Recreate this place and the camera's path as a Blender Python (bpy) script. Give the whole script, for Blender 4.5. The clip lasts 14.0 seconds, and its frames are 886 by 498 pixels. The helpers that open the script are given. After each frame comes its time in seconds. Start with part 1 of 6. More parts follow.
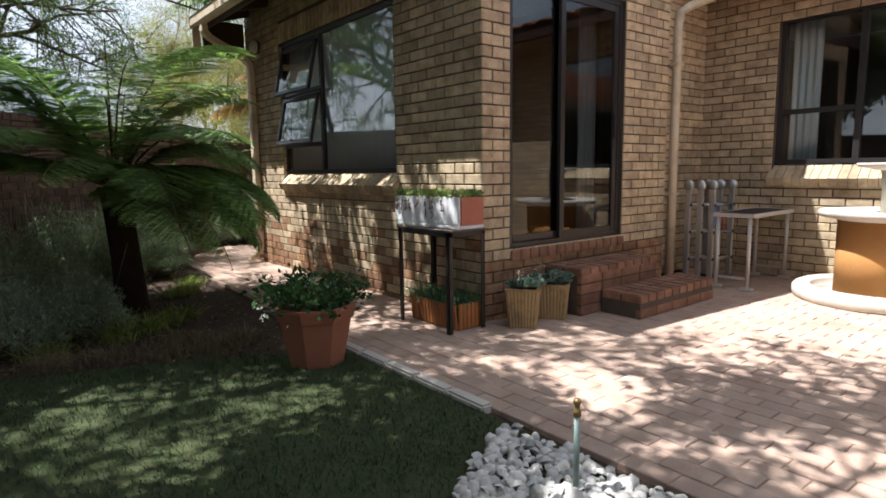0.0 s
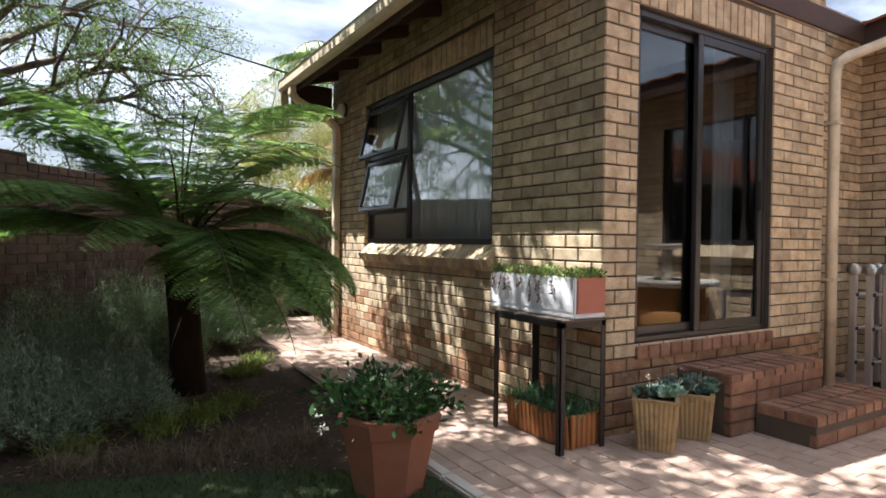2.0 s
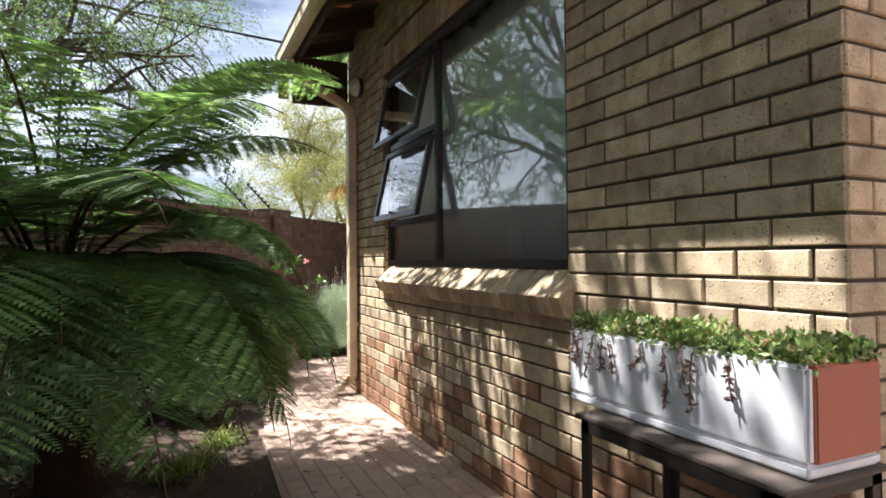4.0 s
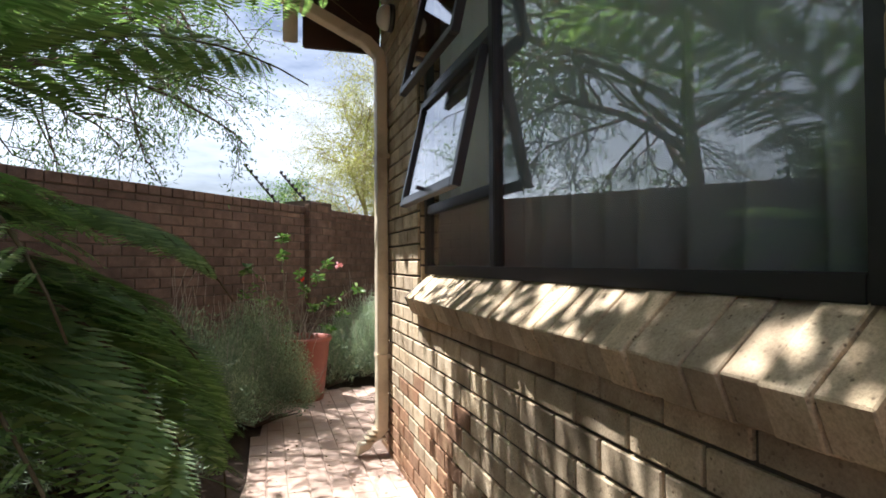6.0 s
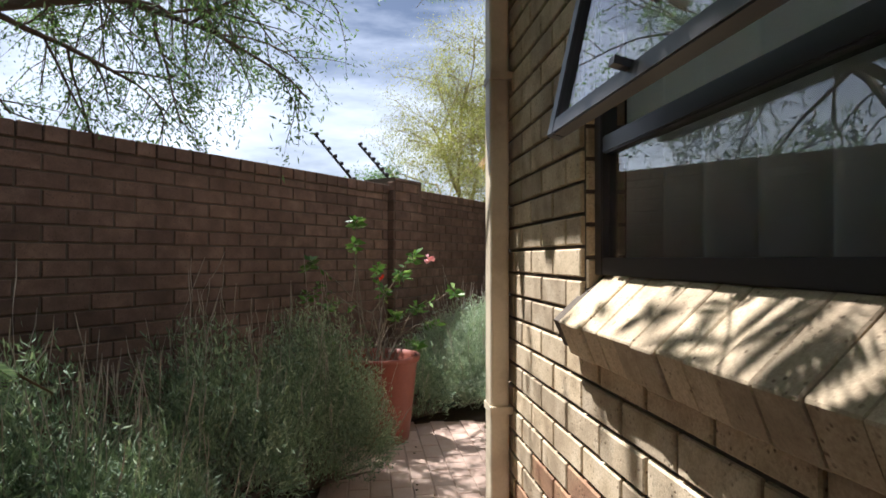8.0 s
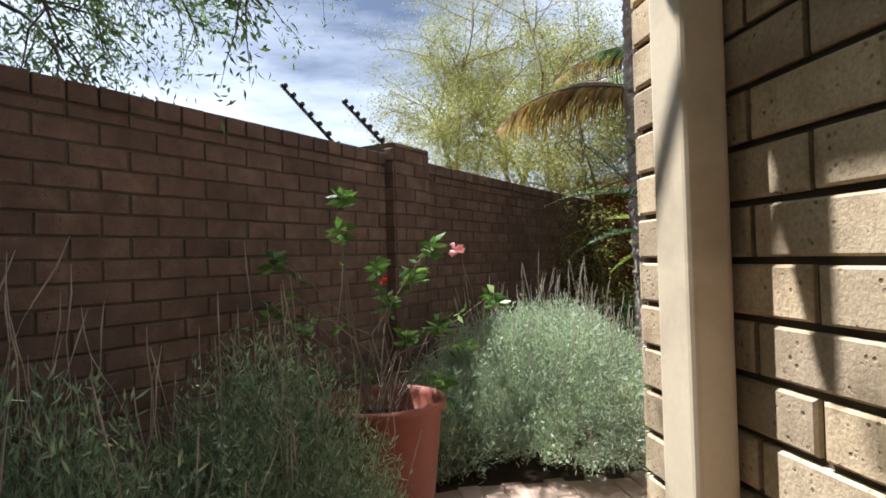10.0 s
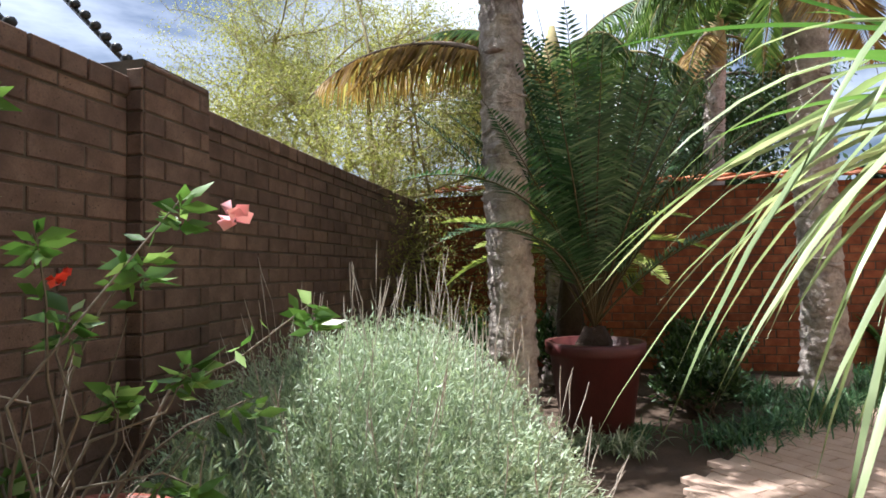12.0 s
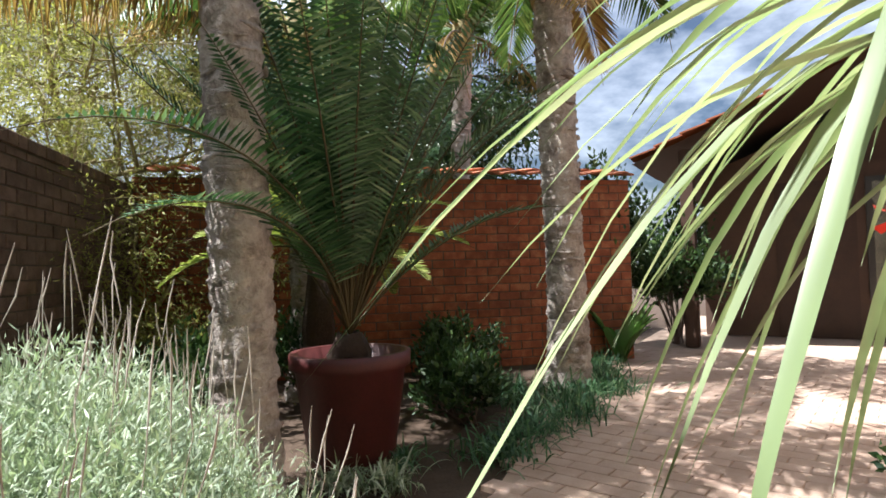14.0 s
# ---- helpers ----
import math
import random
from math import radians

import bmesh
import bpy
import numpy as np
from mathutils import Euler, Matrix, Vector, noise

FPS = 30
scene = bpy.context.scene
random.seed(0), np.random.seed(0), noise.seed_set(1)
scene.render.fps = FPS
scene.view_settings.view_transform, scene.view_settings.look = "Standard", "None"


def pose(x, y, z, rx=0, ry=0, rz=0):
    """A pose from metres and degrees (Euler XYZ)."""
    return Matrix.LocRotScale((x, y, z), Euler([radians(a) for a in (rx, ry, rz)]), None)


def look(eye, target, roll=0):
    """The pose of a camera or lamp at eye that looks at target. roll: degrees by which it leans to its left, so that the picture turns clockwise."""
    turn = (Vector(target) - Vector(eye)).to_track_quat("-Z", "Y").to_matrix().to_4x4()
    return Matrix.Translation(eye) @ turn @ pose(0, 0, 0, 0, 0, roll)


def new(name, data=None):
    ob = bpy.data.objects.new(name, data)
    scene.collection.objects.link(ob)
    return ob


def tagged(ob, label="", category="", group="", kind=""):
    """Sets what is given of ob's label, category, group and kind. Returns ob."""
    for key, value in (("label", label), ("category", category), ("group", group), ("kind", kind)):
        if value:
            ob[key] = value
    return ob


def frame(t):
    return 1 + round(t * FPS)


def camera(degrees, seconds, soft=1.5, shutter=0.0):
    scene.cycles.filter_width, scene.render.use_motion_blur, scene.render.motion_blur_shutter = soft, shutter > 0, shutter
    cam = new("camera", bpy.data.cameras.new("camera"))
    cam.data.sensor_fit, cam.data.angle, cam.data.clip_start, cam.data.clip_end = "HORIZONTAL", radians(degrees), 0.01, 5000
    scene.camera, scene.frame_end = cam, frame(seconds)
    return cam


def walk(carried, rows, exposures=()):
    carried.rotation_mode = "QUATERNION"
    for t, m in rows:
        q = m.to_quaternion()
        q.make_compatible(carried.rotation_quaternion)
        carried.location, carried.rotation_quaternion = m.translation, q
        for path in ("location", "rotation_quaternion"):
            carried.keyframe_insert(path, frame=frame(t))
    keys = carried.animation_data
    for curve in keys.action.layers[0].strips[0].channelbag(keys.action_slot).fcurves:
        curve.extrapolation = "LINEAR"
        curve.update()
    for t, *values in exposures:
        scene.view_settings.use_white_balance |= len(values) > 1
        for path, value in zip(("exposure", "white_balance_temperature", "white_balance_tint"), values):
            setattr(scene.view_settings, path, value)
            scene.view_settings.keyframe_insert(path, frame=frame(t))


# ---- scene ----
cam = camera(74.2, 14.0, soft=1.7)
PATH = [
    (0, (-3.055, -3.301, 1.183), (-1.811, -1.757, 0.918), -0.8),
    (0.5, (-2.943, -3.256, 1.15), (-1.73, -1.676, 0.972), -0.3),
    (1, (-2.847, -3.095, 1.213), (-1.687, -1.471, 1.075), 0.0),
    (1.5, (-2.8, -2.872, 1.209), (-1.695, -1.207, 1.135), 0.4),
    (2, (-2.686, -2.544, 1.184), (-1.647, -0.835, 1.161), 0.7),
    (2.5, (-2.535, -2.196, 1.181), (-1.537, -0.462, 1.187), 0.8),
    (2.7, (-2.435, -2.043, 1.188), (-1.459, -0.298, 1.202), 0.9),
    (4.8, (-1.124, -0.298, 1.222), (-0.345, 1.544, 1.26), -0.8),
    (5, (-1.074, -0.169, 1.223), (-0.301, 1.676, 1.262), -0.6),
    (5.5, (-0.904, 0.207, 1.248), (-0.216, 2.085, 1.286), -0.7),
    (6, (-0.768, 0.585, 1.232), (-0.193, 2.5, 1.277), -0.3),
    (6.5, (-0.665, 0.918, 1.218), (-0.148, 2.849, 1.263), 0.0),
    (7, (-0.605, 1.314, 1.208), (-0.17, 3.266, 1.25), 0.2),
    (7.5, (-0.582, 1.679, 1.207), (-0.229, 3.647, 1.243), 0.3),
    (8, (-0.575, 2.09, 1.213), (-0.308, 4.071, 1.245), 0.0),
    (8.5, (-0.592, 2.44, 1.215), (-0.345, 4.424, 1.246), -0.1),
    (8.7, (-0.6, 2.586, 1.226), (-0.35, 4.57, 1.247), -1.2),
    (10.8, (-0.563, 4.052, 1.084), (-0.155, 6.009, 1.142), -0.9),
    (11, (-0.528, 4.199, 1.055), (-0.057, 6.141, 1.131), -1.0),
    (11.5, (-0.404, 4.43, 1.029), (0.232, 6.324, 1.116), -0.8),
    (12, (-0.31, 4.709, 1.082), (0.601, 6.488, 1.159), -0.9),
    (12.5, (-0.199, 4.903, 1.09), (0.933, 6.549, 1.17), -0.8),
    (13, (-0.088, 5.068, 1.072), (1.256, 6.546, 1.17), -0.9),
    (13.5, (0.070, 5.208, 1.058), (1.521, 6.574, 1.138), -1.2),
    (14, (0.192, 5.367, 1.043), (1.76, 6.607, 1.106), -1.5),
]
walk(cam, [(t, look(eye, target, roll)) for t, eye, target, roll in PATH],
     exposures=[(0.0, 1.32, 5900, 11), (2.5, 1.9, 5900, 11), (5.0, 1.85, 5850, 13), (6.5, 1.68, 5800, 12), (8.5, 1.42, 5750, 12), (11.0, 1.5, 5750, 11), (12.5, 1.8, 5800, 11), (14.0, 1.72, 5850, 10)])

# ---- world, sun, exposure ----
SUN_DIR = Vector((1.0, -0.8, -2.66)).normalized()
world = bpy.data.worlds.new("world")
scene.world = world
world.use_nodes = True
wn = world.node_tree
wn.nodes.clear()
sky = wn.nodes.new("ShaderNodeTexSky")
sky.sky_type = "NISHITA"
sky.sun_disc = False
sky.sun_elevation = math.asin(-SUN_DIR.z)
sky.sun_rotation = math.atan2(-SUN_DIR.x, -SUN_DIR.y)
sky.air_density, sky.dust_density, sky.ozone_density = 1.0, 3.4, 0.9
bg = wn.nodes.new("ShaderNodeBackground")
bg.inputs["Strength"].default_value = 0.034
wo = wn.nodes.new("ShaderNodeOutputWorld")
# thin high cloud
cc = wn.nodes.new("ShaderNodeTexCoord")
cm = wn.nodes.new("ShaderNodeMapping")
cm.inputs["Scale"].default_value = (1.4, 2.6, 6.0)
cn = wn.nodes.new("ShaderNodeTexNoise")
cn.inputs["Scale"].default_value, cn.inputs["Detail"].default_value, cn.inputs["Roughness"].default_value = 1.1, 7, 0.58
cr = wn.nodes.new("ShaderNodeMapRange")
cr.inputs["From Min"].default_value, cr.inputs["From Max"].default_value, cr.inputs["To Max"].default_value = 0.34, 0.7, 0.85
cx = wn.nodes.new("ShaderNodeMix")
cx.data_type = "RGBA"
cx.inputs[7].default_value = (20.0, 20.6, 21.6, 1)
wn.links.new(cc.outputs["Generated"], cm.inputs[0])
wn.links.new(cm.outputs[0], cn.inputs["Vector"])
wn.links.new(cn.outputs["Fac"], cr.inputs["Value"])
wn.links.new(cr.outputs[0], cx.inputs[0])
wn.links.new(sky.outputs[0], cx.inputs[6])
wn.links.new(cx.outputs[2], bg.inputs[0])
wn.links.new(bg.outputs[0], wo.inputs[0])
sun_data = bpy.data.lights.new("sun", "SUN")
sun_data.energy, sun_data.angle, sun_data.color = 5.0, radians(0.5), (1.0, 0.94, 0.86)
sun = new("sun", sun_data)
sun.matrix_world = look((0, 0, 12), Vector((0, 0, 12)) + SUN_DIR)

# ---- materials ----


def material(name):
    m = bpy.data.materials.new(name)
    m.use_nodes = True
    t = m.node_tree
    t.nodes.clear()
    out = t.nodes.new("ShaderNodeOutputMaterial")
    b = t.nodes.new("ShaderNodeBsdfPrincipled")
    t.links.new(b.outputs[0], out.inputs[0])
    return m, t, b, out


def noise_node(t, scale, detail=4.0, rough=0.6, vec=None):
    n = t.nodes.new("ShaderNodeTexNoise")
    n.inputs["Scale"].default_value, n.inputs["Detail"].default_value, n.inputs["Roughness"].default_value = scale, detail, rough
    if vec:
        t.links.new(vec, n.inputs["Vector"])
    return n.outputs["Fac"]


def ramp(t, fac, stops):
    r = t.nodes.new("ShaderNodeValToRGB")
    while len(r.color_ramp.elements) < len(stops):
        r.color_ramp.elements.new(0.5)
    for e, (p, c) in zip(r.color_ramp.elements, stops):
        e.position, e.color = p, (*c, 1)
    t.links.new(fac, r.inputs[0])
    return r.outputs[0]


def mixc(t, fac, a, b, mode="MIX"):
    m = t.nodes.new("ShaderNodeMix")
    m.data_type, m.blend_type = "RGBA", mode
    for s, v in ((0, fac), (6, a), (7, b)):
        if isinstance(v, (int, float)):
            m.inputs[s].default_value = v
        elif isinstance(v, tuple):
            m.inputs[s].default_value = (*v, 1)
        else:
            t.links.new(v, m.inputs[s])
    return m.outputs[2]


def bump(t, b, height, strength=0.3, dist=0.01):
    n = t.nodes.new("ShaderNodeBump")
    n.inputs["Strength"].default_value, n.inputs["Distance"].default_value = strength, dist
    t.links.new(height, n.inputs["Height"])
    t.links.new(n.outputs[0], b.inputs["Normal"])


def coords(t):
    return t.nodes.new("ShaderNodeNewGeometry").outputs["Position"]


def piece_random(t):
    """A random number for a piece: by object, and by island where pieces are joined."""
    a = t.nodes.new("ShaderNodeObjectInfo").outputs["Random"]
    b = t.nodes.new("ShaderNodeNewGeometry").outputs["Random Per Island"]
    m = t.nodes.new("ShaderNodeMath")
    m.operation = "ADD"
    t.links.new(a, m.inputs[0]), t.links.new(b, m.inputs[1])
    f = t.nodes.new("ShaderNodeMath")
    f.operation = "FRACT"
    t.links.new(m.outputs[0], f.inputs[0])
    return f.outputs[0]


def surface(name, tones, scale=8.0, fine=60.0, rough=0.8, relief=0.3, dist=0.006, metal=0.0, pieces=0.0, stain=None, stain_scale=1.5, spec=0.4):
    """A grained surface: two scales of noise between tones, an optional tone per piece, and stains."""
    m, t, b, _ = material(name)
    pos = coords(t)
    big = noise_node(t, scale, 5, 0.65, pos)
    small = noise_node(t, fine, 4, 0.7, pos)
    add = t.nodes.new("ShaderNodeMath")
    add.operation = "MULTIPLY_ADD"
    t.links.new(small, add.inputs[0])
    add.inputs[1].default_value = 0.45
    sub = t.nodes.new("ShaderNodeMath")
    sub.operation = "MULTIPLY"
    t.links.new(big, sub.inputs[0])
    sub.inputs[1].default_value = 0.55
    t.links.new(sub.outputs[0], add.inputs[2])
    fac = add.outputs[0]
    col = ramp(t, fac, [(0.3 + 0.4 * i / max(1, len(tones) - 1), c) for i, c in enumerate(tones)])
    if pieces:
        r = piece_random(t)
        dark = ramp(t, r, [(0.0, (1 - pieces,) * 3), (0.5, (1, 1, 1)), (1.0, (1 + pieces * 0.5, 1 + pieces * 0.45, 1 + pieces * 0.35))])
        col = mixc(t, 1.0, col, dark, "MULTIPLY")
    if stain:
        s = noise_node(t, stain_scale, 6, 0.6, pos)
        sf = ramp(t, s, [(0.5, (0, 0, 0)), (0.68, (0.75, 0.75, 0.75))])
        col = mixc(t, sf, col, stain)
    t.links.new(col, b.inputs["Base Color"])
    b.inputs["Roughness"].default_value, b.inputs["Metallic"].default_value = rough, metal
    b.inputs["Specular IOR Level"].default_value = spec
    if relief:
        bump(t, b, fac, relief, dist)
    return m


def pitted_brick(name, lo, mid, hi, dark):
    """Clay face brick with wire-cut pits, smoky patches and a tone of its own for each brick."""
    m, t, b, _ = material(name)
    pos = coords(t)
    grain = noise_node(t, 150, 3, 0.7, pos)
    patch = noise_node(t, 9, 5, 0.6, pos)
    grime = noise_node(t, 1.7, 5, 0.6, pos)
    v = t.nodes.new("ShaderNodeTexVoronoi")
    v.inputs["Scale"].default_value = 75
    t.links.new(pos, v.inputs["Vector"])
    pits = ramp(t, v.outputs["Distance"], [(0.12, (0, 0, 0)), (0.3, (1, 1, 1))])
    hole = ramp(t, noise_node(t, 26, 3, 0.6, pos), [(0.5, (1, 1, 1)), (0.62, (0, 0, 0))])
    pitmask = mixc(t, 1.0, pits, hole, "LIGHTEN")
    col = ramp(t, patch, [(0.32, lo), (0.5, mid), (0.7, hi)])
    tone = ramp(t, piece_random(t), [(0.0, (0.72, 0.7, 0.68)), (0.35, (0.95, 0.94, 0.92)), (0.7, (1.04, 1.03, 1.0)), (1.0, (1.2, 1.16, 1.08))])
    col = mixc(t, 1.0, col, tone, "MULTIPLY")
    col = mixc(t, ramp(t, grime, [(0.52, (0, 0, 0)), (0.72, (0.5, 0.5, 0.5))]), col, dark)
    col = mixc(t, ramp(t, grain, [(0.35, (0.35, 0.35, 0.35)), (0.6, (0, 0, 0))]), col, dark)
    col = mixc(t, pitmask, dark, col)
    t.links.new(col, b.inputs["Base Color"])
    b.inputs["Roughness"].default_value = 0.85
    b.inputs["Specular IOR Level"].default_value = 0.3
    h = mixc(t, 0.45, pitmask, grain)
    bump(t, b, h, 0.55, 0.005)
    return m


def leafy(name, lo, hi, tip=None, rough=0.5, trans=0.35):
    """A leaf: each leaf between two greens, some light coming through."""
    m, t, b, out = material(name)
    r = piece_random(t)
    col = ramp(t, r, [(0.0, lo), (0.75, hi), (1.0, tip or hi)])
    n = noise_node(t, 3.0, 3, 0.6, coords(t))
    col = mixc(t, 1.0, col, ramp(t, n, [(0.3, (0.65, 0.65, 0.65)), (0.7, (1.2, 1.2, 1.1))]), "MULTIPLY")
    t.links.new(col, b.inputs["Base Color"])
    b.inputs["Roughness"].default_value = rough
    b.inputs["Specular IOR Level"].default_value = 0.35
    tr = t.nodes.new("ShaderNodeBsdfTranslucent")
    t.links.new(mixc(t, 1.0, col, (1.1, 1.22, 0.8), "MULTIPLY"), tr.inputs[0])
    mx = t.nodes.new("ShaderNodeMixShader")
    mx.inputs[0].default_value = trans
    t.links.new(b.outputs[0], mx.inputs[1]), t.links.new(tr.outputs[0], mx.inputs[2])
    t.links.new(mx.outputs[0], out.inputs[0])
    return m


def pane_glass(name, base=0.16, tint=(0.88, 0.91, 0.9)):
    """Window glass: clear, with a reflection that grows towards grazing views."""
    m, t, b, out = material(name)
    t.nodes.remove(b)
    tr = t.nodes.new("ShaderNodeBsdfTransparent")
    tr.inputs[0].default_value = (*tint, 1)
    gl = t.nodes.new("ShaderNodeBsdfGlossy")
    gl.inputs["Roughness"].default_value = 0.0
    lw = t.nodes.new("ShaderNodeLayerWeight")
    lw.inputs[0].default_value = 0.5
    pw = t.nodes.new("ShaderNodeMath")
    pw.operation = "POWER"
    t.links.new(lw.outputs["Facing"], pw.inputs[0])
    pw.inputs[1].default_value = 3.0
    ma = t.nodes.new("ShaderNodeMath")
    ma.operation = "MULTIPLY_ADD"
    t.links.new(pw.outputs[0], ma.inputs[0])
    ma.inputs[1].default_value, ma.inputs[2].default_value = 1.0 - base, base
    mx = t.nodes.new("ShaderNodeMixShader")
    t.links.new(ma.outputs[0], mx.inputs[0]), t.links.new(tr.outputs[0], mx.inputs[1]), t.links.new(gl.outputs[0], mx.inputs[2])
    t.links.new(mx.outputs[0], out.inputs[0])
    return m


BUFF = pitted_brick("buff_face_brick", (0.38, 0.295, 0.19), (0.54, 0.43, 0.285), (0.65, 0.54, 0.38), (0.16, 0.11, 0.068))
MORTAR = surface("grey_brown_mortar", [(0.07, 0.055, 0.042), (0.12, 0.095, 0.07)], 6, 120, 0.95, 0.5, 0.004)
GARDEN_BRICK = pitted_brick("brown_garden_brick", (0.105, 0.067, 0.051), (0.15, 0.096, 0.073), (0.205, 0.136, 0.103), (0.065, 0.042, 0.033))
RED_BRICK = pitted_brick("red_garden_brick", (0.2, 0.06, 0.028), (0.29, 0.09, 0.04), (0.38, 0.16, 0.075), (0.14, 0.05, 0.03))
PAVER = surface("pinkish_clay_paver", [(0.35, 0.235, 0.175), (0.43, 0.31, 0.24), (0.49, 0.37, 0.3)], 6, 90, 0.9, 0.25, 0.003, pieces=0.1, stain=(0.33, 0.22, 0.165), stain_scale=2.0)
WORN_BRICK = pitted_brick("rust_stained_brick", (0.22, 0.115, 0.065), (0.32, 0.185, 0.105), (0.42, 0.28, 0.16), (0.1, 0.06, 0.04))
STEP_BRICK = pitted_brick("red_clay_step_brick", (0.22, 0.115, 0.075), (0.3, 0.165, 0.11), (0.37, 0.22, 0.15), (0.14, 0.07, 0.045))
JOINT_SAND = surface("joint_sand", [(0.32, 0.23, 0.17), (0.43, 0.32, 0.25)], 10, 150, 0.95, 0.4, 0.004)
FRAME = surface("dark_bronze_aluminium", [(0.018, 0.016, 0.016), (0.03, 0.027, 0.026)], 3, 90, 0.38, 0.05, 0.001, spec=0.6)
GLASS = pane_glass("window_glass", 0.085)
# grey tint darkens the room seen through the door
DOOR_GLASS = pane_glass("door_glass", 0.06, (0.55, 0.57, 0.56))
CREAM = surface("cream_gutter_paint", [(0.55, 0.46, 0.32), (0.66, 0.56, 0.4)], 4, 80, 0.5, 0.08, 0.002, stain=(0.32, 0.25, 0.17), stain_scale=3)
DARK_WOOD = surface("dark_stained_timber", [(0.035, 0.018, 0.012), (0.07, 0.035, 0.02)], 5, 70, 0.6, 0.3, 0.003)
PLASTER = surface("off_white_plaster", [(0.5, 0.47, 0.43), (0.58, 0.55, 0.5)], 2, 60, 0.9, 0.1)
DARK_FLOOR = surface("brown_floor_tile", [(0.1, 0.07, 0.05), (0.15, 0.11, 0.08)], 3, 40, 0.5, 0.05)
CURTAIN = surface("pale_grey_curtain", [(0.8, 0.81, 0.84), (0.88, 0.89, 0.9)], 3, 200, 0.95, 0.1)
ROOF_TILE = surface("terracotta_roof_tile", [(0.36, 0.11, 0.05), (0.5, 0.19, 0.09)], 5, 60, 0.85, 0.2, pieces=0.3)
SOIL = surface("dark_garden_soil", [(0.035, 0.022, 0.014), (0.085, 0.055, 0.035)], 5, 50, 0.95, 0.8, 0.02)
GRASS_SOIL = surface("lawn_thatch", [(0.03, 0.035, 0.012), (0.06, 0.075, 0.025)], 4, 60, 0.95, 0.8, 0.02)
PALE_CONCRETE = surface("pale_concrete", [(0.5, 0.46, 0.4), (0.64, 0.6, 0.53)], 5, 70, 0.9, 0.3, stain=(0.3, 0.27, 0.22))

# ---- building helpers ----


def link_mesh(name, me, mat, parent=None, label=""):
    ob = new(name, me)
    if mat:
        me.materials.append(mat)
    if parent:
        ob.parent = parent
    return tagged(ob, label)


def part(name, bm, mat, parent=None, label="", smooth=False):
    me = bpy.data.meshes.new(name)
    bm.normal_update()
    bm.to_mesh(me)
    bm.free()
    if smooth:
        me.shade_smooth()
    return link_mesh(name, me, mat, parent, label)


def raw(name, verts, faces, mat, parent=None, label="", smooth=False):
    me = bpy.data.meshes.new(name)
    me.from_pydata([tuple(v) for v in verts], [], [tuple(f) for f in faces])
    if smooth:
        me.shade_smooth()
    return link_mesh(name, me, mat, parent, label)


def thing(name, place=(0, 0, 0), label="", category="", group="", kind="", rz=0):
    ob = new(name)
    ob.empty_display_size = 0.1
    ob.matrix_world = pose(*place, 0, 0, rz)
    return tagged(ob, label, category, group, kind)


def box(bm, a, b, bevel=0.0):
    vs = bmesh.ops.create_cube(bm, size=1.0)["verts"]
    for v in vs:
        v.co = Vector(((a[0] + b[0]) / 2 + v.co.x * (b[0] - a[0]), (a[1] + b[1]) / 2 + v.co.y * (b[1] - a[1]), (a[2] + b[2]) / 2 + v.co.z * (b[2] - a[2])))
    if bevel:
        es = list({e for v in vs for e in v.link_edges})
        bmesh.ops.bevel(bm, geom=es, offset=bevel, segments=2, affect="EDGES", clamp_overlap=True)
    return vs


def boxed(name, a, b, mat, parent=None, bevel=0.004, label=""):
    bm = bmesh.new()
    box(bm, a, b, bevel)
    return part(name, bm, mat, parent, label)


def tube_data(points, radii, sides=8, caps=True):
    """Verts and faces of a tapered tube through points."""
    verts, faces = [], []
    pts = [Vector(p) for p in points]
    if not hasattr(radii, "__len__"):
        radii = [radii] * len(pts)
    side = None
    for i, p in enumerate(pts):
        d = (pts[min(i + 1, len(pts) - 1)] - pts[max(i - 1, 0)])
        d = d.normalized() if d.length > 1e-9 else Vector((0, 0, 1))
        if side is None:
            side = d.orthogonal().normalized()
        else:
            side = (side - d * side.dot(d))
            side = side.normalized() if side.length > 1e-6 else d.orthogonal().normalized()
        up = d.cross(side)
        for k in range(sides):
            a = 2 * math.pi * k / sides
            verts.append(p + (side * math.cos(a) + up * math.sin(a)) * radii[i])
    for i in range(len(pts) - 1):
        for k in range(sides):
            faces.append((i * sides + k, i * sides + (k + 1) % sides, (i + 1) * sides + (k + 1) % sides, (i + 1) * sides + k))
    if caps:
        faces.append(tuple(range(sides))[::-1])
        faces.append(tuple(range((len(pts) - 1) * sides, len(pts) * sides)))
    return verts, faces


def tube(name, points, radii, mat, parent=None, sides=10, label=""):
    v, f = tube_data(points, radii, sides)
    return raw(name, v, f, mat, parent, label, smooth=True)


def lathe(name, profile, mat, parent=None, sides=40, squash=1.0, label="", smooth=True):
    """A turned body from (radius, height) pairs."""
    verts, faces = [], []
    for r, z in profile:
        for k in range(sides):
            a = 2 * math.pi * k / sides
            verts.append((r * math.cos(a), r * math.sin(a) * squash, z))
    n = len(profile)
    for i in range(n - 1):
        for k in range(sides):
            faces.append((i * sides + k, i * sides + (k + 1) % sides, (i + 1) * sides + (k + 1) % sides, (i + 1) * sides + k))
    faces.append(tuple(range(sides))[::-1])
    faces.append(tuple(range((n - 1) * sides, n * sides)))
    return raw(name, verts, faces, mat, parent, label, smooth)


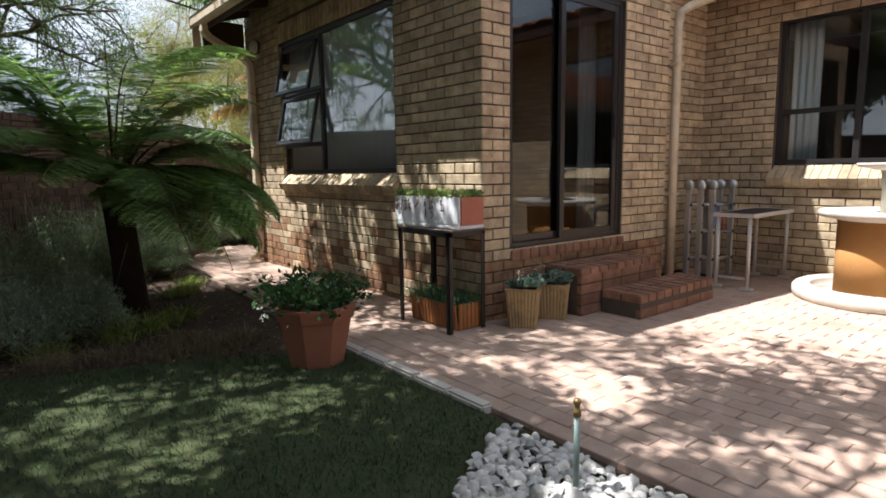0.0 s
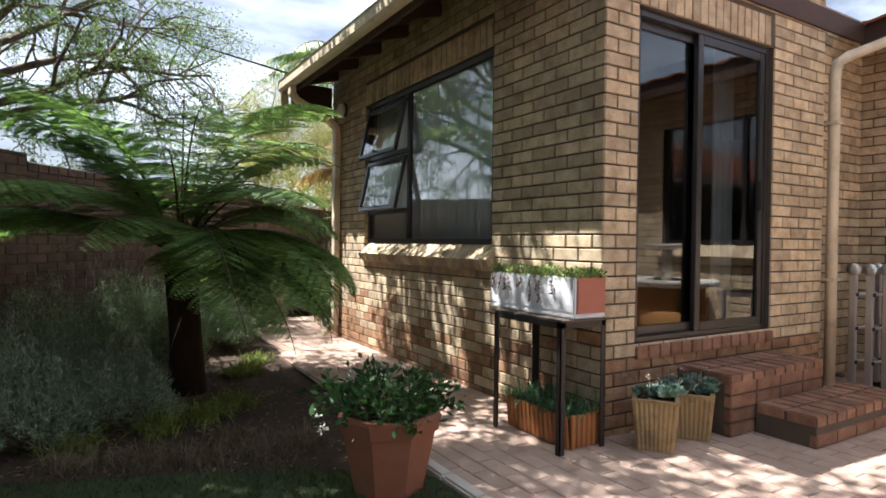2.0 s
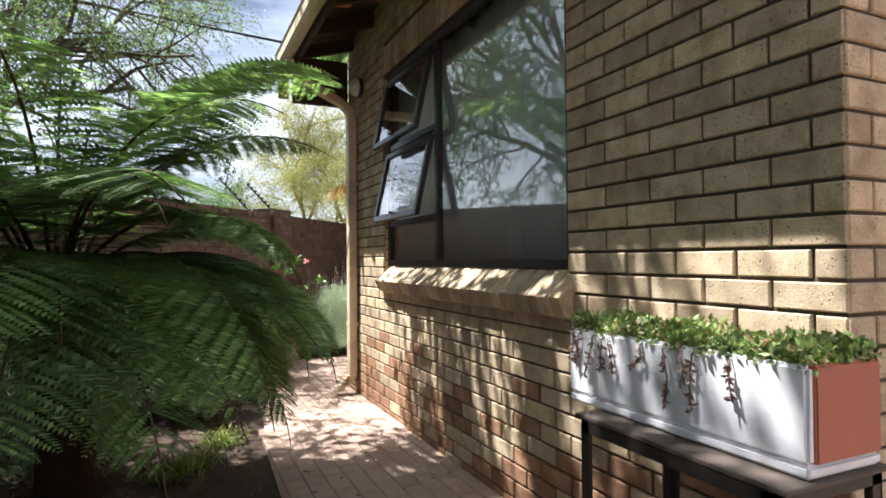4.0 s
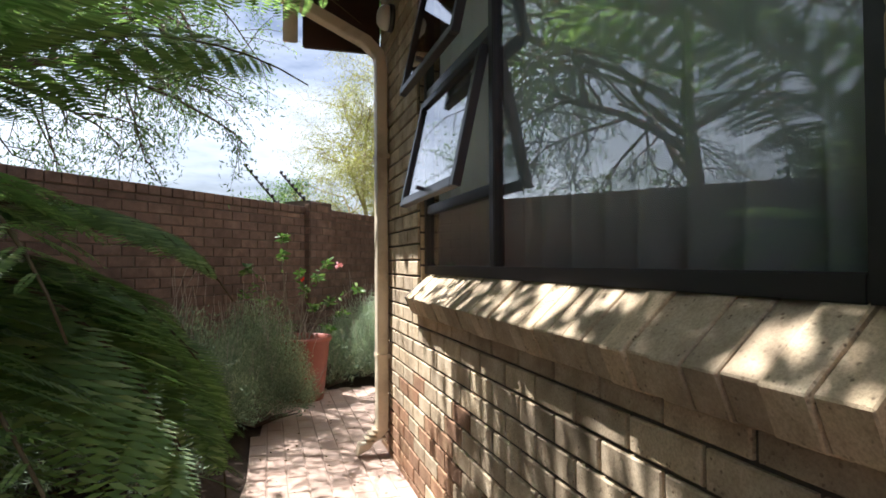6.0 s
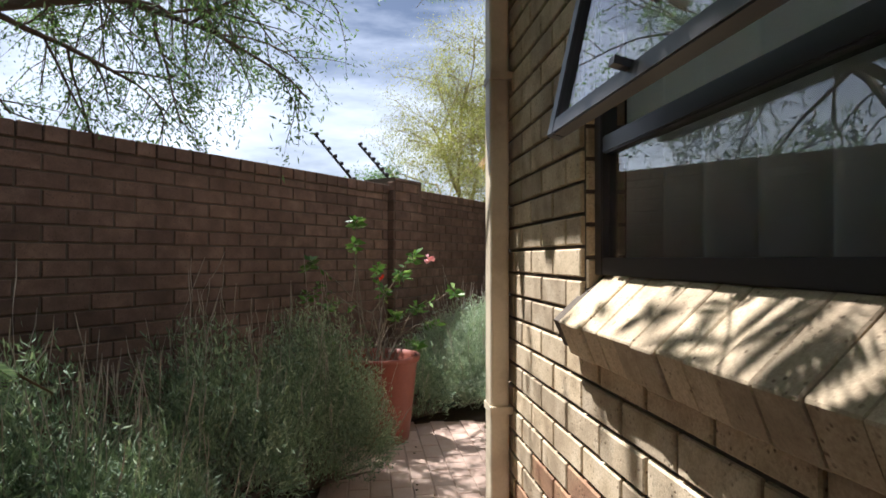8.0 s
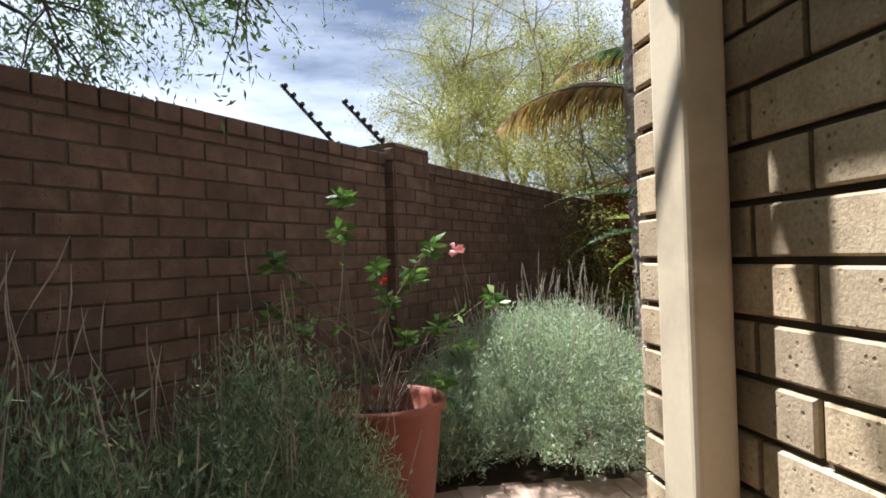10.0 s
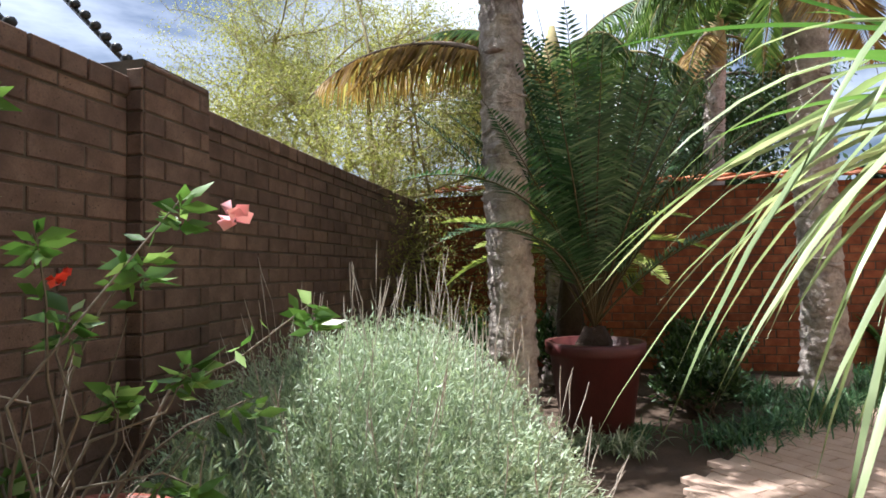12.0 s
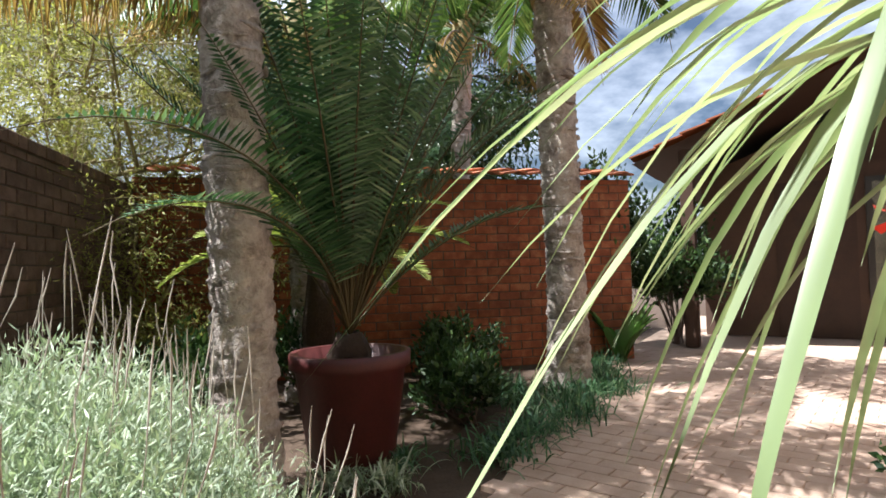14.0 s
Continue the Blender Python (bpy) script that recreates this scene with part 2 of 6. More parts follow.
def brick_shape(l, h, d, c=0.004):
    """A chamfered brick face: l along x, h along z, standing d proud towards -y."""
    x, z = l / 2, h / 2
    v = [(-x, 0, -z), (x, 0, -z), (x, 0, z), (-x, 0, z),
         (-x, -d + c, -z), (x, -d + c, -z), (x, -d + c, z), (-x, -d + c, z),
         (-x + c, -d, -z + c), (x - c, -d, -z + c), (x - c, -d, z - c), (-x + c, -d, z - c)]
    f = []
    for k in range(4):
        j = (k + 1) % 4
        f += [(k, j, 4 + j, 4 + k), (4 + k, 4 + j, 8 + j, 8 + k)]
    f.append((8, 9, 10, 11))
    return v, f


PIECE_MESHES = {}


def piece_mesh(l, h, d, mat, name):
    key = (round(l, 3), round(h, 3), round(d, 3), mat.name, name)
    if key not in PIECE_MESHES:
        me = bpy.data.meshes.new(name)
        v, f = brick_shape(key[0], key[1], key[2])
        me.from_pydata(v, [], f)
        me.materials.append(mat)
        PIECE_MESHES[key] = me
    return PIECE_MESHES[key]


def bond(length, height, pitch_l, pitch_h, gap, holes=(), phase=0.0, z0=0.0):
    """Cells (centre u, centre w, length, height) of a stretcher bond on a face, cut round holes (u0, u1, w0, w1)."""
    cells = []
    row, w = 0, z0
    while w < height - 0.02:
        h = min(pitch_h, height - w)
        spans = [(0.0, length)]
        for u0, u1, w0, w1 in holes:
            if w + h / 2 > w0 and w + h / 2 < w1:
                cut = []
                for a, b in spans:
                    if u1 <= a or u0 >= b:
                        cut.append((a, b))
                    else:
                        if u0 > a:
                            cut.append((a, u0))
                        if u1 < b:
                            cut.append((u1, b))
                spans = cut
        off = phase + (pitch_l / 2 if row % 2 else 0)
        for a, b in spans:
            edges = [a]
            k = math.ceil((a + 0.05 - off) / pitch_l)
            while off + k * pitch_l < b - 0.05:
                edges.append(off + k * pitch_l)
                k += 1
            edges.append(b)
            for e0, e1 in zip(edges, edges[1:]):
                l = e1 - e0
                if l > 0.03:
                    cells.append(((e0 + e1) / 2, w + h / 2, l - gap, h - gap))
        w += pitch_h
        row += 1
    return cells


PENDING = []


def brickwork(parent, m, cells, mat, depth=0.012, near=None, name="brick", wobble=0.0015, tilt=0.0):
    """Notes brickwork to be laid at the end of the script: pieces near the path as objects, the rest as one mesh."""
    PENDING.append((parent, m, cells, mat, depth, near, name, wobble, tilt))


def lay_bricks():
    for parent, m, cells, mat, depth, near, name, wobble, tilt in PENDING:
        rnd = random.Random(len(cells))
        singles = [c for c in cells if near and near(*c)]
        chosen = set(map(id, singles[:300]))
        verts, faces = [], []
        for c in cells:
            u, w, l, h = c
            d = depth + rnd.uniform(-1, 1) * wobble
            mm = m @ pose(u, 0, w, rnd.uniform(-1, 1) * tilt, rnd.uniform(-0.25, 0.25), rnd.uniform(-1, 1) * tilt)
            if id(c) in chosen:
                ob = new(name, piece_mesh(round(l, 2), round(h, 3), round(d, 3), mat, name))
                ob.parent = parent
                ob.matrix_world = mm
                ob.matrix_parent_inverse = Matrix()
                ob.matrix_basis = parent.matrix_world.inverted() @ mm
            else:
                v, f = brick_shape(l, h, d)
                n = len(verts)
                verts += [mm @ Vector(p) for p in v]
                faces += [tuple(i + n for i in q) for q in f]
        if verts:
            inv = parent.matrix_world.inverted()
            ob = raw(name + "work", [inv @ v for v in verts], faces, mat, parent)
            tagged(ob, kind="stuff")


def face_frame(origin, along, out):
    """A face's frame: x along it, z up, -y out of it."""
    a, o = Vector(along).normalized(), Vector(out).normalized()
    m = Matrix.Identity(4)
    m.col[0][:3], m.col[1][:3], m.col[2][:3], m.col[3][:3] = a, -o, a.cross(-o), origin
    return m


# ---- the ground ----
COURSE, BR, GAP = 0.086, 0.232, 0.011
H_EAVE = 3.055

ground = raw("ground", [(-400, -400, -0.03), (400, -400, -0.03), (400, 400, -0.03), (-400, 400, -0.03)], [(0, 1, 2, 3)], SOIL)
tagged(ground, "dark brown bare soil with leaf litter", "ground", kind="structure")

# ---- the house ----
house = thing("wall_house", (0, 0, 0), "house wall of buff face brick with dark raked joints", "wall", kind="structure")
WY1 = 4.6          # the window wall, along y
OY0, OY1, OZ0, OZ1 = 1.14, 3.56, 1.13, 2.70   # window opening
DX0, DX1, DZ0, DZ1 = 0.29, 1.8, 0.54, 2.70   # door opening
TOP = 3.36
bm = bmesh.new()
# window wall leaf
for a, b in (((0, 0.22, 0), (0.22, OY0, TOP)), ((0, OY1, 0), (0.22, WY1, TOP)), ((0, OY0, 0), (0.22, OY1, OZ0)), ((0, OY0, OZ1), (0.22, OY1, TOP))):
    box(bm, a, b)
# door wall leaf
for a, b in (((0, 0, 0), (DX0, 0.22, TOP)), ((DX1, 0, 0), (2.55, 0.22, TOP)), ((DX0, 0, 0), (DX1, 0.22, DZ0)), ((DX0, 0, DZ1), (DX1, 0.22, TOP))):
    box(bm, a, b)
# set-back strip, wing wall with its window, and the far end wall
box(bm, (2.33, 0.22, 0), (3.92, 0.44, TOP))
GY0, GY1, GZ0, GZ1 = -2.3, -0.58, 1.13, 2.70
for a, b in (((3.70, GY1, 0), (3.92, 0.22, TOP)), ((3.70, -5.0, 0), (3.92, GY0, TOP)), ((3.70, GY0, 0), (3.92, GY1, GZ0)), ((3.70, GY0, GZ1), (3.92, GY1, TOP))):
    box(bm, a, b)
box(bm, (0.22, WY1 - 0.22, 0), (7.0, WY1, TOP))
wall_core = part("mortar", bm, MORTAR, house)

D = 0.012
HOLE_W = (WY1 - OY1, WY1 - OY0, OZ0 - 0.04, OZ1 + 0.23)
fw = face_frame((0, WY1, 0), (0, -1, 0), (-1, 0, 0))
cells = bond(WY1 + D, TOP, BR, COURSE, GAP, [HOLE_W], 0.11, -0.046)
rb = random.Random(3)
worn = [c for c in cells if c[1] < 0.62 and rb.random() < 0.75 * (0.75 - c[1]) / 0.6]
skip = set(map(id, worn))
brickwork(house, fw, worn, WORN_BRICK, D)
brickwork(house, fw, [c for c in cells if id(c) not in skip], BUFF, D, near=lambda u, w, l, h: u > 2.2 and w < 2.75 or (u < 1.0 and w < 1.6))
sold = [(WY1 - OY1 + 0.043 + i * 0.086, OZ1 + 0.118, 0.075, 0.218) for i in range(int((OY1 - OY0) / 0.086))]
brickwork(house, fw, sold, BUFF, D)
fd = face_frame((-D, 0, 0), (1, 0, 0), (0, -1, 0))
cells = bond(2.55 + D, TOP, BR, COURSE, GAP, [(DX0 + D, DX1 + D, DZ0, OZ1 + 0.23)], BR / 2 - 0.006, -0.046)
brickwork(house, fd, [c for c in cells if c[1] < 0.5], WORN_BRICK, D)
brickwork(house, fd, [c for c in cells if c[1] >= 0.5], BUFF, D)
sold = [(DX0 + D + 0.043 + i * 0.086, OZ1 + 0.118, 0.075, 0.218) for i in range(int((DX1 - DX0) / 0.086))]
brickwork(house, fd, sold, BUFF, D)
# reveals of the window and the door
for o, al, ou, ln, z0, z1 in (((0, OY1, 0), (1, 0, 0), (0, -1, 0), 0.11, OZ0, OZ1), ((0.11, OY0, 0), (-1, 0, 0), (0, 1, 0), 0.11, OZ0, OZ1),
                              ((DX0, 0.09, 0), (0, -1, 0), (1, 0, 0), 0.09, DZ0, DZ1), ((DX1, 0, 0), (0, 1, 0), (-1, 0, 0), 0.09, DZ0, DZ1)):
    fr = face_frame(o, al, ou)
    brickwork(house, fr, [(ln / 2, z0 + COURSE * (i + 0.5), ln - 0.004, COURSE - GAP) for i in range(int((z1 - z0) / COURSE))], BUFF, 0.008)
brickwork(house, face_frame((2.55, 0.22, 0), (1, 0, 0), (0, -1, 0)), bond(1.15, TOP, BR, COURSE, GAP), BUFF, D)
brickwork(house, face_frame((3.70, 0.22, 0), (0, -1, 0), (-1, 0, 0)), bond(5.2, TOP, BR, COURSE, GAP, [(0.22 - GY1, 0.22 - GY0, GZ0, GZ1)]), BUFF, D)
brickwork(house, face_frame((7.0, WY1, 0), (-1, 0, 0), (0, 1, 0)), bond(7.0 + D, TOP, BR, COURSE, GAP, phase=0.1, z0=-0.046), BUFF, D)

# sloping brick window sill, each brick on edge
sill = thing("window_sill", (0, 0, 0), "sloping sill of buff bricks laid on edge", "sill", kind="structure")
sill_me = bpy.data.meshes.new("brick")
prof = [(0.055, 1.19), (-0.092, 1.055), (-0.06, 0.975), (0.0, 0.955), (0.04, 1.03)]


def sill_brick(width):
    w = width / 2
    v, n = [], len(prof)
    for s in (-w, w):
        v += [(x, s, z) for x, z in prof]
    f = [tuple(range(n)), tuple(range(2 * n - 1, n - 1, -1))] + [(i, i + n, (i + 1) % n + n, (i + 1) % n) for i in range(n)]
    bm = bmesh.new()
    vs = [bm.verts.new(p) for p in v]
    for q in f:
        bm.faces.new([vs[i] for i in q])
    bmesh.ops.recalc_face_normals(bm, faces=bm.faces)
    bmesh.ops.bevel(bm, geom=list(bm.edges), offset=0.003, segments=1, affect="EDGES", clamp_overlap=True)
    return bm


sb = sill_brick(0.0815)
sb.to_mesh(sill_me)
sb.free()
sill_me.materials.append(BUFF)
SY0, SY1 = 1.1, 3.605
n_sill = int((SY1 - SY0) / 0.0835)
rs = random.Random(5)
for i in range(n_sill):
    ob = new("brick", sill_me)
    ob.parent = sill
    ob.matrix_basis = pose(rs.uniform(-0.002, 0.002), SY0 + (i + 0.5) * 0.0835, rs.uniform(-0.0015, 0.0015), 0, rs.uniform(-0.3, 0.3), rs.uniform(-0.2, 0.2))
bm = bmesh.new()
vs = []
for y in (SY0 + 0.006, SY1 - 0.02):
    vs.append([bm.verts.new((x, y, z)) for x, z in ((0.06, 1.182), (-0.08, 1.052), (-0.05, 0.985), (0.0, 0.968), (0.04, 1.03))])
for q in (vs[0], vs[1][::-1]):
    bm.faces.new(q)
for i in range(5):
    bm.faces.new([vs[0][i], vs[1][i], vs[1][(i + 1) % 5], vs[0][(i + 1) % 5]])
bmesh.ops.recalc_face_normals(bm, faces=bm.faces)
part("mortar", bm, MORTAR, sill)


# ---- windows and the sliding door ----
def bar_frame(name, w, h, prof, depth, mat, parent, m):
    """A rectangular frame in its own x-z plane, from the lower left corner."""
    bm = bmesh.new()
    d = depth / 2
    for a, b in (((0, -d, 0), (prof, d, h)), ((w - prof, -d, 0), (w, d, h)), ((prof, -d, 0), (w - prof, d, prof)), ((prof, -d, h - prof), (w - prof, d, h))):
        box(bm, a, b, 0.003)
    ob = part(name, bm, mat, parent)
    ob.matrix_basis = m
    return ob


def pane(w, h, parent, m, mat=GLASS, thick=0.005):
    bm = bmesh.new()
    box(bm, (0, -thick / 2, 0), (w, thick / 2, h))
    ob = part("pane", bm, mat, parent)
    ob.matrix_basis = m
    ob.visible_shadow = False
    return ob


FX = 0.045
window = thing("window_1", (0, 0, 0), "dark bronze aluminium window with two open top-hung sashes", "window", kind="structure")
fz0, fz1, fy0, fy1, my = 1.17, 2.70, OY0 + 0.005, OY1 - 0.005, 2.598
wf = bar_frame("window_frame", fy1 - fy0, fz1 - fz0, 0.045, 0.045, FRAME, window, pose(FX, fy1, fz0, 0, 0, -90))
boxed("mullion", (FX - 0.022, my - 0.024, fz0 + 0.045), (FX + 0.022, my + 0.024, fz1 - 0.045), FRAME, window)
for z in (1.5, 2.10):
    boxed("transom", (FX - 0.02, my + 0.024, z - 0.022), (FX + 0.02, fy1 - 0.045, z + 0.024), FRAME, window)
pane(my - 0.024 - fy0 - 0.045, fz1 - fz0 - 0.09, window, pose(FX, my - 0.024, fz0 + 0.045, 0, 0, -90))
pane(fy1 - 0.045 - my - 0.024, 1.478 - fz0 - 0.045, window, pose(FX, fy1 - 0.045, fz0 + 0.045, 0, 0, -90))
sw = fy1 - 0.045 - my - 0.024
for z0, z1, ang in ((1.5, 2.05, -12.5), (2.07, 2.62, -12.5)):
    h = z1 - z0
    hinge = pose(FX - 0.03, fy1 - 0.045, z1, 0, 0, -90) @ pose(0, 0, 0, ang, 0, 0)
    sash = bar_frame("sash", sw, h, 0.042, 0.035, FRAME, window, hinge @ pose(0, 0, -h))
    pane(sw - 0.084, h - 0.084, sash, pose(0.042, 0, 0.042))
    bm = bmesh.new()
    box(bm, (sw / 2 - 0.012, -0.05, 0.03), (sw / 2 + 0.012, 0.03, 0.045))
    part("stay", bm, FRAME, sash)


def curtain(name, a, b, z0, z1, folds, amp, mat, label):
    """A hanging curtain with folds from a to b."""
    n = folds * 8
    verts, faces = [], []
    a, b = Vector(a), Vector(b)
    nrm = (b - a).normalized().cross(Vector((0, 0, 1)))
    rnd = random.Random(folds)
    ph = [rnd.uniform(0.6, 1.3) for _ in range(folds + 1)]
    for z, k in ((z1, 0.6), ((z0 + z1) / 2, 0.9), (z0, 1.2)):
        for i in range(n + 1):
            s = i / n
            off = math.sin(s * folds * 2 * math.pi) * amp * k * ph[min(folds, int(s * folds))]
            p = a.lerp(b, s) + nrm * off
            verts.append((p.x, p.y, z))
    for r in range(2):
        for i in range(n):
            q = r * (n + 1) + i
            faces.append((q, q + 1, q + n + 2, q + n + 1))
    ob = raw(name, verts, faces, mat, smooth=True)
    so = ob.modifiers.new("thick", "SOLIDIFY")
    so.thickness = 0.003
    return tagged(ob, label, "curtain")


curtain("curtain", (0.118, 1.16, 0), (0.118, 2.5, 0), 1.16, 2.69, 8, 0.028, CURTAIN, "pale grey sheer curtain hanging in soft folds")
curtain("curtain", (0.118, 2.53, 0), (0.118, 3.54, 0), 1.16, 2.69, 6, 0.028, CURTAIN, "pale grey sheer curtain hanging in soft folds")

door = thing("door_1", (0, 0, 0), "closed dark bronze aluminium sliding glass door", "sliding door", kind="structure")
dy = 0.07
bar_frame("door_frame", DX1 - DX0 - 0.01, DZ1 - DZ0, 0.045, 0.09, FRAME, door, pose(DX0 + 0.005, dy, DZ0))
for x0, x1, y in ((DX0 + 0.05, 1.03, dy + 0.02), (0.94, DX1 - 0.05, dy - 0.02)):
    leaf = bar_frame("door_leaf", x1 - x0, DZ1 - DZ0 - 0.09, 0.06, 0.035, FRAME, door, pose(x0, y, DZ0 + 0.045))
    pane(x1 - x0 - 0.12, DZ1 - DZ0 - 0.21, leaf, pose(0.06, 0, 0.06), DOOR_GLASS)
bm = bmesh.new()
box(bm, (DX1 - 0.125, dy - 0.065, 1.45), (DX1 - 0.1, dy - 0.035, 1.68), 0.006)
part("door_handle", bm, FRAME, door)
curtain("curtain", (1.5, 0.3, 0), (1.78, 0.3, 0), 0.6, 2.72, 4, 0.03, CURTAIN, "pale grey curtain drawn aside behind the glass door")

window2 = thing("window_2", (0, 0, 0), "dark bronze aluminium window of the side wing", "window", kind="structure")
bar_frame("window_frame", GY1 - GY0, GZ1 - GZ0 - 0.07, 0.05, 0.06, FRAME, window2, pose(3.78, GY1, GZ0 + 0.07, 0, 0, -90))
boxed("mullion", (3.75, -1.35, GZ0 + 0.12), (3.81, -1.29, GZ1 - 0.05), FRAME, window2)
boxed("transom", (3.75, -1.29, 1.72), (3.81, GY1 - 0.05, 1.77), FRAME, window2)
pane(GY1 - GY0 - 0.1, GZ1 - GZ0 - 0.17, window2, pose(3.78, GY1 - 0.05, GZ0 + 0.12, 0, 0, -90))
sill2 = thing("window_sill", (0, 0, 0), "sloping sill of buff bricks under the wing window", "sill", kind="structure")
sme = bpy.data.meshes.new("brick")
sb = sill_brick(0.08)
sb.to_mesh(sme)
sb.free()
sme.materials.append(BUFF)
for i in range(21):
    ob = new("brick", sme)
    ob.parent = sill2
    ob.matrix_basis = pose(3.7, GY0 - 0.02 + (i + 0.5) * 0.0842, rs.uniform(-0.002, 0.002))
curtain("curtain", (3.98, -0.9, 0), (3.98, -0.62, 0), 1.1, 2.72, 4, 0.025, CURTAIN, "pale grey curtain drawn to the side of the window")

# interior shell behind the openings, its dark colour standing in for dim rooms
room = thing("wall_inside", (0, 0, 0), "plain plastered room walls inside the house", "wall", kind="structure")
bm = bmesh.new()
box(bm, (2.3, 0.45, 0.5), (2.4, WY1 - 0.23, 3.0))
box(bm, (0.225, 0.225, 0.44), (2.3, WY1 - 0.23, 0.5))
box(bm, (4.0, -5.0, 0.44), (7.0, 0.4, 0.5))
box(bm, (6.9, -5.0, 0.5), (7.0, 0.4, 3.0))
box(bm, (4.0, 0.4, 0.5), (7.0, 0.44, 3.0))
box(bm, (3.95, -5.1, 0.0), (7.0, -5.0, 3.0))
part("plaster", bm, surface("shade_toned_room_wall", [(0.2, 0.17, 0.14), (0.26, 0.22, 0.18)], 2, 50, 0.9, 0.05), room)
ceil = boxed("ceiling", (0.225, 0.225, 3.0), (2.3, WY1 - 0.23, 3.05), PLASTER)
tagged(ceil, "white plastered ceiling of the room", "ceiling", kind="structure")
ceil2 = boxed("ceiling", (3.95, -5.0, 3.0), (6.9, 0.4, 3.05), PLASTER)
tagged(ceil2, "white plastered ceiling of the wing", "ceiling", kind="structure")

# ---- roof, eaves, gutter and downpipes ----
EX = -0.57


def tiled_slope(name, eave_a, eave_b, rise_dir, run, pitch, mat, parent, lift=0.06):
    """A slope of profiled roof tiles in stepped rows, from the eave a-b up along rise_dir."""
    a, b = Vector(eave_a), Vector(eave_b)
    al = (b - a)
    L = al.length
    al = al.normalized()
    up = Vector(rise_dir).normalized() * math.cos(pitch) + Vector((0, 0, math.sin(pitch)))
    nrm = al.cross(up)
    if nrm.z < 0:
        nrm = -nrm
    rows, cols = max(2, int(run / 0.32)), max(4, int(L / 0.1))
    verts, faces = [], []
    for r in range(rows):
        for e in (0, 1):
            for c in range(cols + 1):
                w = 0.018 * math.sin(c * math.pi * 2 / 3.0)
                p = a + al * (L * c / cols) + up * (0.32 * (r + e * 1.06)) + nrm * (lift + w + (0.03 if e == 0 else 0.0))
                verts.append(p)
    n = cols + 1
    for r in range(rows):
        for c in range(cols):
            q = 2 * r * n + c
            faces.append((q, q + 1, q + n + 1, q + n))
    ob = raw(name, verts, faces, mat, parent)
    so = ob.modifiers.new("thick", "SOLIDIFY")
    so.thickness = 0.018
    return ob


roof = thing("roof_house", (0, 0, H_EAVE), "terracotta tiled roof with dark timber eaves", "roof", kind="structure")
PITCH = radians(17)
REND = 4.66
RY0 = -0.01


def rel(p):
    return (p[0], p[1], p[2] - H_EAVE)


tiled_slope("tiles", rel((EX, RY0, H_EAVE)), rel((EX, REND, H_EAVE)), (1, 0, 0), 4.4, PITCH, ROOF_TILE, roof, 0.09)
bm = bmesh.new()
tp = math.tan(PITCH)
for y in np.arange(RY0 + 0.1, REND, 0.62):
    vs = []
    for yy in (y - 0.025, y + 0.025):
        vs.append([bm.verts.new(p) for p in ((EX + 0.03, yy, -0.02), (EX + 0.03, yy, 0.09), (3.4, yy, 0.09 + tp * 3.9), (3.4, yy, -0.06 + tp * 3.9))])
    bm.faces.new(vs[0]), bm.faces.new(vs[1][::-1])
    for i in range(4):
        bm.faces.new([vs[0][i], vs[1][i], vs[1][(i + 1) % 4], vs[0][(i + 1) % 4]])
bmesh.ops.recalc_face_normals(bm, faces=bm.faces)
part("rafters", bm, DARK_WOOD, roof)
bm = bmesh.new()
vs = [bm.verts.new(p) for p in ((EX, RY0, 0.095), (EX, REND, 0.095), (3.5, REND, 0.095 + tp * 4.03), (3.5, RY0, 0.095 + tp * 4.03))]
bm.faces.new(vs)
r = bmesh.ops.extrude_face_region(bm, geom=bm.faces[:])
for v in r["geom"]:
    if isinstance(v, bmesh.types.BMVert):
        v.co.z += 0.02
part("soffit_boards", bm, DARK_WOOD, roof)
boxed("fascia", (EX - 0.0, RY0, -0.09), (EX + 0.028, REND, 0.12), DARK_WOOD, roof)
boxed("barge_board", (EX, RY0 - 0.02, -0.08), (3.4, RY0, 0.1), DARK_WOOD, roof)
# wing roof: level eave along the wing wall
tiled_slope("tiles", rel((3.17, 0.2, H_EAVE)), rel((3.17, -5.2, H_EAVE)), (1, 0, 0), 4.2, PITCH, ROOF_TILE, roof, 0.09)
boxed("fascia", (3.17, -5.2, -0.09), (3.2, 0.0, 0.12), DARK_WOOD, roof)
bm = bmesh.new()
vs = [bm.verts.new(p) for p in ((3.17, -5.2, 0.09), (3.17, 0.44, 0.09), (7.1, 0.44, 0.09 + tp * 3.9), (7.1, -5.2, 0.09 + tp * 3.9))]
bm.faces.new(vs)
part("soffit_boards", bm, DARK_WOOD, roof)

boxed("eave_end", (EX + 0.03, WY1 + 0.012, -0.36), (-0.013, REND, 0.08), DARK_WOOD, roof, 0.008)
boxed("end_board", (EX - 0.1, REND - 0.03, -0.33), (EX + 0.0, REND - 0.003, -0.058), CREAM, roof, 0.006)

gutter = thing("gutter", (0, 0, 0), "cream painted half-round roof gutter along the eaves", "gutter", kind="structure")
verts, faces = [], []
prof_g = [(0.0, 0.1), (0.0, 0.0), (-0.03, -0.035), (-0.085, -0.035), (-0.11, 0.0), (-0.11, 0.09), (-0.12, 0.1), (-0.1, 0.1), (-0.1, 0.0), (-0.08, -0.022), (-0.035, -0.022), (-0.01, 0.0), (-0.01, 0.1)]
for y in (RY0 - 0.02, REND + 0.03):
    verts += [(EX + x, y, H_EAVE - 0.02 + z) for x, z in prof_g]
n = len(prof_g)
faces = [(i, i + 1, i + 1 + n, i + n) for i in range(n - 1)]
raw("trough", verts, faces, CREAM, gutter)
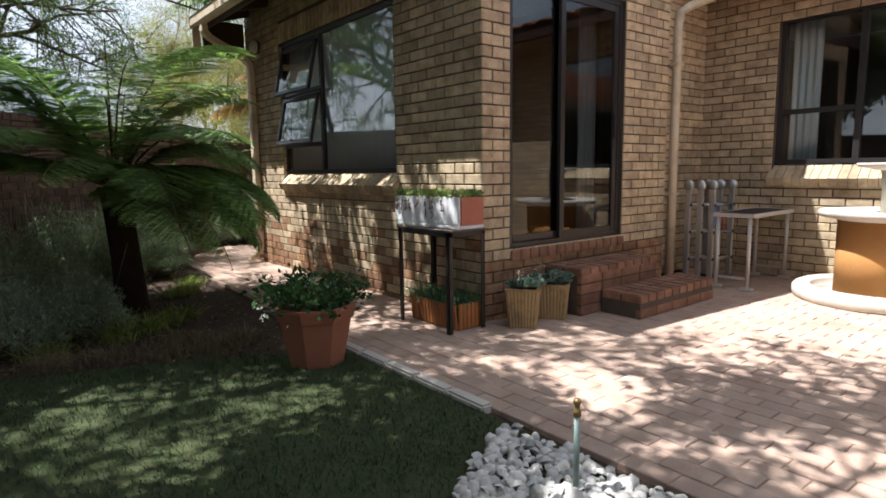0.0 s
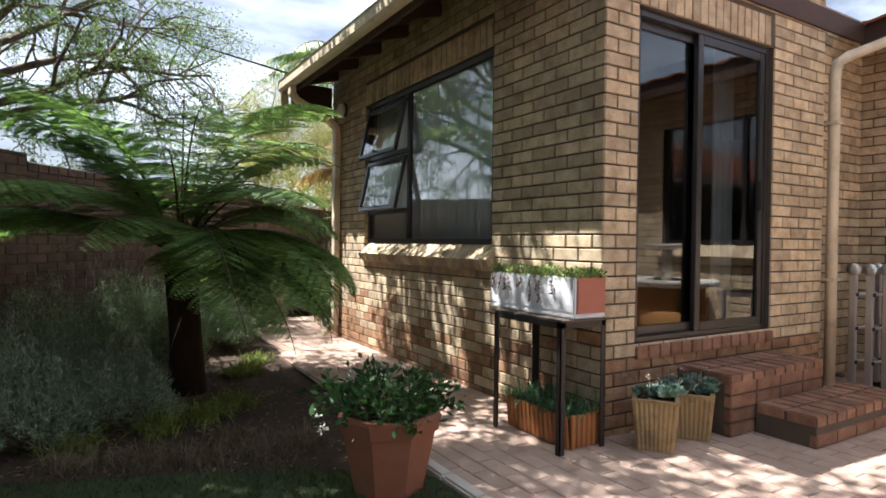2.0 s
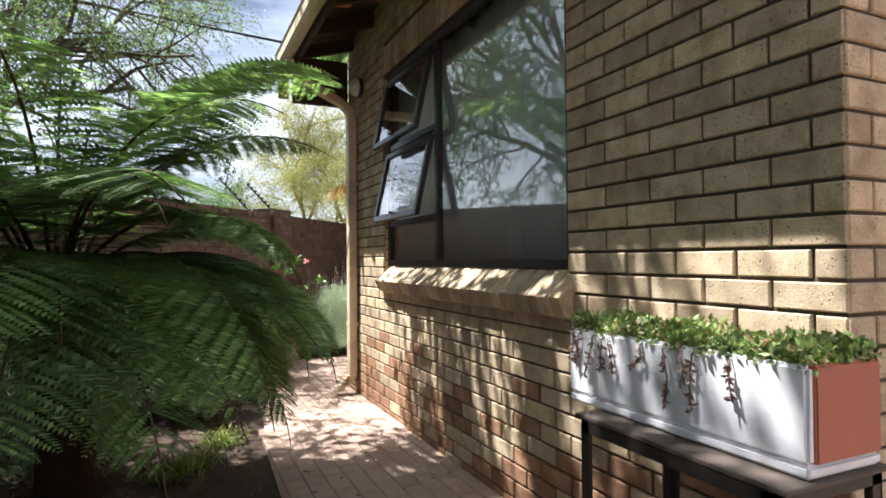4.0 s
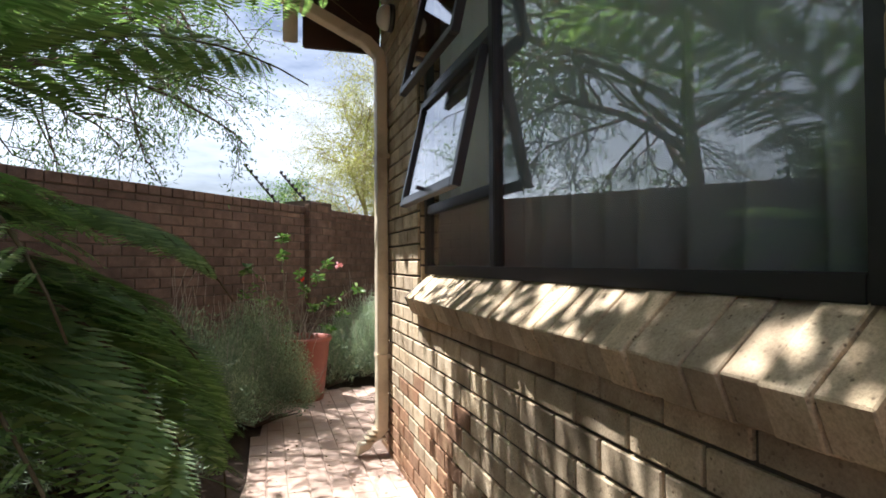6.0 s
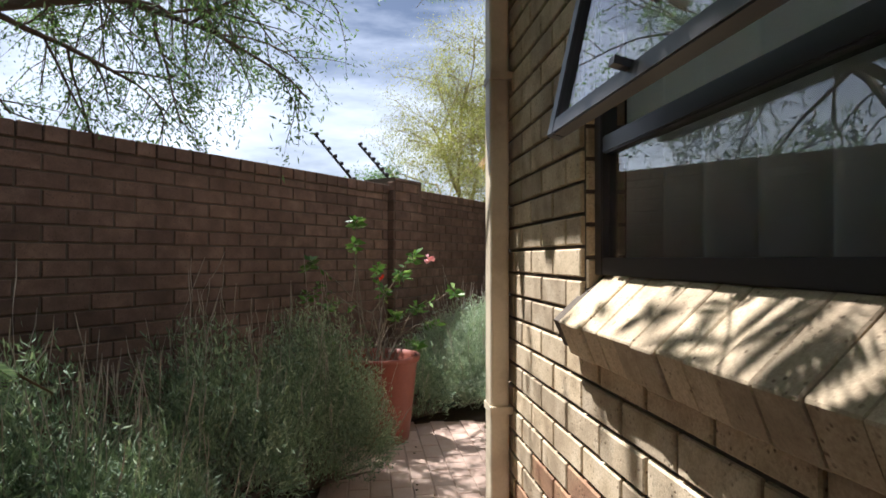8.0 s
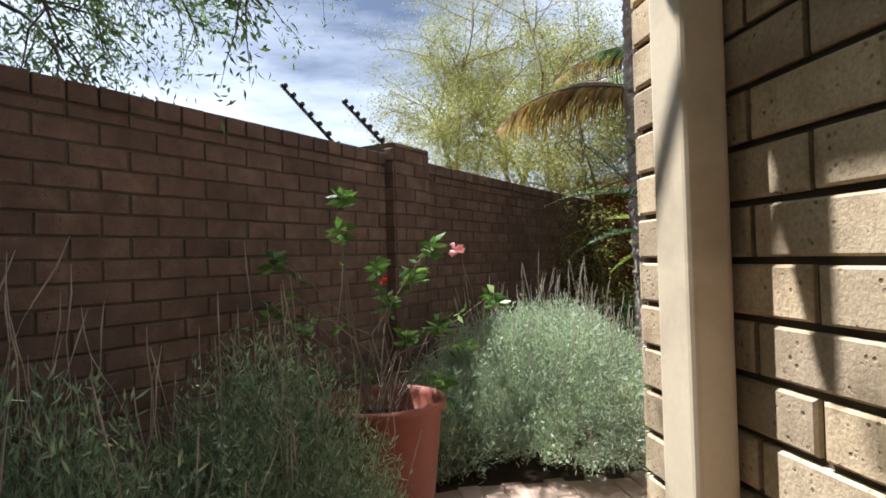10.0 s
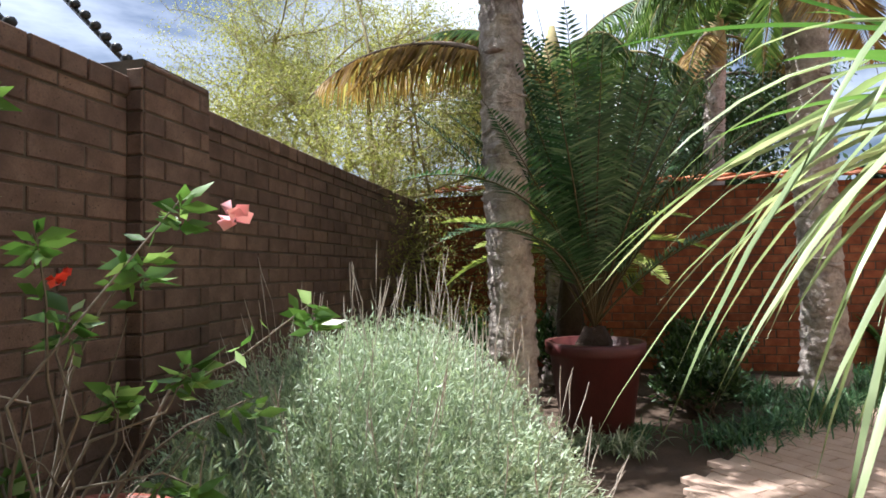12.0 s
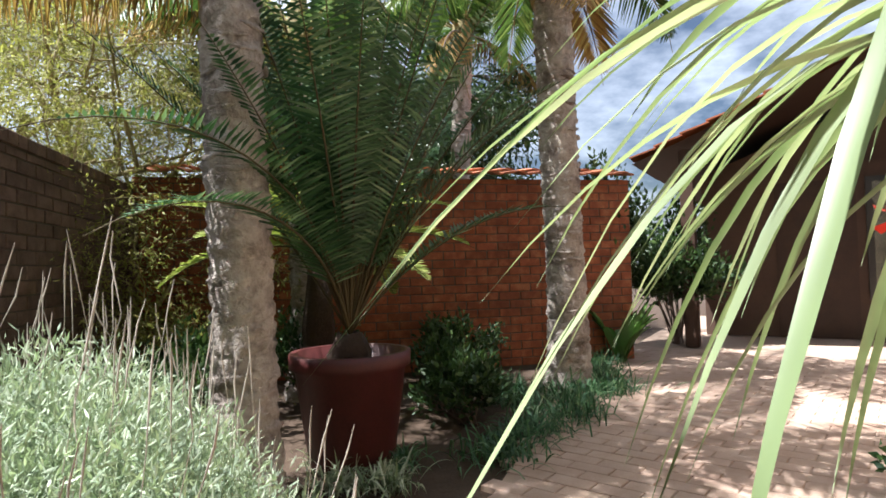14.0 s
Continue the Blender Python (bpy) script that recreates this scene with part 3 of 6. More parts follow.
for y in (RY0 - 0.02, REND + 0.03):
    boxed("stop_end", (EX - 0.115, y - 0.004, H_EAVE - 0.055), (EX, y + 0.004, H_EAVE + 0.08), CREAM, gutter, 0.002)


def rect_pipe(name, points, w, d, mat, parent):
    """A rectangular pipe through points, w along y and d across."""
    verts, faces = [], []
    for p in points:
        for sx, sy in ((-1, -1), (1, -1), (1, 1), (-1, 1)):
            verts.append((p[0] + sx * d / 2 * p[3], p[1] + sy * w / 2, p[2] + sx * d / 2 * p[4]))
    n = len(points)
    for i in range(n - 1):
        for k in range(4):
            faces.append((4 * i + k, 4 * i + (k + 1) % 4, 4 * i + 4 + (k + 1) % 4, 4 * i + 4 + k))
    faces += [(3, 2, 1, 0), tuple(4 * (n - 1) + k for k in range(4))]
    ob = raw(name, verts, faces, mat, parent)
    bv = ob.modifiers.new("round", "BEVEL")
    bv.width, bv.segments, bv.limit_method = 0.012, 3, "ANGLE"
    return ob


pipe = thing("downpipe", (0, 0, 0), "cream painted rectangular downpipe with a kicked foot", "downpipe")
PY = 4.33
rect_pipe("pipe", [(-0.62, PY, 3.0, 1, 0), (-0.62, PY, 2.92, 1, 0.3), (-0.56, PY, 2.85, 0.7, 0.7), (-0.16, PY, 2.66, 0.6, 0.75), (-0.075, PY, 2.58, 0.8, 0.5), (-0.06, PY, 2.48, 1, 0),
                   (-0.06, PY, 0.24, 1, 0), (-0.065, PY, 0.15, 1, 0.3), (-0.12, PY, 0.075, 0.75, 0.65), (-0.22, PY, 0.05, 0.2, 0.95)], 0.1, 0.075, CREAM, pipe)
for z in (0.62, 1.9):
    boxed("bracket", (-0.1, PY - 0.062, z), (-0.012, PY + 0.062, z + 0.03), CREAM, pipe, 0.002)
for z in (0.17, 0.145, 0.12):
    bm = bmesh.new()
    box(bm, (-0.125 - (0.17 - z), PY - 0.055, z - 0.006), (-0.02 - (0.17 - z) * 0.4, PY + 0.055, z + 0.002), 0.002)
    part("crimp", bm, CREAM, pipe)

pipe2 = thing("downpipe", (0, 0, 0), "cream painted round downpipe in the inner corner", "downpipe")
tube("pipe", [(3.25, -0.35, 3.05), (3.2, -0.3, 2.98), (2.75, -0.09, 2.78), (2.66, -0.055, 2.72), (2.63, -0.05, 2.6), (2.63, -0.05, 1.5), (2.63, -0.05, 0.03)], 0.043, CREAM, pipe2, 14)
for z in (0.9, 2.2):
    boxed("bracket", (2.575, -0.1, z), (2.685, 0.2, z + 0.025), CREAM, pipe2, 0.002)

lamp = thing("wall_lamp", (0, 4.18, 2.77), "round white bulkhead lamp on a dark base", "lamp")
verts = lathe("base", [(0.001, 0), (0.085, 0), (0.085, 0.03), (0.001, 0.03)], FRAME, lamp, 28)
verts.matrix_basis = pose(-0.012, 0, 0, 0, -90, 0)
bowl = lathe("bowl", [(0.075, 0.0), (0.078, 0.02), (0.07, 0.045), (0.045, 0.065), (0.001, 0.075)], surface("milky_glass", [(0.6, 0.58, 0.52), (0.7, 0.68, 0.62)], 3, 40, 0.3, 0.02), lamp, 28)
bowl.matrix_basis = pose(-0.042, 0, 0, 0, -90, 0)

# ---- garden walls ----
GD = Vector((0.636, 0.772, 0)).normalized()
GN = Vector((0.772, -0.636, 0)).normalized()
GP = Vector((-0.367, 7.27, 0))          # front left corner of the pier


def on_wall(u, out=0.0, z=0.0):
    p = GP + GD * u + GN * out
    return Vector((p.x, p.y, z))


def plain_wall_core(bm, a, b, thick, top, out):
    """A wall's mortar core between two points, its face on the side of out."""
    a, b, o = Vector(a), Vector(b), Vector(out)
    vs = []
    for z in (-0.1, top):
        vs.append([bm.verts.new((p.x, p.y, z)) for p in (a, b, b - o * thick, a - o * thick)])
    bm.faces.new(vs[0][::-1]), bm.faces.new(vs[1])
    for i in range(4):
        bm.faces.new([vs[0][i], vs[0][(i + 1) % 4], vs[1][(i + 1) % 4], vs[1][i]])


WALL_TOP = 1.86
gw = thing("wall_garden", (0, 0, 0), "brown brick garden wall with a brick-on-edge coping", "wall", kind="structure")
U0, U1 = -9.6, 4.72
bm = bmesh.new()
plain_wall_core(bm, on_wall(U0), on_wall(U1), 0.22, WALL_TOP - 0.005, GN)
plain_wall_core(bm, on_wall(0.0, 0.07), on_wall(0.42, 0.07), 0.34, 1.925, GN)
plain_wall_core(bm, on_wall(-4.9, 0.07), on_wall(-4.45, 0.07), 0.34, 1.925, GN)
part("mortar", bm, MORTAR, gw)
fg = face_frame(on_wall(U0), GD, GN)
cells = bond(U1 - U0, WALL_TOP - 0.085, BR, COURSE, 0.009, [(-U0 - 0.005, -U0 + 0.425, 0, 3), (-U0 - 4.905, -U0 - 4.445, 0, 3)])
brickwork(gw, fg, cells, GARDEN_BRICK, 0.008, near=lambda u, w, l, h: 6.2 < u < 13.5 and w > 0.75, tilt=0.2)
cop = [(0.058 + i * 0.116, WALL_TOP - 0.04, 0.107, 0.077) for i in range(int((U1 - U0) / 0.116)) if not (-0.01 < U0 + 0.058 + i * 0.116 < 0.43)]
brickwork(gw, fg, cop, GARDEN_BRICK, 0.016, tilt=0.6, wobble=0.004)
for u in (0.0, -4.9):
    w = 0.42 if u == 0 else 0.45
    brickwork(gw, face_frame(on_wall(u, 0.07), GD, GN), bond(w, 1.92, BR, COURSE, 0.009), GARDEN_BRICK, 0.008, near=lambda u, w, l, h: w > 0.7)
    brickwork(gw, face_frame(on_wall(u, 0.0), GN, -GD), [(0.036, 0.043 + i * COURSE, 0.068, 0.077) for i in range(22)], GARDEN_BRICK, 0.008)
    brickwork(gw, face_frame(on_wall(u + w, 0.07), -GN, GD), [(0.036, 0.043 + i * COURSE, 0.068, 0.077) for i in range(22)], GARDEN_BRICK, 0.008)

# return wall of redder brick, with a tiled top
rw = thing("wall_return", (0, 0, 0), "red brick return wall with a sloping tile coping", "wall", kind="structure")
C0 = on_wall(4.72)
RN = GN     # along the return wall
RO = -GD    # out of its face
RL = 5.0
bm = bmesh.new()
plain_wall_core(bm, C0, C0 + RN * RL, 0.22, 1.95, RO)
part("mortar", bm, MORTAR, rw)
fr_ = face_frame(C0, RN, RO)
brickwork(rw, fr_, bond(RL, 1.95, BR, COURSE, 0.009), RED_BRICK, 0.008, near=lambda u, w, l, h: u > 1.9)
tiled_slope("coping_tiles", C0 + RO * 0.12 + Vector((0, 0, 1.96)), C0 + RO * 0.12 + RN * RL + Vector((0, 0, 1.96)), -RO, 0.6, radians(14), ROOF_TILE, rw, 0.02)
brickwork(gw, face_frame(on_wall(4.44, 0.0), GD, GN), [(0.14, 0.043 + i * COURSE, 0.26, COURSE - 0.009) for i in range(20)], GARDEN_BRICK, 0.05)

# plain walls that close the garden behind
cw = thing("wall_boundary", (0, 0, 0), "plain brown brick boundary wall behind the lawn", "wall", kind="structure")
bm = bmesh.new()
E0 = on_wall(U0)
plain_wall_core(bm, (E0.x, E0.y, 0), (E0.x - 0.4, -8.5, 0), 0.22, 1.85, (1, 0, 0))
part("face", bm, GARDEN_BRICK, cw)

# electric-fence brackets on the wall
STEEL = surface("black_painted_steel", [(0.012, 0.012, 0.013), (0.03, 0.029, 0.028)], 5, 80, 0.45, 0.1, 0.002, spec=0.5)
for u, base_z in ((-0.34, 1.82), (0.1, 1.925)):
    fb = thing("fence_bracket", on_wall(u, -0.06, base_z), "black angled electric-fence bracket with insulators on the garden wall", "fence bracket", "fence brackets")
    a = Vector((0, 0, 0))
    tip = -GN * 0.5 + Vector((0, 0, 0.5))
    if u > 0:
        tip = tip * 0.72
    tube("bar", [a, tip], 0.011, STEEL, fb, 6)
    for i in range(7):
        p = tip * ((i + 0.6) / 7)
        ins = lathe("insulator", [(0.001, -0.02), (0.016, -0.018), (0.02, 0), (0.016, 0.018), (0.001, 0.02)], STEEL, fb, 10)
        ins.matrix_basis = Matrix.Translation(p + Vector((0, 0, 0.018))) @ pose(0, 0, 0, 90, 0, 40)
stub = thing("fence_stub", on_wall(0.424, -0.1, 1.85), "short black steel stub bracket beside the wall pier", "fence bracket")
tube("bar", [(0, 0, 0.01), tuple(GD * 0.2 + Vector((0, 0, 0.03)))], 0.012, STEEL, stub, 8)
wire = thing("cable", (0, 0, 0), "thin black overhead service cable", "cable")
tube("strand", [(-9.0, 9.2, 7.2), (-3.0, 8.9, 5.0), (-0.57, 4.4, 3.16)], 0.012, STEEL, wire, 6)
# ---- paving, lawn, beds ----


def inside(poly, x, y):
    hit = False
    for (x0, y0), (x1, y1) in zip(poly, poly[1:] + poly[:1]):
        if (y0 > y) != (y1 > y) and x < (x1 - x0) * (y - y0) / (y1 - y0) + x0:
            hit = not hit
    return hit


PATH_EDGE = [(-1.10, -8.4), (-1.10, 0.6), (-1.0, 3.0), (-0.86, 4.3), (-0.80, 5.3), (-0.8, 6.3), (0.0, 6.45), (1.2, 6.35), (2.3, 6.85), (4.9, 7.75), (9.5, 8.4), (12, 8.5), (12, 4.59), (0.0, 4.59), (0.0, 0.0), (2.55, 0.0), (3.7, 0.2), (3.7, -8.4)]
pav = thing("pavement", (0, 0, 0), "pinkish brown clay brick paving in stretcher bond", "paving", kind="structure")
bm = bmesh.new()
vs = [bm.verts.new((x, y, -0.008)) for x, y in PATH_EDGE]
f = bm.faces.new(vs)
bmesh.ops.triangulate(bm, faces=[f])
part("joint_sand", bm, JOINT_SAND, pav)
fp = face_frame((12, -8.4, -0.03), (0, 1, 0), (0, 0, 1))
pc = [c for c in bond(17, 13.2, 0.225, 0.113, 0.006) if inside(PATH_EDGE, 12 - c[1], -8.4 + c[0]) and (12 - c[1] < 4.0 or c[0] > 12.7) and (12 - c[1] < 7.5)]
brickwork(pav, fp, pc, PAVER, 0.03, near=lambda u, w, l, h: -1.2 < 12 - w < 0.1 and 3.0 < u - 8.4 < 6.6 or (-0.9 < 12 - w < 1.3 and -2.0 < u - 8.4 < -0.2), name="paver", wobble=0.002, tilt=0.25)

lawn = raw("lawn", [(-9.5, -8.5, -0.012), (-1.16, -8.5, -0.012), (-1.16, 0.0, -0.012), (-1.7, 0.45, -0.012), (-3.0, 0.95, -0.012), (-9.5, 1.6, -0.012)], [(0, 1, 2, 3, 4, 5)], GRASS_SOIL)
tagged(lawn, "shaded green lawn ground", "lawn", kind="structure")
# kerb stones along the paving
kerb = thing("kerb", (0, 0, 0), "pale concrete edging stones along the paving", "kerb", kind="structure")
for i in range(7):
    ob = boxed("edging_stone", (-1.165, -1.25 + i * 0.3, -0.08), (-1.085, -1.25 + i * 0.3 + 0.29, 0.018), PALE_CONCRETE, kerb, 0.012)

# the steps to the door
steps = thing("door_steps", (0, 0, 0), "two red brick steps below the sliding door", "steps")


def brick_step(x0, x1, y0, y1, z0, z1):
    bm = bmesh.new()
    box(bm, (x0 + 0.008, y0 + 0.008, z0), (x1 - 0.008, y1, z1 - 0.008))
    part("core", bm, MORTAR, steps)
    pieces = []
    n = int((x1 - x0) / 0.115)
    w = (x1 - x0) / n
    for r, (ya, yb) in enumerate(((y0, (y0 + y1) / 2), ((y0 + y1) / 2, y1))):
        for i in range(n):
            boxed("brick", (x0 + i * w + 0.003, ya + 0.003, z1 - 0.07), (x0 + (i + 1) * w - 0.003, yb - 0.003, z1 + rs.uniform(-0.002, 0.002)), STEP_BRICK, steps, 0.008)
    m = int((x1 - x0) / 0.23)
    w = (x1 - x0) / m
    z = z0
    while z < z1 - 0.12:
        for i in range(m):
            boxed("brick", (x0 + i * w + 0.004, y0 - 0.001, z + 0.004), (x0 + (i + 1) * w - 0.004, y0 + 0.05, z + 0.08), STEP_BRICK, steps, 0.006)
        z += 0.086


brick_step(0.7, 1.80, -0.40, -0.012, 0.0, 0.385)
brick_step(0.95, 2.12, -0.78, -0.41, 0.0, 0.19)
ledge = thing("door_sill", (0, 0, 0), "red brick sill under the sliding door", "sill", kind="structure")
for i in range(14):
    ob = boxed("brick", (DX0 + i * 0.11, -0.03, DZ0 - 0.085), (DX0 + i * 0.11 + 0.103, 0.02, DZ0 - 0.002), STEP_BRICK, ledge, 0.006)

# ---- outbuildings ----
RENDER_BROWN = surface("brown_render", [(0.07, 0.042, 0.03), (0.11, 0.066, 0.045)], 3, 50, 0.9, 0.2)
OCHRE = surface("ochre_render", [(0.42, 0.2, 0.06), (0.52, 0.27, 0.09)], 3, 60, 0.85, 0.15, stain=(0.3, 0.15, 0.06))


def outbuilding(name, place, rz, width, depth, height, pitch, wall_mat, label):
    """A single-storey house: brick walls with openings, gabled tile roof with overhang, fascia, verandah posts."""
    t = thing(name, place, label, "building", rz=rz)
    for a, b in (((0, 0, 0), (width, 0.22, height)), ((0, depth - 0.22, 0), (width, depth, height)), ((0, 0.22, 0), (0.22, depth - 0.22, height)), ((width - 0.22, 0.22, 0), (width, depth - 0.22, height))):
        boxed("wall", a, b, wall_mat, t, 0)
    for x in np.arange(0.9, width - 1.2, 2.3):
        w = part("window", (lambda b: (box(b, (x, -0.03, 0.95), (x + 1.3, 0.0, 2.1), 0.004), b)[1])(bmesh.new()), FRAME, t)
        bm = bmesh.new()
        box(bm, (x + 0.06, -0.036, 1.01), (x + 1.24, -0.031, 2.04))
        part("pane", bm, GLASS, w)
    rise = math.tan(pitch) * (depth / 2 + 0.6)
    tiled_slope("tiles", (-0.5, -0.6, height), (width + 0.5, -0.6, height), (0, 1, 0), (depth / 2 + 0.6) / math.cos(pitch), pitch, ROOF_TILE, t)
    tiled_slope("tiles", (-0.5, depth + 0.6, height), (width + 0.5, depth + 0.6, height), (0, -1, 0), (depth / 2 + 0.6) / math.cos(pitch), pitch, ROOF_TILE, t)
    for x in (0.05, width - 0.05):
        bm = bmesh.new()
        vs = [bm.verts.new(p) for p in ((x, 0, height), (x, depth, height), (x, depth / 2, height + rise - 0.25))]
        bm.faces.new(vs)
        part("gable", bm, wall_mat, t)
    boxed("fascia", (-0.5, -0.63, height - 0.12), (width + 0.5, -0.6, height + 0.06), PLASTER, t)
    bm = bmesh.new()
    for s, y0 in ((1, -0.6), (-1, depth + 0.6)):
        vs = [bm.verts.new(p) for p in ((-0.45, y0, height + 0.02), (width + 0.45, y0, height + 0.02), (width + 0.45, depth / 2, height + rise), (-0.45, depth / 2, height + rise))]
        bm.faces.new(vs)
    part("roof_deck", bm, DARK_WOOD, t)
    return t


# house behind the viewpoint, brought close to cut low skylight on the patio
back_house = outbuilding("tiled_house", (6.6, -6.6, 0), 180, 13.5, 5.0, 2.75, radians(26), BUFF, "buff brick house with a red tiled gable roof, out of view behind the lawn")

# ---- leaf and plant helpers ----


def leaf_mesh(name, P, D, L, W, mat, parent, label="", fold=0.18, droop=0.0, seed=1, wide=0.45):
    """Many pointed leaves in one mesh: base, two sides, tip, folded along the middle; arrays of bases, directions, lengths, widths."""
    rng = np.random.default_rng(seed)
    P, D = np.asarray(P, float), np.asarray(D, float)
    n = len(P)
    L, W = np.broadcast_to(np.asarray(L, float), (n,)), np.broadcast_to(np.asarray(W, float), (n,))
    D = D / np.maximum(np.linalg.norm(D, axis=1, keepdims=True), 1e-9)
    R = rng.normal(size=(n, 3))
    S = np.cross(D, R)
    S /= np.maximum(np.linalg.norm(S, axis=1, keepdims=True), 1e-9)
    N = np.cross(S, D)
    N *= np.sign(N[:, 2:3] + 1e-9)
    mid = P + D * (L * wide)[:, None] - N * (W * fold)[:, None]
    tip = P + D * L[:, None] - np.array([0, 0, 1.0]) * (L * droop)[:, None]
    V = np.stack([P, mid + S * (W / 2)[:, None], tip, mid - S * (W / 2)[:, None]], 1).reshape(-1, 3)
    return tri_mesh(name, V, np.array([[0, 1, 2], [0, 2, 3]]), 4, n, mat, parent, label)


def tri_mesh(name, V, tri, per, n, mat, parent, label=""):
    me = bpy.data.meshes.new(name)
    F = (np.arange(n)[:, None, None] * per + tri[None]).reshape(-1, 3)
    me.vertices.add(len(V))
    me.vertices.foreach_set("co", np.ascontiguousarray(V, dtype=np.float32).ravel())
    me.loops.add(F.size)
    me.loops.foreach_set("vertex_index", np.ascontiguousarray(F, dtype=np.int32).ravel())
    me.polygons.add(len(F))
    me.polygons.foreach_set("loop_start", np.arange(0, F.size, 3, dtype=np.int32))
    me.update(calc_edges=True)
    me.validate()
    ob = link_mesh(name, me, mat, parent, label)
    return tagged(ob, kind="stuff") if n > 30 else ob


def flat_leaf_mesh(name, P, D, S, L, W, mat, parent, label="", droop=0.0, fold=0.1, wide=0.35):
    """Leaflets with a given side vector, so that they lie in their frond's plane."""
    P, D, S = (np.asarray(a, float) for a in (P, D, S))
    n = len(P)
    L, W = np.broadcast_to(np.asarray(L, float), (n,)), np.broadcast_to(np.asarray(W, float), (n,))
    D = D / np.maximum(np.linalg.norm(D, axis=1, keepdims=True), 1e-9)
    S = S - D * (S * D).sum(1, keepdims=True)
    S /= np.maximum(np.linalg.norm(S, axis=1, keepdims=True), 1e-9)
    N = np.cross(S, D)
    N *= np.sign(N[:, 2:3] + 1e-9)
    mid = P + D * (L * wide)[:, None] + N * (W * fold)[:, None]
    tip = P + D * L[:, None] - np.array([0, 0, 1.0]) * (L * droop)[:, None]
    V = np.stack([P, mid + S * (W / 2)[:, None], tip, mid - S * (W / 2)[:, None]], 1).reshape(-1, 3)
    return tri_mesh(name, V, np.array([[0, 1, 2], [0, 2, 3]]), 4, n, mat, parent, label)


def blades(name, P, D, L, W, mat, parent, label="", bend=0.6, seg=5, seed=2):
    """Long strap leaves that arch over under their weight."""
    rng = np.random.default_rng(seed)
    P, D = np.asarray(P, float), np.asarray(D, float)
    n = len(P)
    L, W, B = (np.broadcast_to(np.asarray(a, float), (n,)) for a in (L, W, bend))
    D = D / np.linalg.norm(D, axis=1, keepdims=True)
    up = np.array([0, 0, 1.0])
    S = np.cross(D, up) + rng.normal(size=(n, 3)) * 0.12
    S /= np.linalg.norm(S, axis=1, keepdims=True)
    rows = []
    for k in range(seg + 1):
        s = k / seg
        c = P + D * (L * s)[:, None] - up * (L * B * s ** 2.2)[:, None]
        w = W * (0.55 + 0.45 * min(1, s * 4)) * (1 - max(0, (s - 0.45) / 0.55) ** 1.6)
        lift = up * (w * 0.22)[:, None]
        rows += [c + S * (w / 2)[:, None] + lift, c, c - S * (w / 2)[:, None] + lift]
    V = np.stack(rows, 1).reshape(-1, 3)
    tri = []
    for k in range(seg):
        a = 3 * k
        for j in (0, 1):
            tri += [[a + j, a + j + 1, a + j + 4], [a + j, a + j + 4, a + j + 3]]
    return tri_mesh(name, V, np.array(tri), 3 * (seg + 1), n, mat, parent, label)


def tubes(name, lines, mat, parent, sides=5, label=""):
    """Several stems as one branched part: lines of (points, radii)."""
    V, F = [], []
    for pts, rad in lines:
        v, f = tube_data(pts, rad, sides, caps=False)
        n = len(V)
        V += v
        F += [tuple(i + n for i in q) for q in f]
    ob = raw(name, V, F, mat, parent, label, smooth=True)
    return tagged(ob, kind="stuff") if len(lines) > 8 and name != "trunk" else ob


# ---- patio things ----
TERRACOTTA = surface("terracotta", [(0.27, 0.1, 0.055), (0.35, 0.145, 0.085)], 5, 90, 0.75, 0.15, 0.003, stain=(0.28, 0.14, 0.09), stain_scale=6)
RED_POT = surface("red_brown_glazed_clay", [(0.2, 0.055, 0.035), (0.28, 0.085, 0.052)], 5, 60, 0.55, 0.1, 0.002, stain=(0.14, 0.055, 0.04), stain_scale=4)
MAROON = surface("dark_maroon_glaze", [(0.05, 0.012, 0.012), (0.1, 0.022, 0.02)], 5, 60, 0.5, 0.1, 0.002)
WHITE_PAINT = surface("chalky_white_paint", [(0.72, 0.72, 0.74), (0.82, 0.82, 0.83)], 4, 70, 0.7, 0.12, 0.002, stain=(0.6, 0.58, 0.58), stain_scale=5)
BRICK_PAINT = surface("brick_red_paint", [(0.38, 0.13, 0.08), (0.45, 0.17, 0.11)], 4, 70, 0.75, 0.1, 0.002)
FIBRE = surface("streaked_fibre_cement", [(0.3, 0.2, 0.09), (0.42, 0.3, 0.15)], 7, 60, 0.85, 0.3, 0.004, stain=(0.17, 0.12, 0.07), stain_scale=9)
TEAK = surface("orange_stained_slats", [(0.27, 0.1, 0.035), (0.42, 0.18, 0.06)], 6, 60, 0.6, 0.25, 0.003, pieces=0.35)
STEEL_BLACK = surface("black_angle_iron", [(0.015, 0.013, 0.012), (0.035, 0.03, 0.027)], 6, 70, 0.5, 0.15, 0.002)
ALU = surface("brushed_aluminium", [(0.55, 0.56, 0.57), (0.68, 0.69, 0.7)], 5, 120, 0.35, 0.08, 0.001, metal=0.9)
WEATHERED = surface("weathered_grey_metal", [(0.5, 0.46, 0.42), (0.62, 0.58, 0.53)], 5, 90, 0.55, 0.1, 0.002, metal=0.2)
SUCC = leafy("blue_green_succulent", (0.1, 0.17, 0.14), (0.2, 0.3, 0.25), (0.32, 0.4, 0.36), 0.5, 0.1)
SEDUM = leafy("sedum_leaf", (0.1, 0.15, 0.045), (0.22, 0.3, 0.09), (0.36, 0.22, 0.14), 0.45, 0.2)
DRY_STEM = surface("dry_stem", [(0.12, 0.085, 0.065), (0.2, 0.15, 0.12)], 8, 60, 0.9, 0.1)
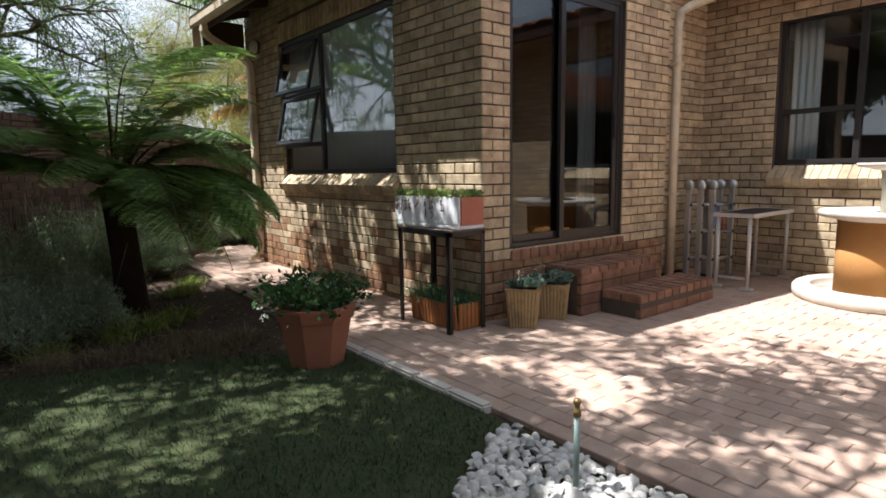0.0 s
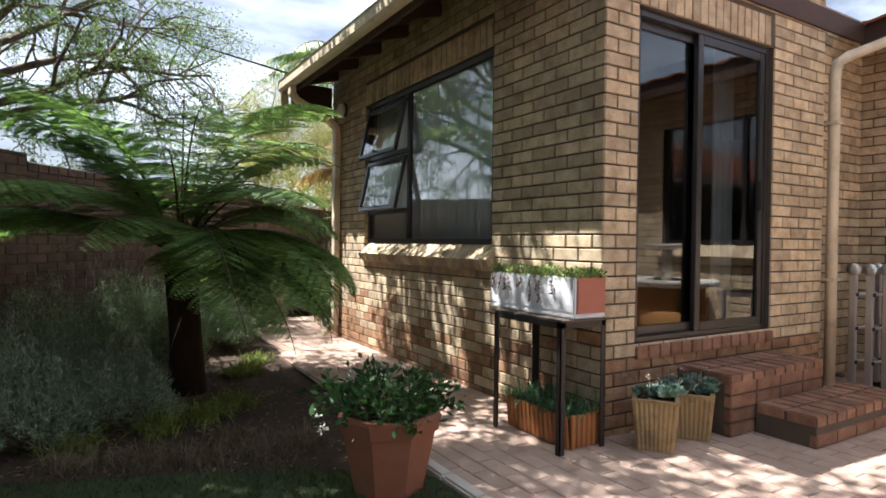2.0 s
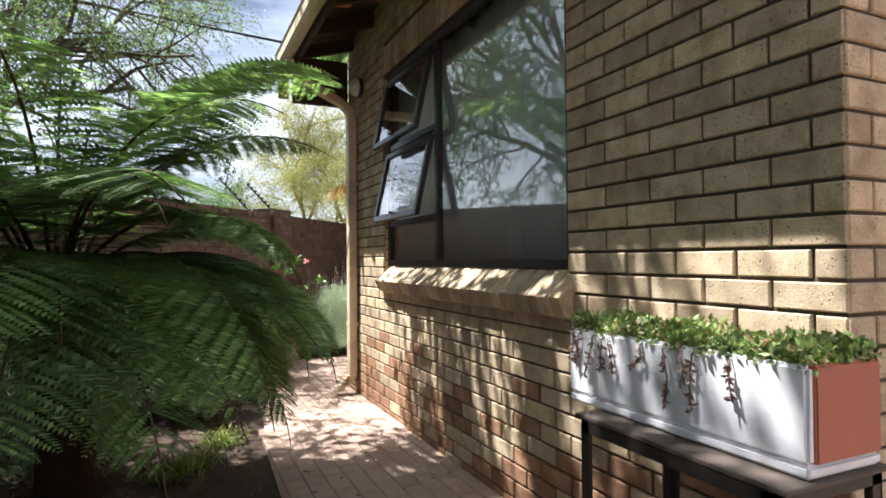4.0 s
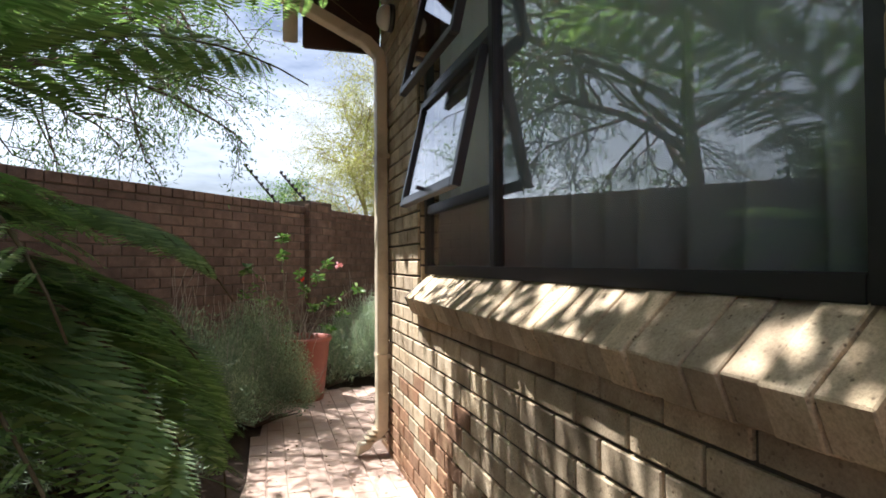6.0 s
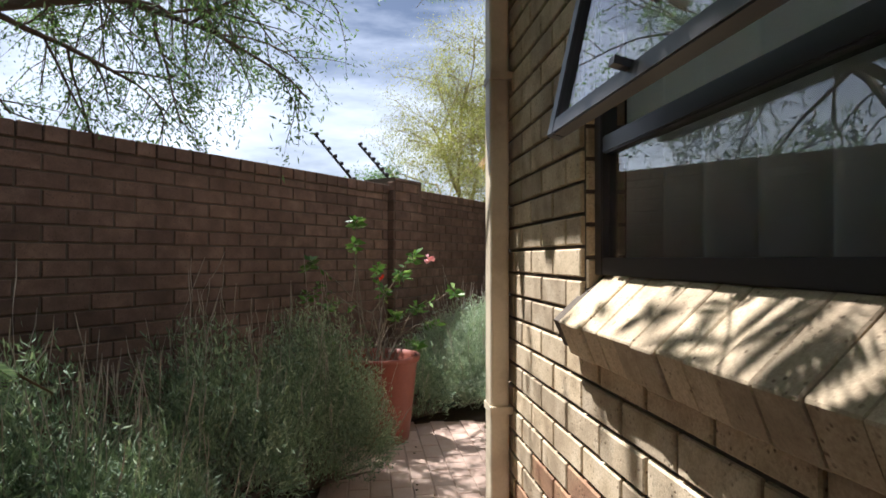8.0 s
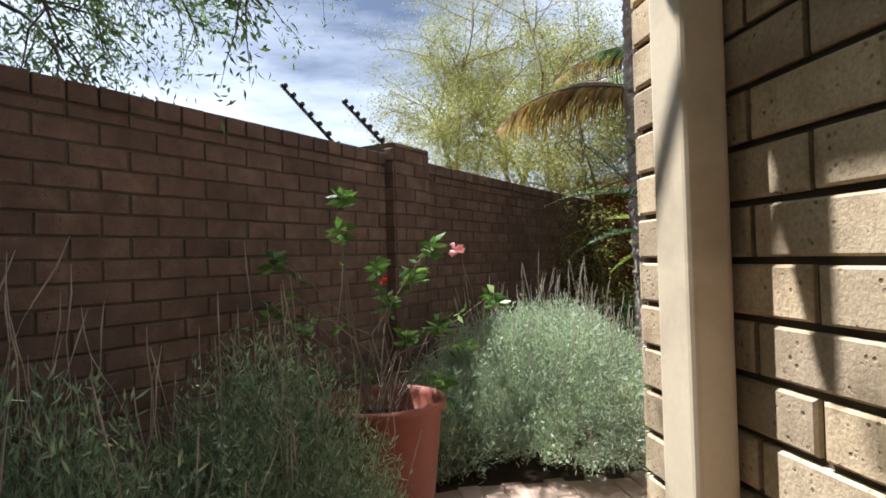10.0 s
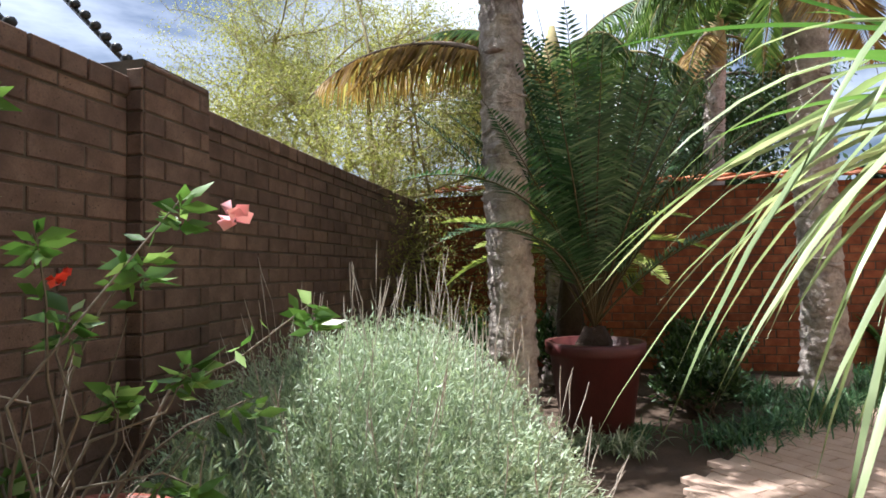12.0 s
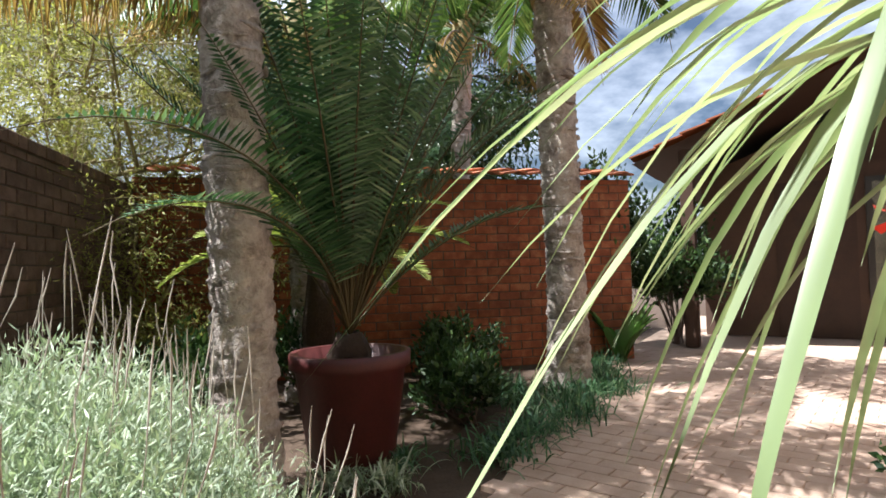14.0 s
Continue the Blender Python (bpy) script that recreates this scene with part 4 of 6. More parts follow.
DARK_GREEN = leafy("dark_green_leaf", (0.02, 0.055, 0.02), (0.05, 0.12, 0.035), (0.1, 0.18, 0.05), 0.4, 0.25)
STRAP_GREEN = leafy("green_grass_leaf", (0.04, 0.1, 0.05), (0.1, 0.2, 0.1), (0.2, 0.3, 0.16), 0.45, 0.3)
WHITE_PETAL = leafy("white_petal", (0.7, 0.7, 0.66), (0.8, 0.8, 0.76), None, 0.6, 0.3)

stand = thing("plant_stand", (0, 0, 0), "black angle-iron plant stand on the paving", "plant stand")
SX0, SX1, SY_0, SY_1, SZ = -0.44, -0.09, -0.12, 0.50, 0.745
for x, y in ((SX0, SY_0), (SX0, SY_1), (SX1, SY_0), (SX1, SY_1)):
    bm = bmesh.new()
    sx, sy = (1 if x == SX0 else -1), (1 if y == SY_0 else -1)
    box(bm, tuple(min(a, b) for a, b in zip((x, y, 0), (x + sx * 0.035, y + sy * 0.006, SZ))), tuple(max(a, b) for a, b in zip((x, y, 0), (x + sx * 0.035, y + sy * 0.006, SZ))))
    box(bm, tuple(min(a, b) for a, b in zip((x, y, 0), (x + sx * 0.006, y + sy * 0.035, SZ))), tuple(max(a, b) for a, b in zip((x, y, 0), (x + sx * 0.006, y + sy * 0.035, SZ))))
    part("leg", bm, STEEL_BLACK, stand)
for y in (SY_0, SY_1 - 0.035):
    boxed("rail", (SX0, y, SZ - 0.035), (SX1, y + 0.035, SZ), STEEL_BLACK, stand, 0.002)
for x in (SX0, SX1 - 0.035):
    boxed("rail", (x, SY_0 + 0.036, SZ - 0.035), (x + 0.035, SY_1 - 0.036, SZ), STEEL_BLACK, stand, 0.002)
boxed("shelf", (SX0, SY_0 - 0.02, SZ + 0.001), (SX1, SY_1 + 0.03, SZ + 0.012), surface("rusty_sheet", [(0.06, 0.045, 0.035), (0.13, 0.1, 0.08)], 5, 60, 0.7, 0.2), stand, 0.002)

trough = thing("planter_box", (-0.23, 0.27, SZ + 0.014), "white painted trough planter with brick-red ends and trailing sedum", "planter")
TL, TW, TH = 0.80, 0.25, 0.235
bm = bmesh.new()
box(bm, (-TW / 2, -TL / 2, 0), (TW / 2, TL / 2, 0.03), 0.008)
part("floor_board", bm, WHITE_PAINT, trough)
for x in (-TW / 2, TW / 2 - 0.025):
    boxed("side", (x, -TL / 2 + 0.001, 0.0305), (x + 0.025, TL / 2 - 0.001, TH), WHITE_PAINT, trough, 0.008)
for y in (-TL / 2, TL / 2 - 0.02):
    boxed("end", (-TW / 2 + 0.026, y - 0.002, 0.0305), (TW / 2 - 0.004, y + 0.022, TH - 0.002), BRICK_PAINT, trough, 0.004)
boxed("soil", (-TW / 2 + 0.026, -TL / 2 + 0.024, 0.05), (TW / 2 - 0.026, TL / 2 - 0.024, TH - 0.02), SOIL, trough, 0)
rng = np.random.default_rng(11)
n = 5200
P = np.column_stack([rng.uniform(-TW / 2, TW / 2, n), rng.uniform(-TL / 2, TL / 2, n), np.zeros(n)])
hump = 0.028 + 0.03 * np.abs(np.sin(P[:, 1] * 9 + 1.2)) * rng.uniform(0.5, 1.2, n)
P[:, 2] = TH - 0.02 + hump * rng.uniform(0.2, 1.1, n)
Dv = rng.normal(size=(n, 3)) + np.array([0, 0, 0.8])
leaf_mesh("sedum", P, Dv, rng.uniform(0.014, 0.03, n), rng.uniform(0.01, 0.018, n), SEDUM, trough, "green and reddish sedum cushion", seed=3)
lines, LP, LD = [], [], []
for y in (0.36, 0.33, 0.27, 0.22, 0.2, 0.07, -0.02, -0.08, -0.1, -0.22):
    ln = rng.uniform(0.05, 0.16)
    x0 = -TW / 2 - 0.006
    pts = [(x0 + 0.03, y, TH), (x0 - 0.004, y + rng.normal() * 0.008, TH - 0.015), (x0 - 0.006, y + rng.normal() * 0.012, TH - ln * 0.6), (x0 - 0.006, y + rng.normal() * 0.02, TH - ln)]
    lines.append((pts, 0.0022))
    for s in range(26):
        k = rng.uniform(0.1, 1)
        p = np.array(pts[2]) * k + np.array(pts[1]) * (1 - k) if rng.random() < 0.5 else np.array(pts[3]) * k + np.array(pts[2]) * (1 - k)
        LP.append(p), LD.append(rng.normal(size=3) + np.array([-0.2, 0, -0.8]))
tubes("trailing_stem", lines, DRY_STEM, trough, 4)
leaf_mesh("trailing_leaves", LP, LD, 0.02, 0.009, leafy("withered_sedum", (0.12, 0.07, 0.055), (0.26, 0.15, 0.12), (0.34, 0.22, 0.2), 0.7, 0.1), trough, "withered reddish trailing leaves", seed=4)

low = thing("slatted_planter", (-0.2, 0.2, 0.0), "orange stained slatted wooden planter with strappy plants", "planter")
PL, PW, PH = 0.56, 0.26, 0.2
for sx in (-1, 1):
    for i in range(14):
        y = -PL / 2 + (i + 0.5) * PL / 14
        bm = bmesh.new()
        vs = box(bm, (sx * PW / 2 - 0.009, y - 0.0185, 0.006), (sx * PW / 2 + 0.009, y + 0.0185, PH), 0.005)
        for v in bm.verts:
            v.co.x += sx * 0.02 * v.co.z / PH
        part("slat", bm, TEAK, low)
for sy in (-1, 1):
    for i in range(6):
        x = -PW / 2 + 0.012 + (i + 0.5) * (PW - 0.024) / 6
        bm = bmesh.new()
        box(bm, (x - 0.0175, sy * PL / 2 - 0.006, 0.006), (x + 0.0175, sy * PL / 2 + 0.012, PH), 0.005)
        part("slat", bm, TEAK, low)
boxed("soil", (-PW / 2 + 0.01, -PL / 2 + 0.01, 0.004), (PW / 2 - 0.01, PL / 2 - 0.01, PH - 0.025), SOIL, low, 0)
n = 420
P = np.column_stack([rng.uniform(-PW / 2, PW / 2, n), rng.uniform(-PL / 2, PL / 2 + 0.05, n), np.full(n, PH - 0.04)])
a = rng.uniform(0, 2 * np.pi, n)
t = rng.uniform(0.15, 1.0, n)
Dv = np.column_stack([np.cos(a) * t - 0.2, np.sin(a) * t + 0.1, np.ones(n)])
blades("strap_leaves", P, Dv, rng.uniform(0.14, 0.3, n), rng.uniform(0.007, 0.012, n), STRAP_GREEN, low, "green strap leaves", bend=rng.uniform(0.4, 0.9, n))


def fibre_pot(place, rz, top, bottom, h):
    """A tapered square pot with ribbed sides and a rosette planting."""
    t = thing("square_pot", place, "", "plant pot", "square pots by the door", rz=rz)
    prof, verts, faces = [], [], []
    ribs = 9

    def ring(half, z, amp):
        out = []
        for s in range(4):
            ang = s * math.pi / 2
            for i in range(ribs * 2):
                u = -1 + 2 * i / (ribs * 2)
                off = half + (amp if i % 2 else 0)
                x, y = off, u * half
                out.append((x * math.cos(ang) - y * math.sin(ang), x * math.sin(ang) + y * math.cos(ang), z))
        return out
    rings = [ring(bottom, 0, 0.0), ring(bottom, 0.01, 0.006), ring(top - 0.004, h * 0.93, 0.006), ring(top, h * 0.94, 0.001), ring(top + 0.004, h, 0.0), ring(top - 0.022, h, 0.0), ring(top - 0.024, h * 0.86, 0.0)]
    m = len(rings[0])
    for r in rings:
        verts += r
    for i in range(len(rings) - 1):
        for k in range(m):
            faces.append((i * m + k, i * m + (k + 1) % m, (i + 1) * m + (k + 1) % m, (i + 1) * m + k))
    faces.append(tuple(range(m))[::-1])
    raw("body", verts, faces, FIBRE, t)
    boxed("soil", (-top + 0.024, -top + 0.024, h * 0.6), (top - 0.024, top - 0.024, h * 0.9), SOIL, t, 0)
    return t


def rosettes(t, spread, z, count, size, seed, mat):
    """Succulent rosettes: rings of thick pointed leaves."""
    rng = np.random.default_rng(seed)
    P, Dv, L, W = [], [], [], []
    for _ in range(count):
        c = np.array([rng.uniform(-spread, spread), rng.uniform(-spread, spread), z + rng.uniform(-0.01, 0.045)])
        s = size * rng.uniform(0.6, 1.25)
        for k in range(30):
            a = k * 2.4
            el = 0.15 + 1.25 * (1 - k / 30)
            el = math.pi / 2 - el
            P.append(c), Dv.append((math.cos(a) * math.cos(el), math.sin(a) * math.cos(el), math.sin(el)))
            L.append(s * (0.5 + 0.5 * (1 - k / 40))), W.append(s * 0.42)
    leaf_mesh("succulent_head", P, Dv, L, W, mat, t, "blue-green succulent rosettes", fold=0.3, seed=seed, wide=0.65)
    lines, FP, FD = [], [], []
    for _ in range(6):
        a, l = rng.uniform(0, 6.28), rng.uniform(0.1, 0.2)
        b = np.array([rng.uniform(-spread, spread), rng.uniform(-spread, spread), z])
        m1 = b + np.array([math.cos(a) * 0.04, math.sin(a) * 0.04, l * 0.8])
        e = m1 + np.array([math.cos(a) * 0.07, math.sin(a) * 0.07, l * 0.1])
        lines.append(([b, m1, e], [0.003, 0.0025, 0.002]))
        for _k in range(8):
            FP.append(e + rng.normal(size=3) * 0.008), FD.append(rng.normal(size=3))
    for line in lines:
        tubes("flower_stem", [line], DRY_STEM, t, 4)
    leaf_mesh("flowers", FP, FD, 0.012, 0.008, leafy("dried_blossom", (0.5, 0.42, 0.38), (0.7, 0.62, 0.58), None, 0.7, 0.3), t, "small pale dry blossoms", seed=seed)


pot1 = fibre_pot((0.17, -0.27, 0), 38, 0.125, 0.098, 0.30)
tagged(pot1, "tapered square fibre-cement pot with blue-green rosettes, sunlit")
rosettes(pot1, 0.1, 0.29, 16, 0.075, 21, SUCC)
pot2 = fibre_pot((0.54, -0.24, 0), 35, 0.13, 0.105, 0.28)
tagged(pot2, "smooth ochre square pot with grey succulents beside the steps")
rosettes(pot2, 0.11, 0.28, 14, 0.07, 22, SUCC)

# large octagonal terracotta pot at the lawn's edge
big = thing("octagonal_pot", (-1.42, 0.03, -0.02), "large octagonal terracotta pot with a low dark-leaved shrub", "plant pot")
lathe("body", [(0.17, 0), (0.175, 0.01), (0.235, 0.3), (0.25, 0.305), (0.265, 0.37), (0.262, 0.385), (0.235, 0.385), (0.225, 0.33), (0.001, 0.33)], TERRACOTTA, big, 8, smooth=False)
lathe("soil", [(0.001, 0.32), (0.222, 0.335), (0.001, 0.345)], SOIL, big, 8, smooth=False)


def shrub(t, centre, radius, height, count, leaf_l, leaf_w, mat, seed, stems=14, stem_mat=None, flat=1.0, name="leaves", label="", inner=0.35):
    """A bushy plant: stems from the base, leaves in uneven clumps through a dome."""
    rng = np.random.default_rng(seed)
    c = np.array(centre, float)
    tips, lines = [], []
    for i in range(stems):
        a, k = rng.uniform(0, 6.283), math.sqrt(rng.uniform(0.02, 1))
        tip = c + np.array([math.cos(a) * radius * k, math.sin(a) * radius * k * flat, height * (0.55 + 0.5 * (1 - k * k)) * rng.uniform(0.75, 1.1)])
        midp = c + (tip - c) * 0.5 + np.array([0, 0, height * 0.12]) + rng.normal(size=3) * radius * 0.06
        lines.append(([c + rng.normal(size=3) * np.array([0.03, 0.03, 0]), midp, tip], [0.006 + radius * 0.006, 0.004 + radius * 0.004, 0.002]))
        tips.append((midp, tip))
    if stem_mat:
        tubes("woody_base", lines, stem_mat, t, 4)
    idx = rng.integers(0, stems, count)
    s = rng.uniform(inner - 0.35, 1.08, count)
    M = np.array([m for m, _ in tips])[idx]
    T = np.array([q for _, q in tips])[idx]
    base = M + (T - M) * s[:, None]
    P = base + rng.normal(size=(count, 3)) * radius * 0.11
    P[:, 2] = np.maximum(P[:, 2], c[2] + 0.02)
    Dv = rng.normal(size=(count, 3)) * 0.8 + (T - M) / np.maximum(np.linalg.norm(T - M, axis=1, keepdims=True), 1e-6) + np.array([0, 0, 0.3])
    return leaf_mesh(name, P, Dv, leaf_l * rng.uniform(0.6, 1.2, count), leaf_w * rng.uniform(0.7, 1.2, count), mat, t, label, seed=seed)


shrub(big, (0, 0, 0.33), 0.36, 0.2, 1100, 0.055, 0.026, DARK_GREEN, 31, 26, DRY_STEM, label="dark glossy leaves")
n = 60
P = np.column_stack([rng.uniform(-0.4, 0.05, n), rng.uniform(-0.3, 0.3, n), rng.uniform(0.3, 0.55, n)])
P = np.repeat(P[:14], 8, 0) + rng.normal(size=(112, 3)) * 0.012
leaf_mesh("flowers", P, rng.normal(size=(112, 3)), 0.022, 0.01, WHITE_PETAL, big, "small white starry flowers", seed=7)

# folded multi-section ladder in the corner
ladder = thing("folding_ladder", (2.72, -0.14, 0), "folded silver aluminium multi-section ladder leaning by the wall", "ladder", rz=-8)
for i in range(3):
    y = -0.02 - i * 0.09
    for x in (0.02 + i * 0.07, 0.34 + i * 0.07):
        bm = bmesh.new()
        box(bm, (x, y - 0.03, 0.02), (x + 0.028, y + 0.03, 1.0), 0.006)
        st = part("stile", bm, ALU, ladder)
        for z in (0.22, 0.5, 0.78):
            boxed("rung_cap", (x - 0.004, y - 0.036, z), (x + 0.032, y - 0.030, z + 0.03), STEEL_BLACK, st, 0.002)
        hub = lathe("hinge", [(0.001, -0.02), (0.05, -0.02), (0.055, 0), (0.05, 0.02), (0.001, 0.02)], ALU, ladder, 20)
        hub.matrix_basis = pose(x + 0.014, y, 1.0, 90, 0, 90)
        foot = boxed("foot", (x - 0.004, y - 0.04, 0.0), (x + 0.032, y + 0.04, 0.045), STEEL_BLACK, ladder, 0.006)
    for z in (0.235, 0.515, 0.795):
        tube("rung", [(0.05 + i * 0.07, y, z), (0.34 + i * 0.07, y, z)], 0.014, ALU, ladder, 8)
boxed("sticker", (0.161, -0.2335, 0.56), (0.187, -0.2305, 0.80), surface("blue_sticker", [(0.05, 0.16, 0.5), (0.08, 0.22, 0.6)], 5, 50, 0.4, 0), ladder, 0.0, "blue and white printed sticker")
boxed("sticker", (0.091 + 0.35, -0.1435, 0.5), (0.091 + 0.375, -0.1405, 0.68), surface("red_sticker", [(0.5, 0.07, 0.06), (0.6, 0.1, 0.08)], 5, 50, 0.4, 0), ladder, 0.0, "red printed sticker")

# work table with slim metal legs
table = thing("patio_table", (3.05, -0.55, 0), "dark topped patio table with slim pale metal legs", "table", rz=2)
boxed("tabletop", (-0.42, -0.3, 0.71), (0.56, 0.06, 0.735), STEEL_BLACK, table, 0.006)
for x0, y0, x1, y1 in ((-0.44, -0.32, 0.58, -0.3), (-0.44, 0.06, 0.58, 0.08), (-0.44, -0.3, -0.42, 0.06), (0.56, -0.3, 0.58, 0.06)):
    boxed("edge_trim", (x0, y0, 0.7), (x1, y1, 0.74), WEATHERED, table, 0.004)
for x in (-0.40, 0.54):
    for y in (-0.27, 0.03):
        lg = tube("leg", [(x, y, 0.7), (x, y, 0.03)], 0.019, WEATHERED, table, 10)
        boxed("foot", (x - 0.035, y - 0.06, 0), (x + 0.035, y + 0.06, 0.03), WEATHERED, lg, 0.008)
    boxed("stretcher", (x - 0.012, -0.25, 0.1), (x + 0.012, 0.01, 0.125), WEATHERED, table, 0.004)

# round tiered water feature
fount = thing("water_feature", (3.12, -1.78, 0), "ochre cylindrical water feature with pale stone basins", "water feature")
lathe("basin", [(0.66, 0), (0.68, 0.03), (0.68, 0.09), (0.65, 0.12), (0.55, 0.12), (0.53, 0.1), (0.53, 0.03), (0.001, 0.03)], PALE_CONCRETE, fount, 56)
lathe("drum", [(0.36, 0.03), (0.36, 0.70), (0.001, 0.70)], OCHRE, fount, 56)
lathe("bowl", [(0.3, 0.69), (0.5, 0.735), (0.51, 0.77), (0.5, 0.79), (0.44, 0.79), (0.42, 0.77), (0.001, 0.765)], PALE_CONCRETE, fount, 56)
lathe("stem", [(0.06, 0.765), (0.055, 0.95), (0.07, 1.13), (0.001, 1.14)], PALE_CONCRETE, fount, 20)
lathe("top_dish", [(0.06, 1.13), (0.24, 1.17), (0.25, 1.2), (0.22, 1.2), (0.2, 1.18), (0.001, 1.175)], PALE_CONCRETE, fount, 40)

# pebbles and a standpipe at the lawn's edge
PEB = surface("white_pebble", [(0.55, 0.52, 0.47), (0.72, 0.7, 0.66)], 12, 90, 0.7, 0.1, pieces=0.35)
pebbles = thing("pebble_bed", (0, 0, 0), "bed of white rounded pebbles at the lawn's edge", "pebbles", kind="stuff")
V, F = [], []
rp = random.Random(9)
for i in range(900):
    x, y = rp.uniform(-1.78, -1.19), rp.uniform(-2.75, -1.5)
    if y > -1.5 - 0.45 * max(0.0, -1.3 - x):
        continue
    r = rp.uniform(0.014, 0.032)
    m = pose(x, y, rp.uniform(-0.008, 0.022), rp.uniform(0, 60), rp.uniform(0, 60), rp.uniform(0, 360))
    n0 = len(V)
    for k in range(6):
        a = k * math.pi / 3
        V.append(m @ Vector((math.cos(a) * r * 1.2, math.sin(a) * r, -0.3 * r)))
    for k in range(6):
        a = k * math.pi / 3 + 0.5
        V.append(m @ Vector((math.cos(a) * r * 0.8, math.sin(a) * r * 0.65, 0.5 * r)))
    V.append(m @ Vector((0, 0, 0.7 * r)))
    for k in range(6):
        j = (k + 1) % 6
        F += [(n0 + k, n0 + j, n0 + 6 + j, n0 + 6 + k), (n0 + 6 + k, n0 + 6 + j, n0 + 12)]
raw("pebbles", V, F, PEB, pebbles, smooth=True)
tap = thing("standpipe", (-1.42, -2.03, 0), "short grey-green standpipe with a brass hose tap", "standpipe")
tube("pipe", [(0, 0, -0.03), (0, 0, 0.3)], 0.011, surface("grey_green_pipe", [(0.12, 0.17, 0.16), (0.2, 0.26, 0.24)], 5, 60, 0.5, 0.1), tap, 12)
lathe("tap", [(0.001, 0.3), (0.015, 0.3), (0.015, 0.32), (0.009, 0.325), (0.012, 0.345), (0.016, 0.35), (0.013, 0.362), (0.001, 0.365)], surface("dull_brass", [(0.25, 0.17, 0.07), (0.35, 0.25, 0.1)], 8, 60, 0.45, 0.1, metal=0.7), tap, 14)

# kitchen counter seen dimly behind the sliding door
counter = thing("sideboard", (1.2, 2.2, 0.5), "low dark wooden sideboard in the dim room", "sideboard")
boxed("body", (-0.7, -0.2, 0.0), (0.7, 0.2, 0.85), DARK_WOOD, counter, 0.01)
boxed("worktop", (-0.74, -0.23, 0.851), (0.74, 0.23, 0.89), PLASTER, counter, 0.006)

# ---- plant materials ----
FERN_GREEN = leafy("tree_fern_green", (0.12, 0.2, 0.065), (0.24, 0.36, 0.13), (0.42, 0.53, 0.24), 0.5, 0.5)
FERN_STEM = surface("fern_stem", [(0.05, 0.035, 0.015), (0.1, 0.075, 0.03)], 8, 60, 0.8, 0.2)
FIBRE_TRUNK = surface("fibrous_dark_trunk", [(0.02, 0.012, 0.008), (0.06, 0.035, 0.022)], 14, 60, 0.95, 1.0, 0.03)
ACACIA = leafy("acacia_leaf", (0.08, 0.14, 0.06), (0.15, 0.23, 0.1), (0.27, 0.34, 0.15), 0.55, 0.45)
THORN_YELLOW = leafy("thorn_tree_leaf", (0.19, 0.19, 0.06), (0.36, 0.35, 0.11), (0.5, 0.46, 0.18), 0.55, 0.4)
BARK = surface("grey_brown_bark", [(0.07, 0.05, 0.035), (0.15, 0.115, 0.085)], 9, 60, 0.95, 0.8, 0.02)
YELLOW_BARK = surface("yellow_green_bark", [(0.2, 0.16, 0.07), (0.32, 0.27, 0.13)], 7, 60, 0.9, 0.3, 0.01)
PALM_BARK = surface("ringed_palm_bark", [(0.17, 0.13, 0.11), (0.42, 0.36, 0.32), (0.62, 0.56, 0.5)], 7, 30, 0.95, 1.0, 0.05, stain=(0.08, 0.05, 0.04), stain_scale=5.5)
LEAF_SCAR = surface("dark_leaf_scar", [(0.1, 0.065, 0.05), (0.22, 0.16, 0.13)], 9, 50, 0.95, 0.8, 0.02)
PALM_GREEN = leafy("palm_leaflet", (0.045, 0.085, 0.025), (0.1, 0.17, 0.05), (0.22, 0.28, 0.1), 0.4, 0.3)
DEAD_FROND = leafy("dead_palm_frond", (0.2, 0.11, 0.045), (0.4, 0.25, 0.09), (0.5, 0.4, 0.16), 0.7, 0.3)
DARK_CROWN = leafy("dark_tree_leaf", (0.02, 0.045, 0.018), (0.05, 0.09, 0.03), (0.1, 0.16, 0.05), 0.45, 0.25)
CYCAD = leafy("cycad_leaflet", (0.03, 0.075, 0.035), (0.07, 0.15, 0.06), (0.2, 0.28, 0.16), 0.35, 0.2)
GOLD_FERN = leafy("pale_gold_frond", (0.22, 0.27, 0.07), (0.42, 0.46, 0.14), (0.6, 0.62, 0.3), 0.5, 0.45)
# one plant in two leaf tones: sun and shade put into the colour
LAVENDER_SUNLIT = leafy("sunlit_grey_green_lavender_leaf", (0.26, 0.33, 0.24), (0.45, 0.52, 0.4), (0.6, 0.65, 0.54), 0.6, 0.25)
LAVENDER_SHADED = leafy("shaded_grey_green_hedge_leaf", (0.13, 0.19, 0.12), (0.26, 0.33, 0.22), (0.44, 0.5, 0.36), 0.6, 0.2)
LAV_SPIKE = surface("dry_lavender_spike", [(0.28, 0.24, 0.2), (0.46, 0.4, 0.34)], 12, 60, 0.9, 0.1)
GREY_TWIG = surface("grey_twig", [(0.12, 0.1, 0.07), (0.26, 0.22, 0.17)], 12, 60, 0.9, 0.1)
HIBISCUS = leafy("hibiscus_leaf", (0.07, 0.15, 0.035), (0.16, 0.3, 0.07), (0.34, 0.46, 0.18), 0.35, 0.3)
PINK = leafy("pink_petal", (0.8, 0.3, 0.4), (0.88, 0.46, 0.54), None, 0.5, 0.1)
RED_PETAL = leafy("red_petal", (0.6, 0.03, 0.02), (0.75, 0.06, 0.03), None, 0.5, 0.08)
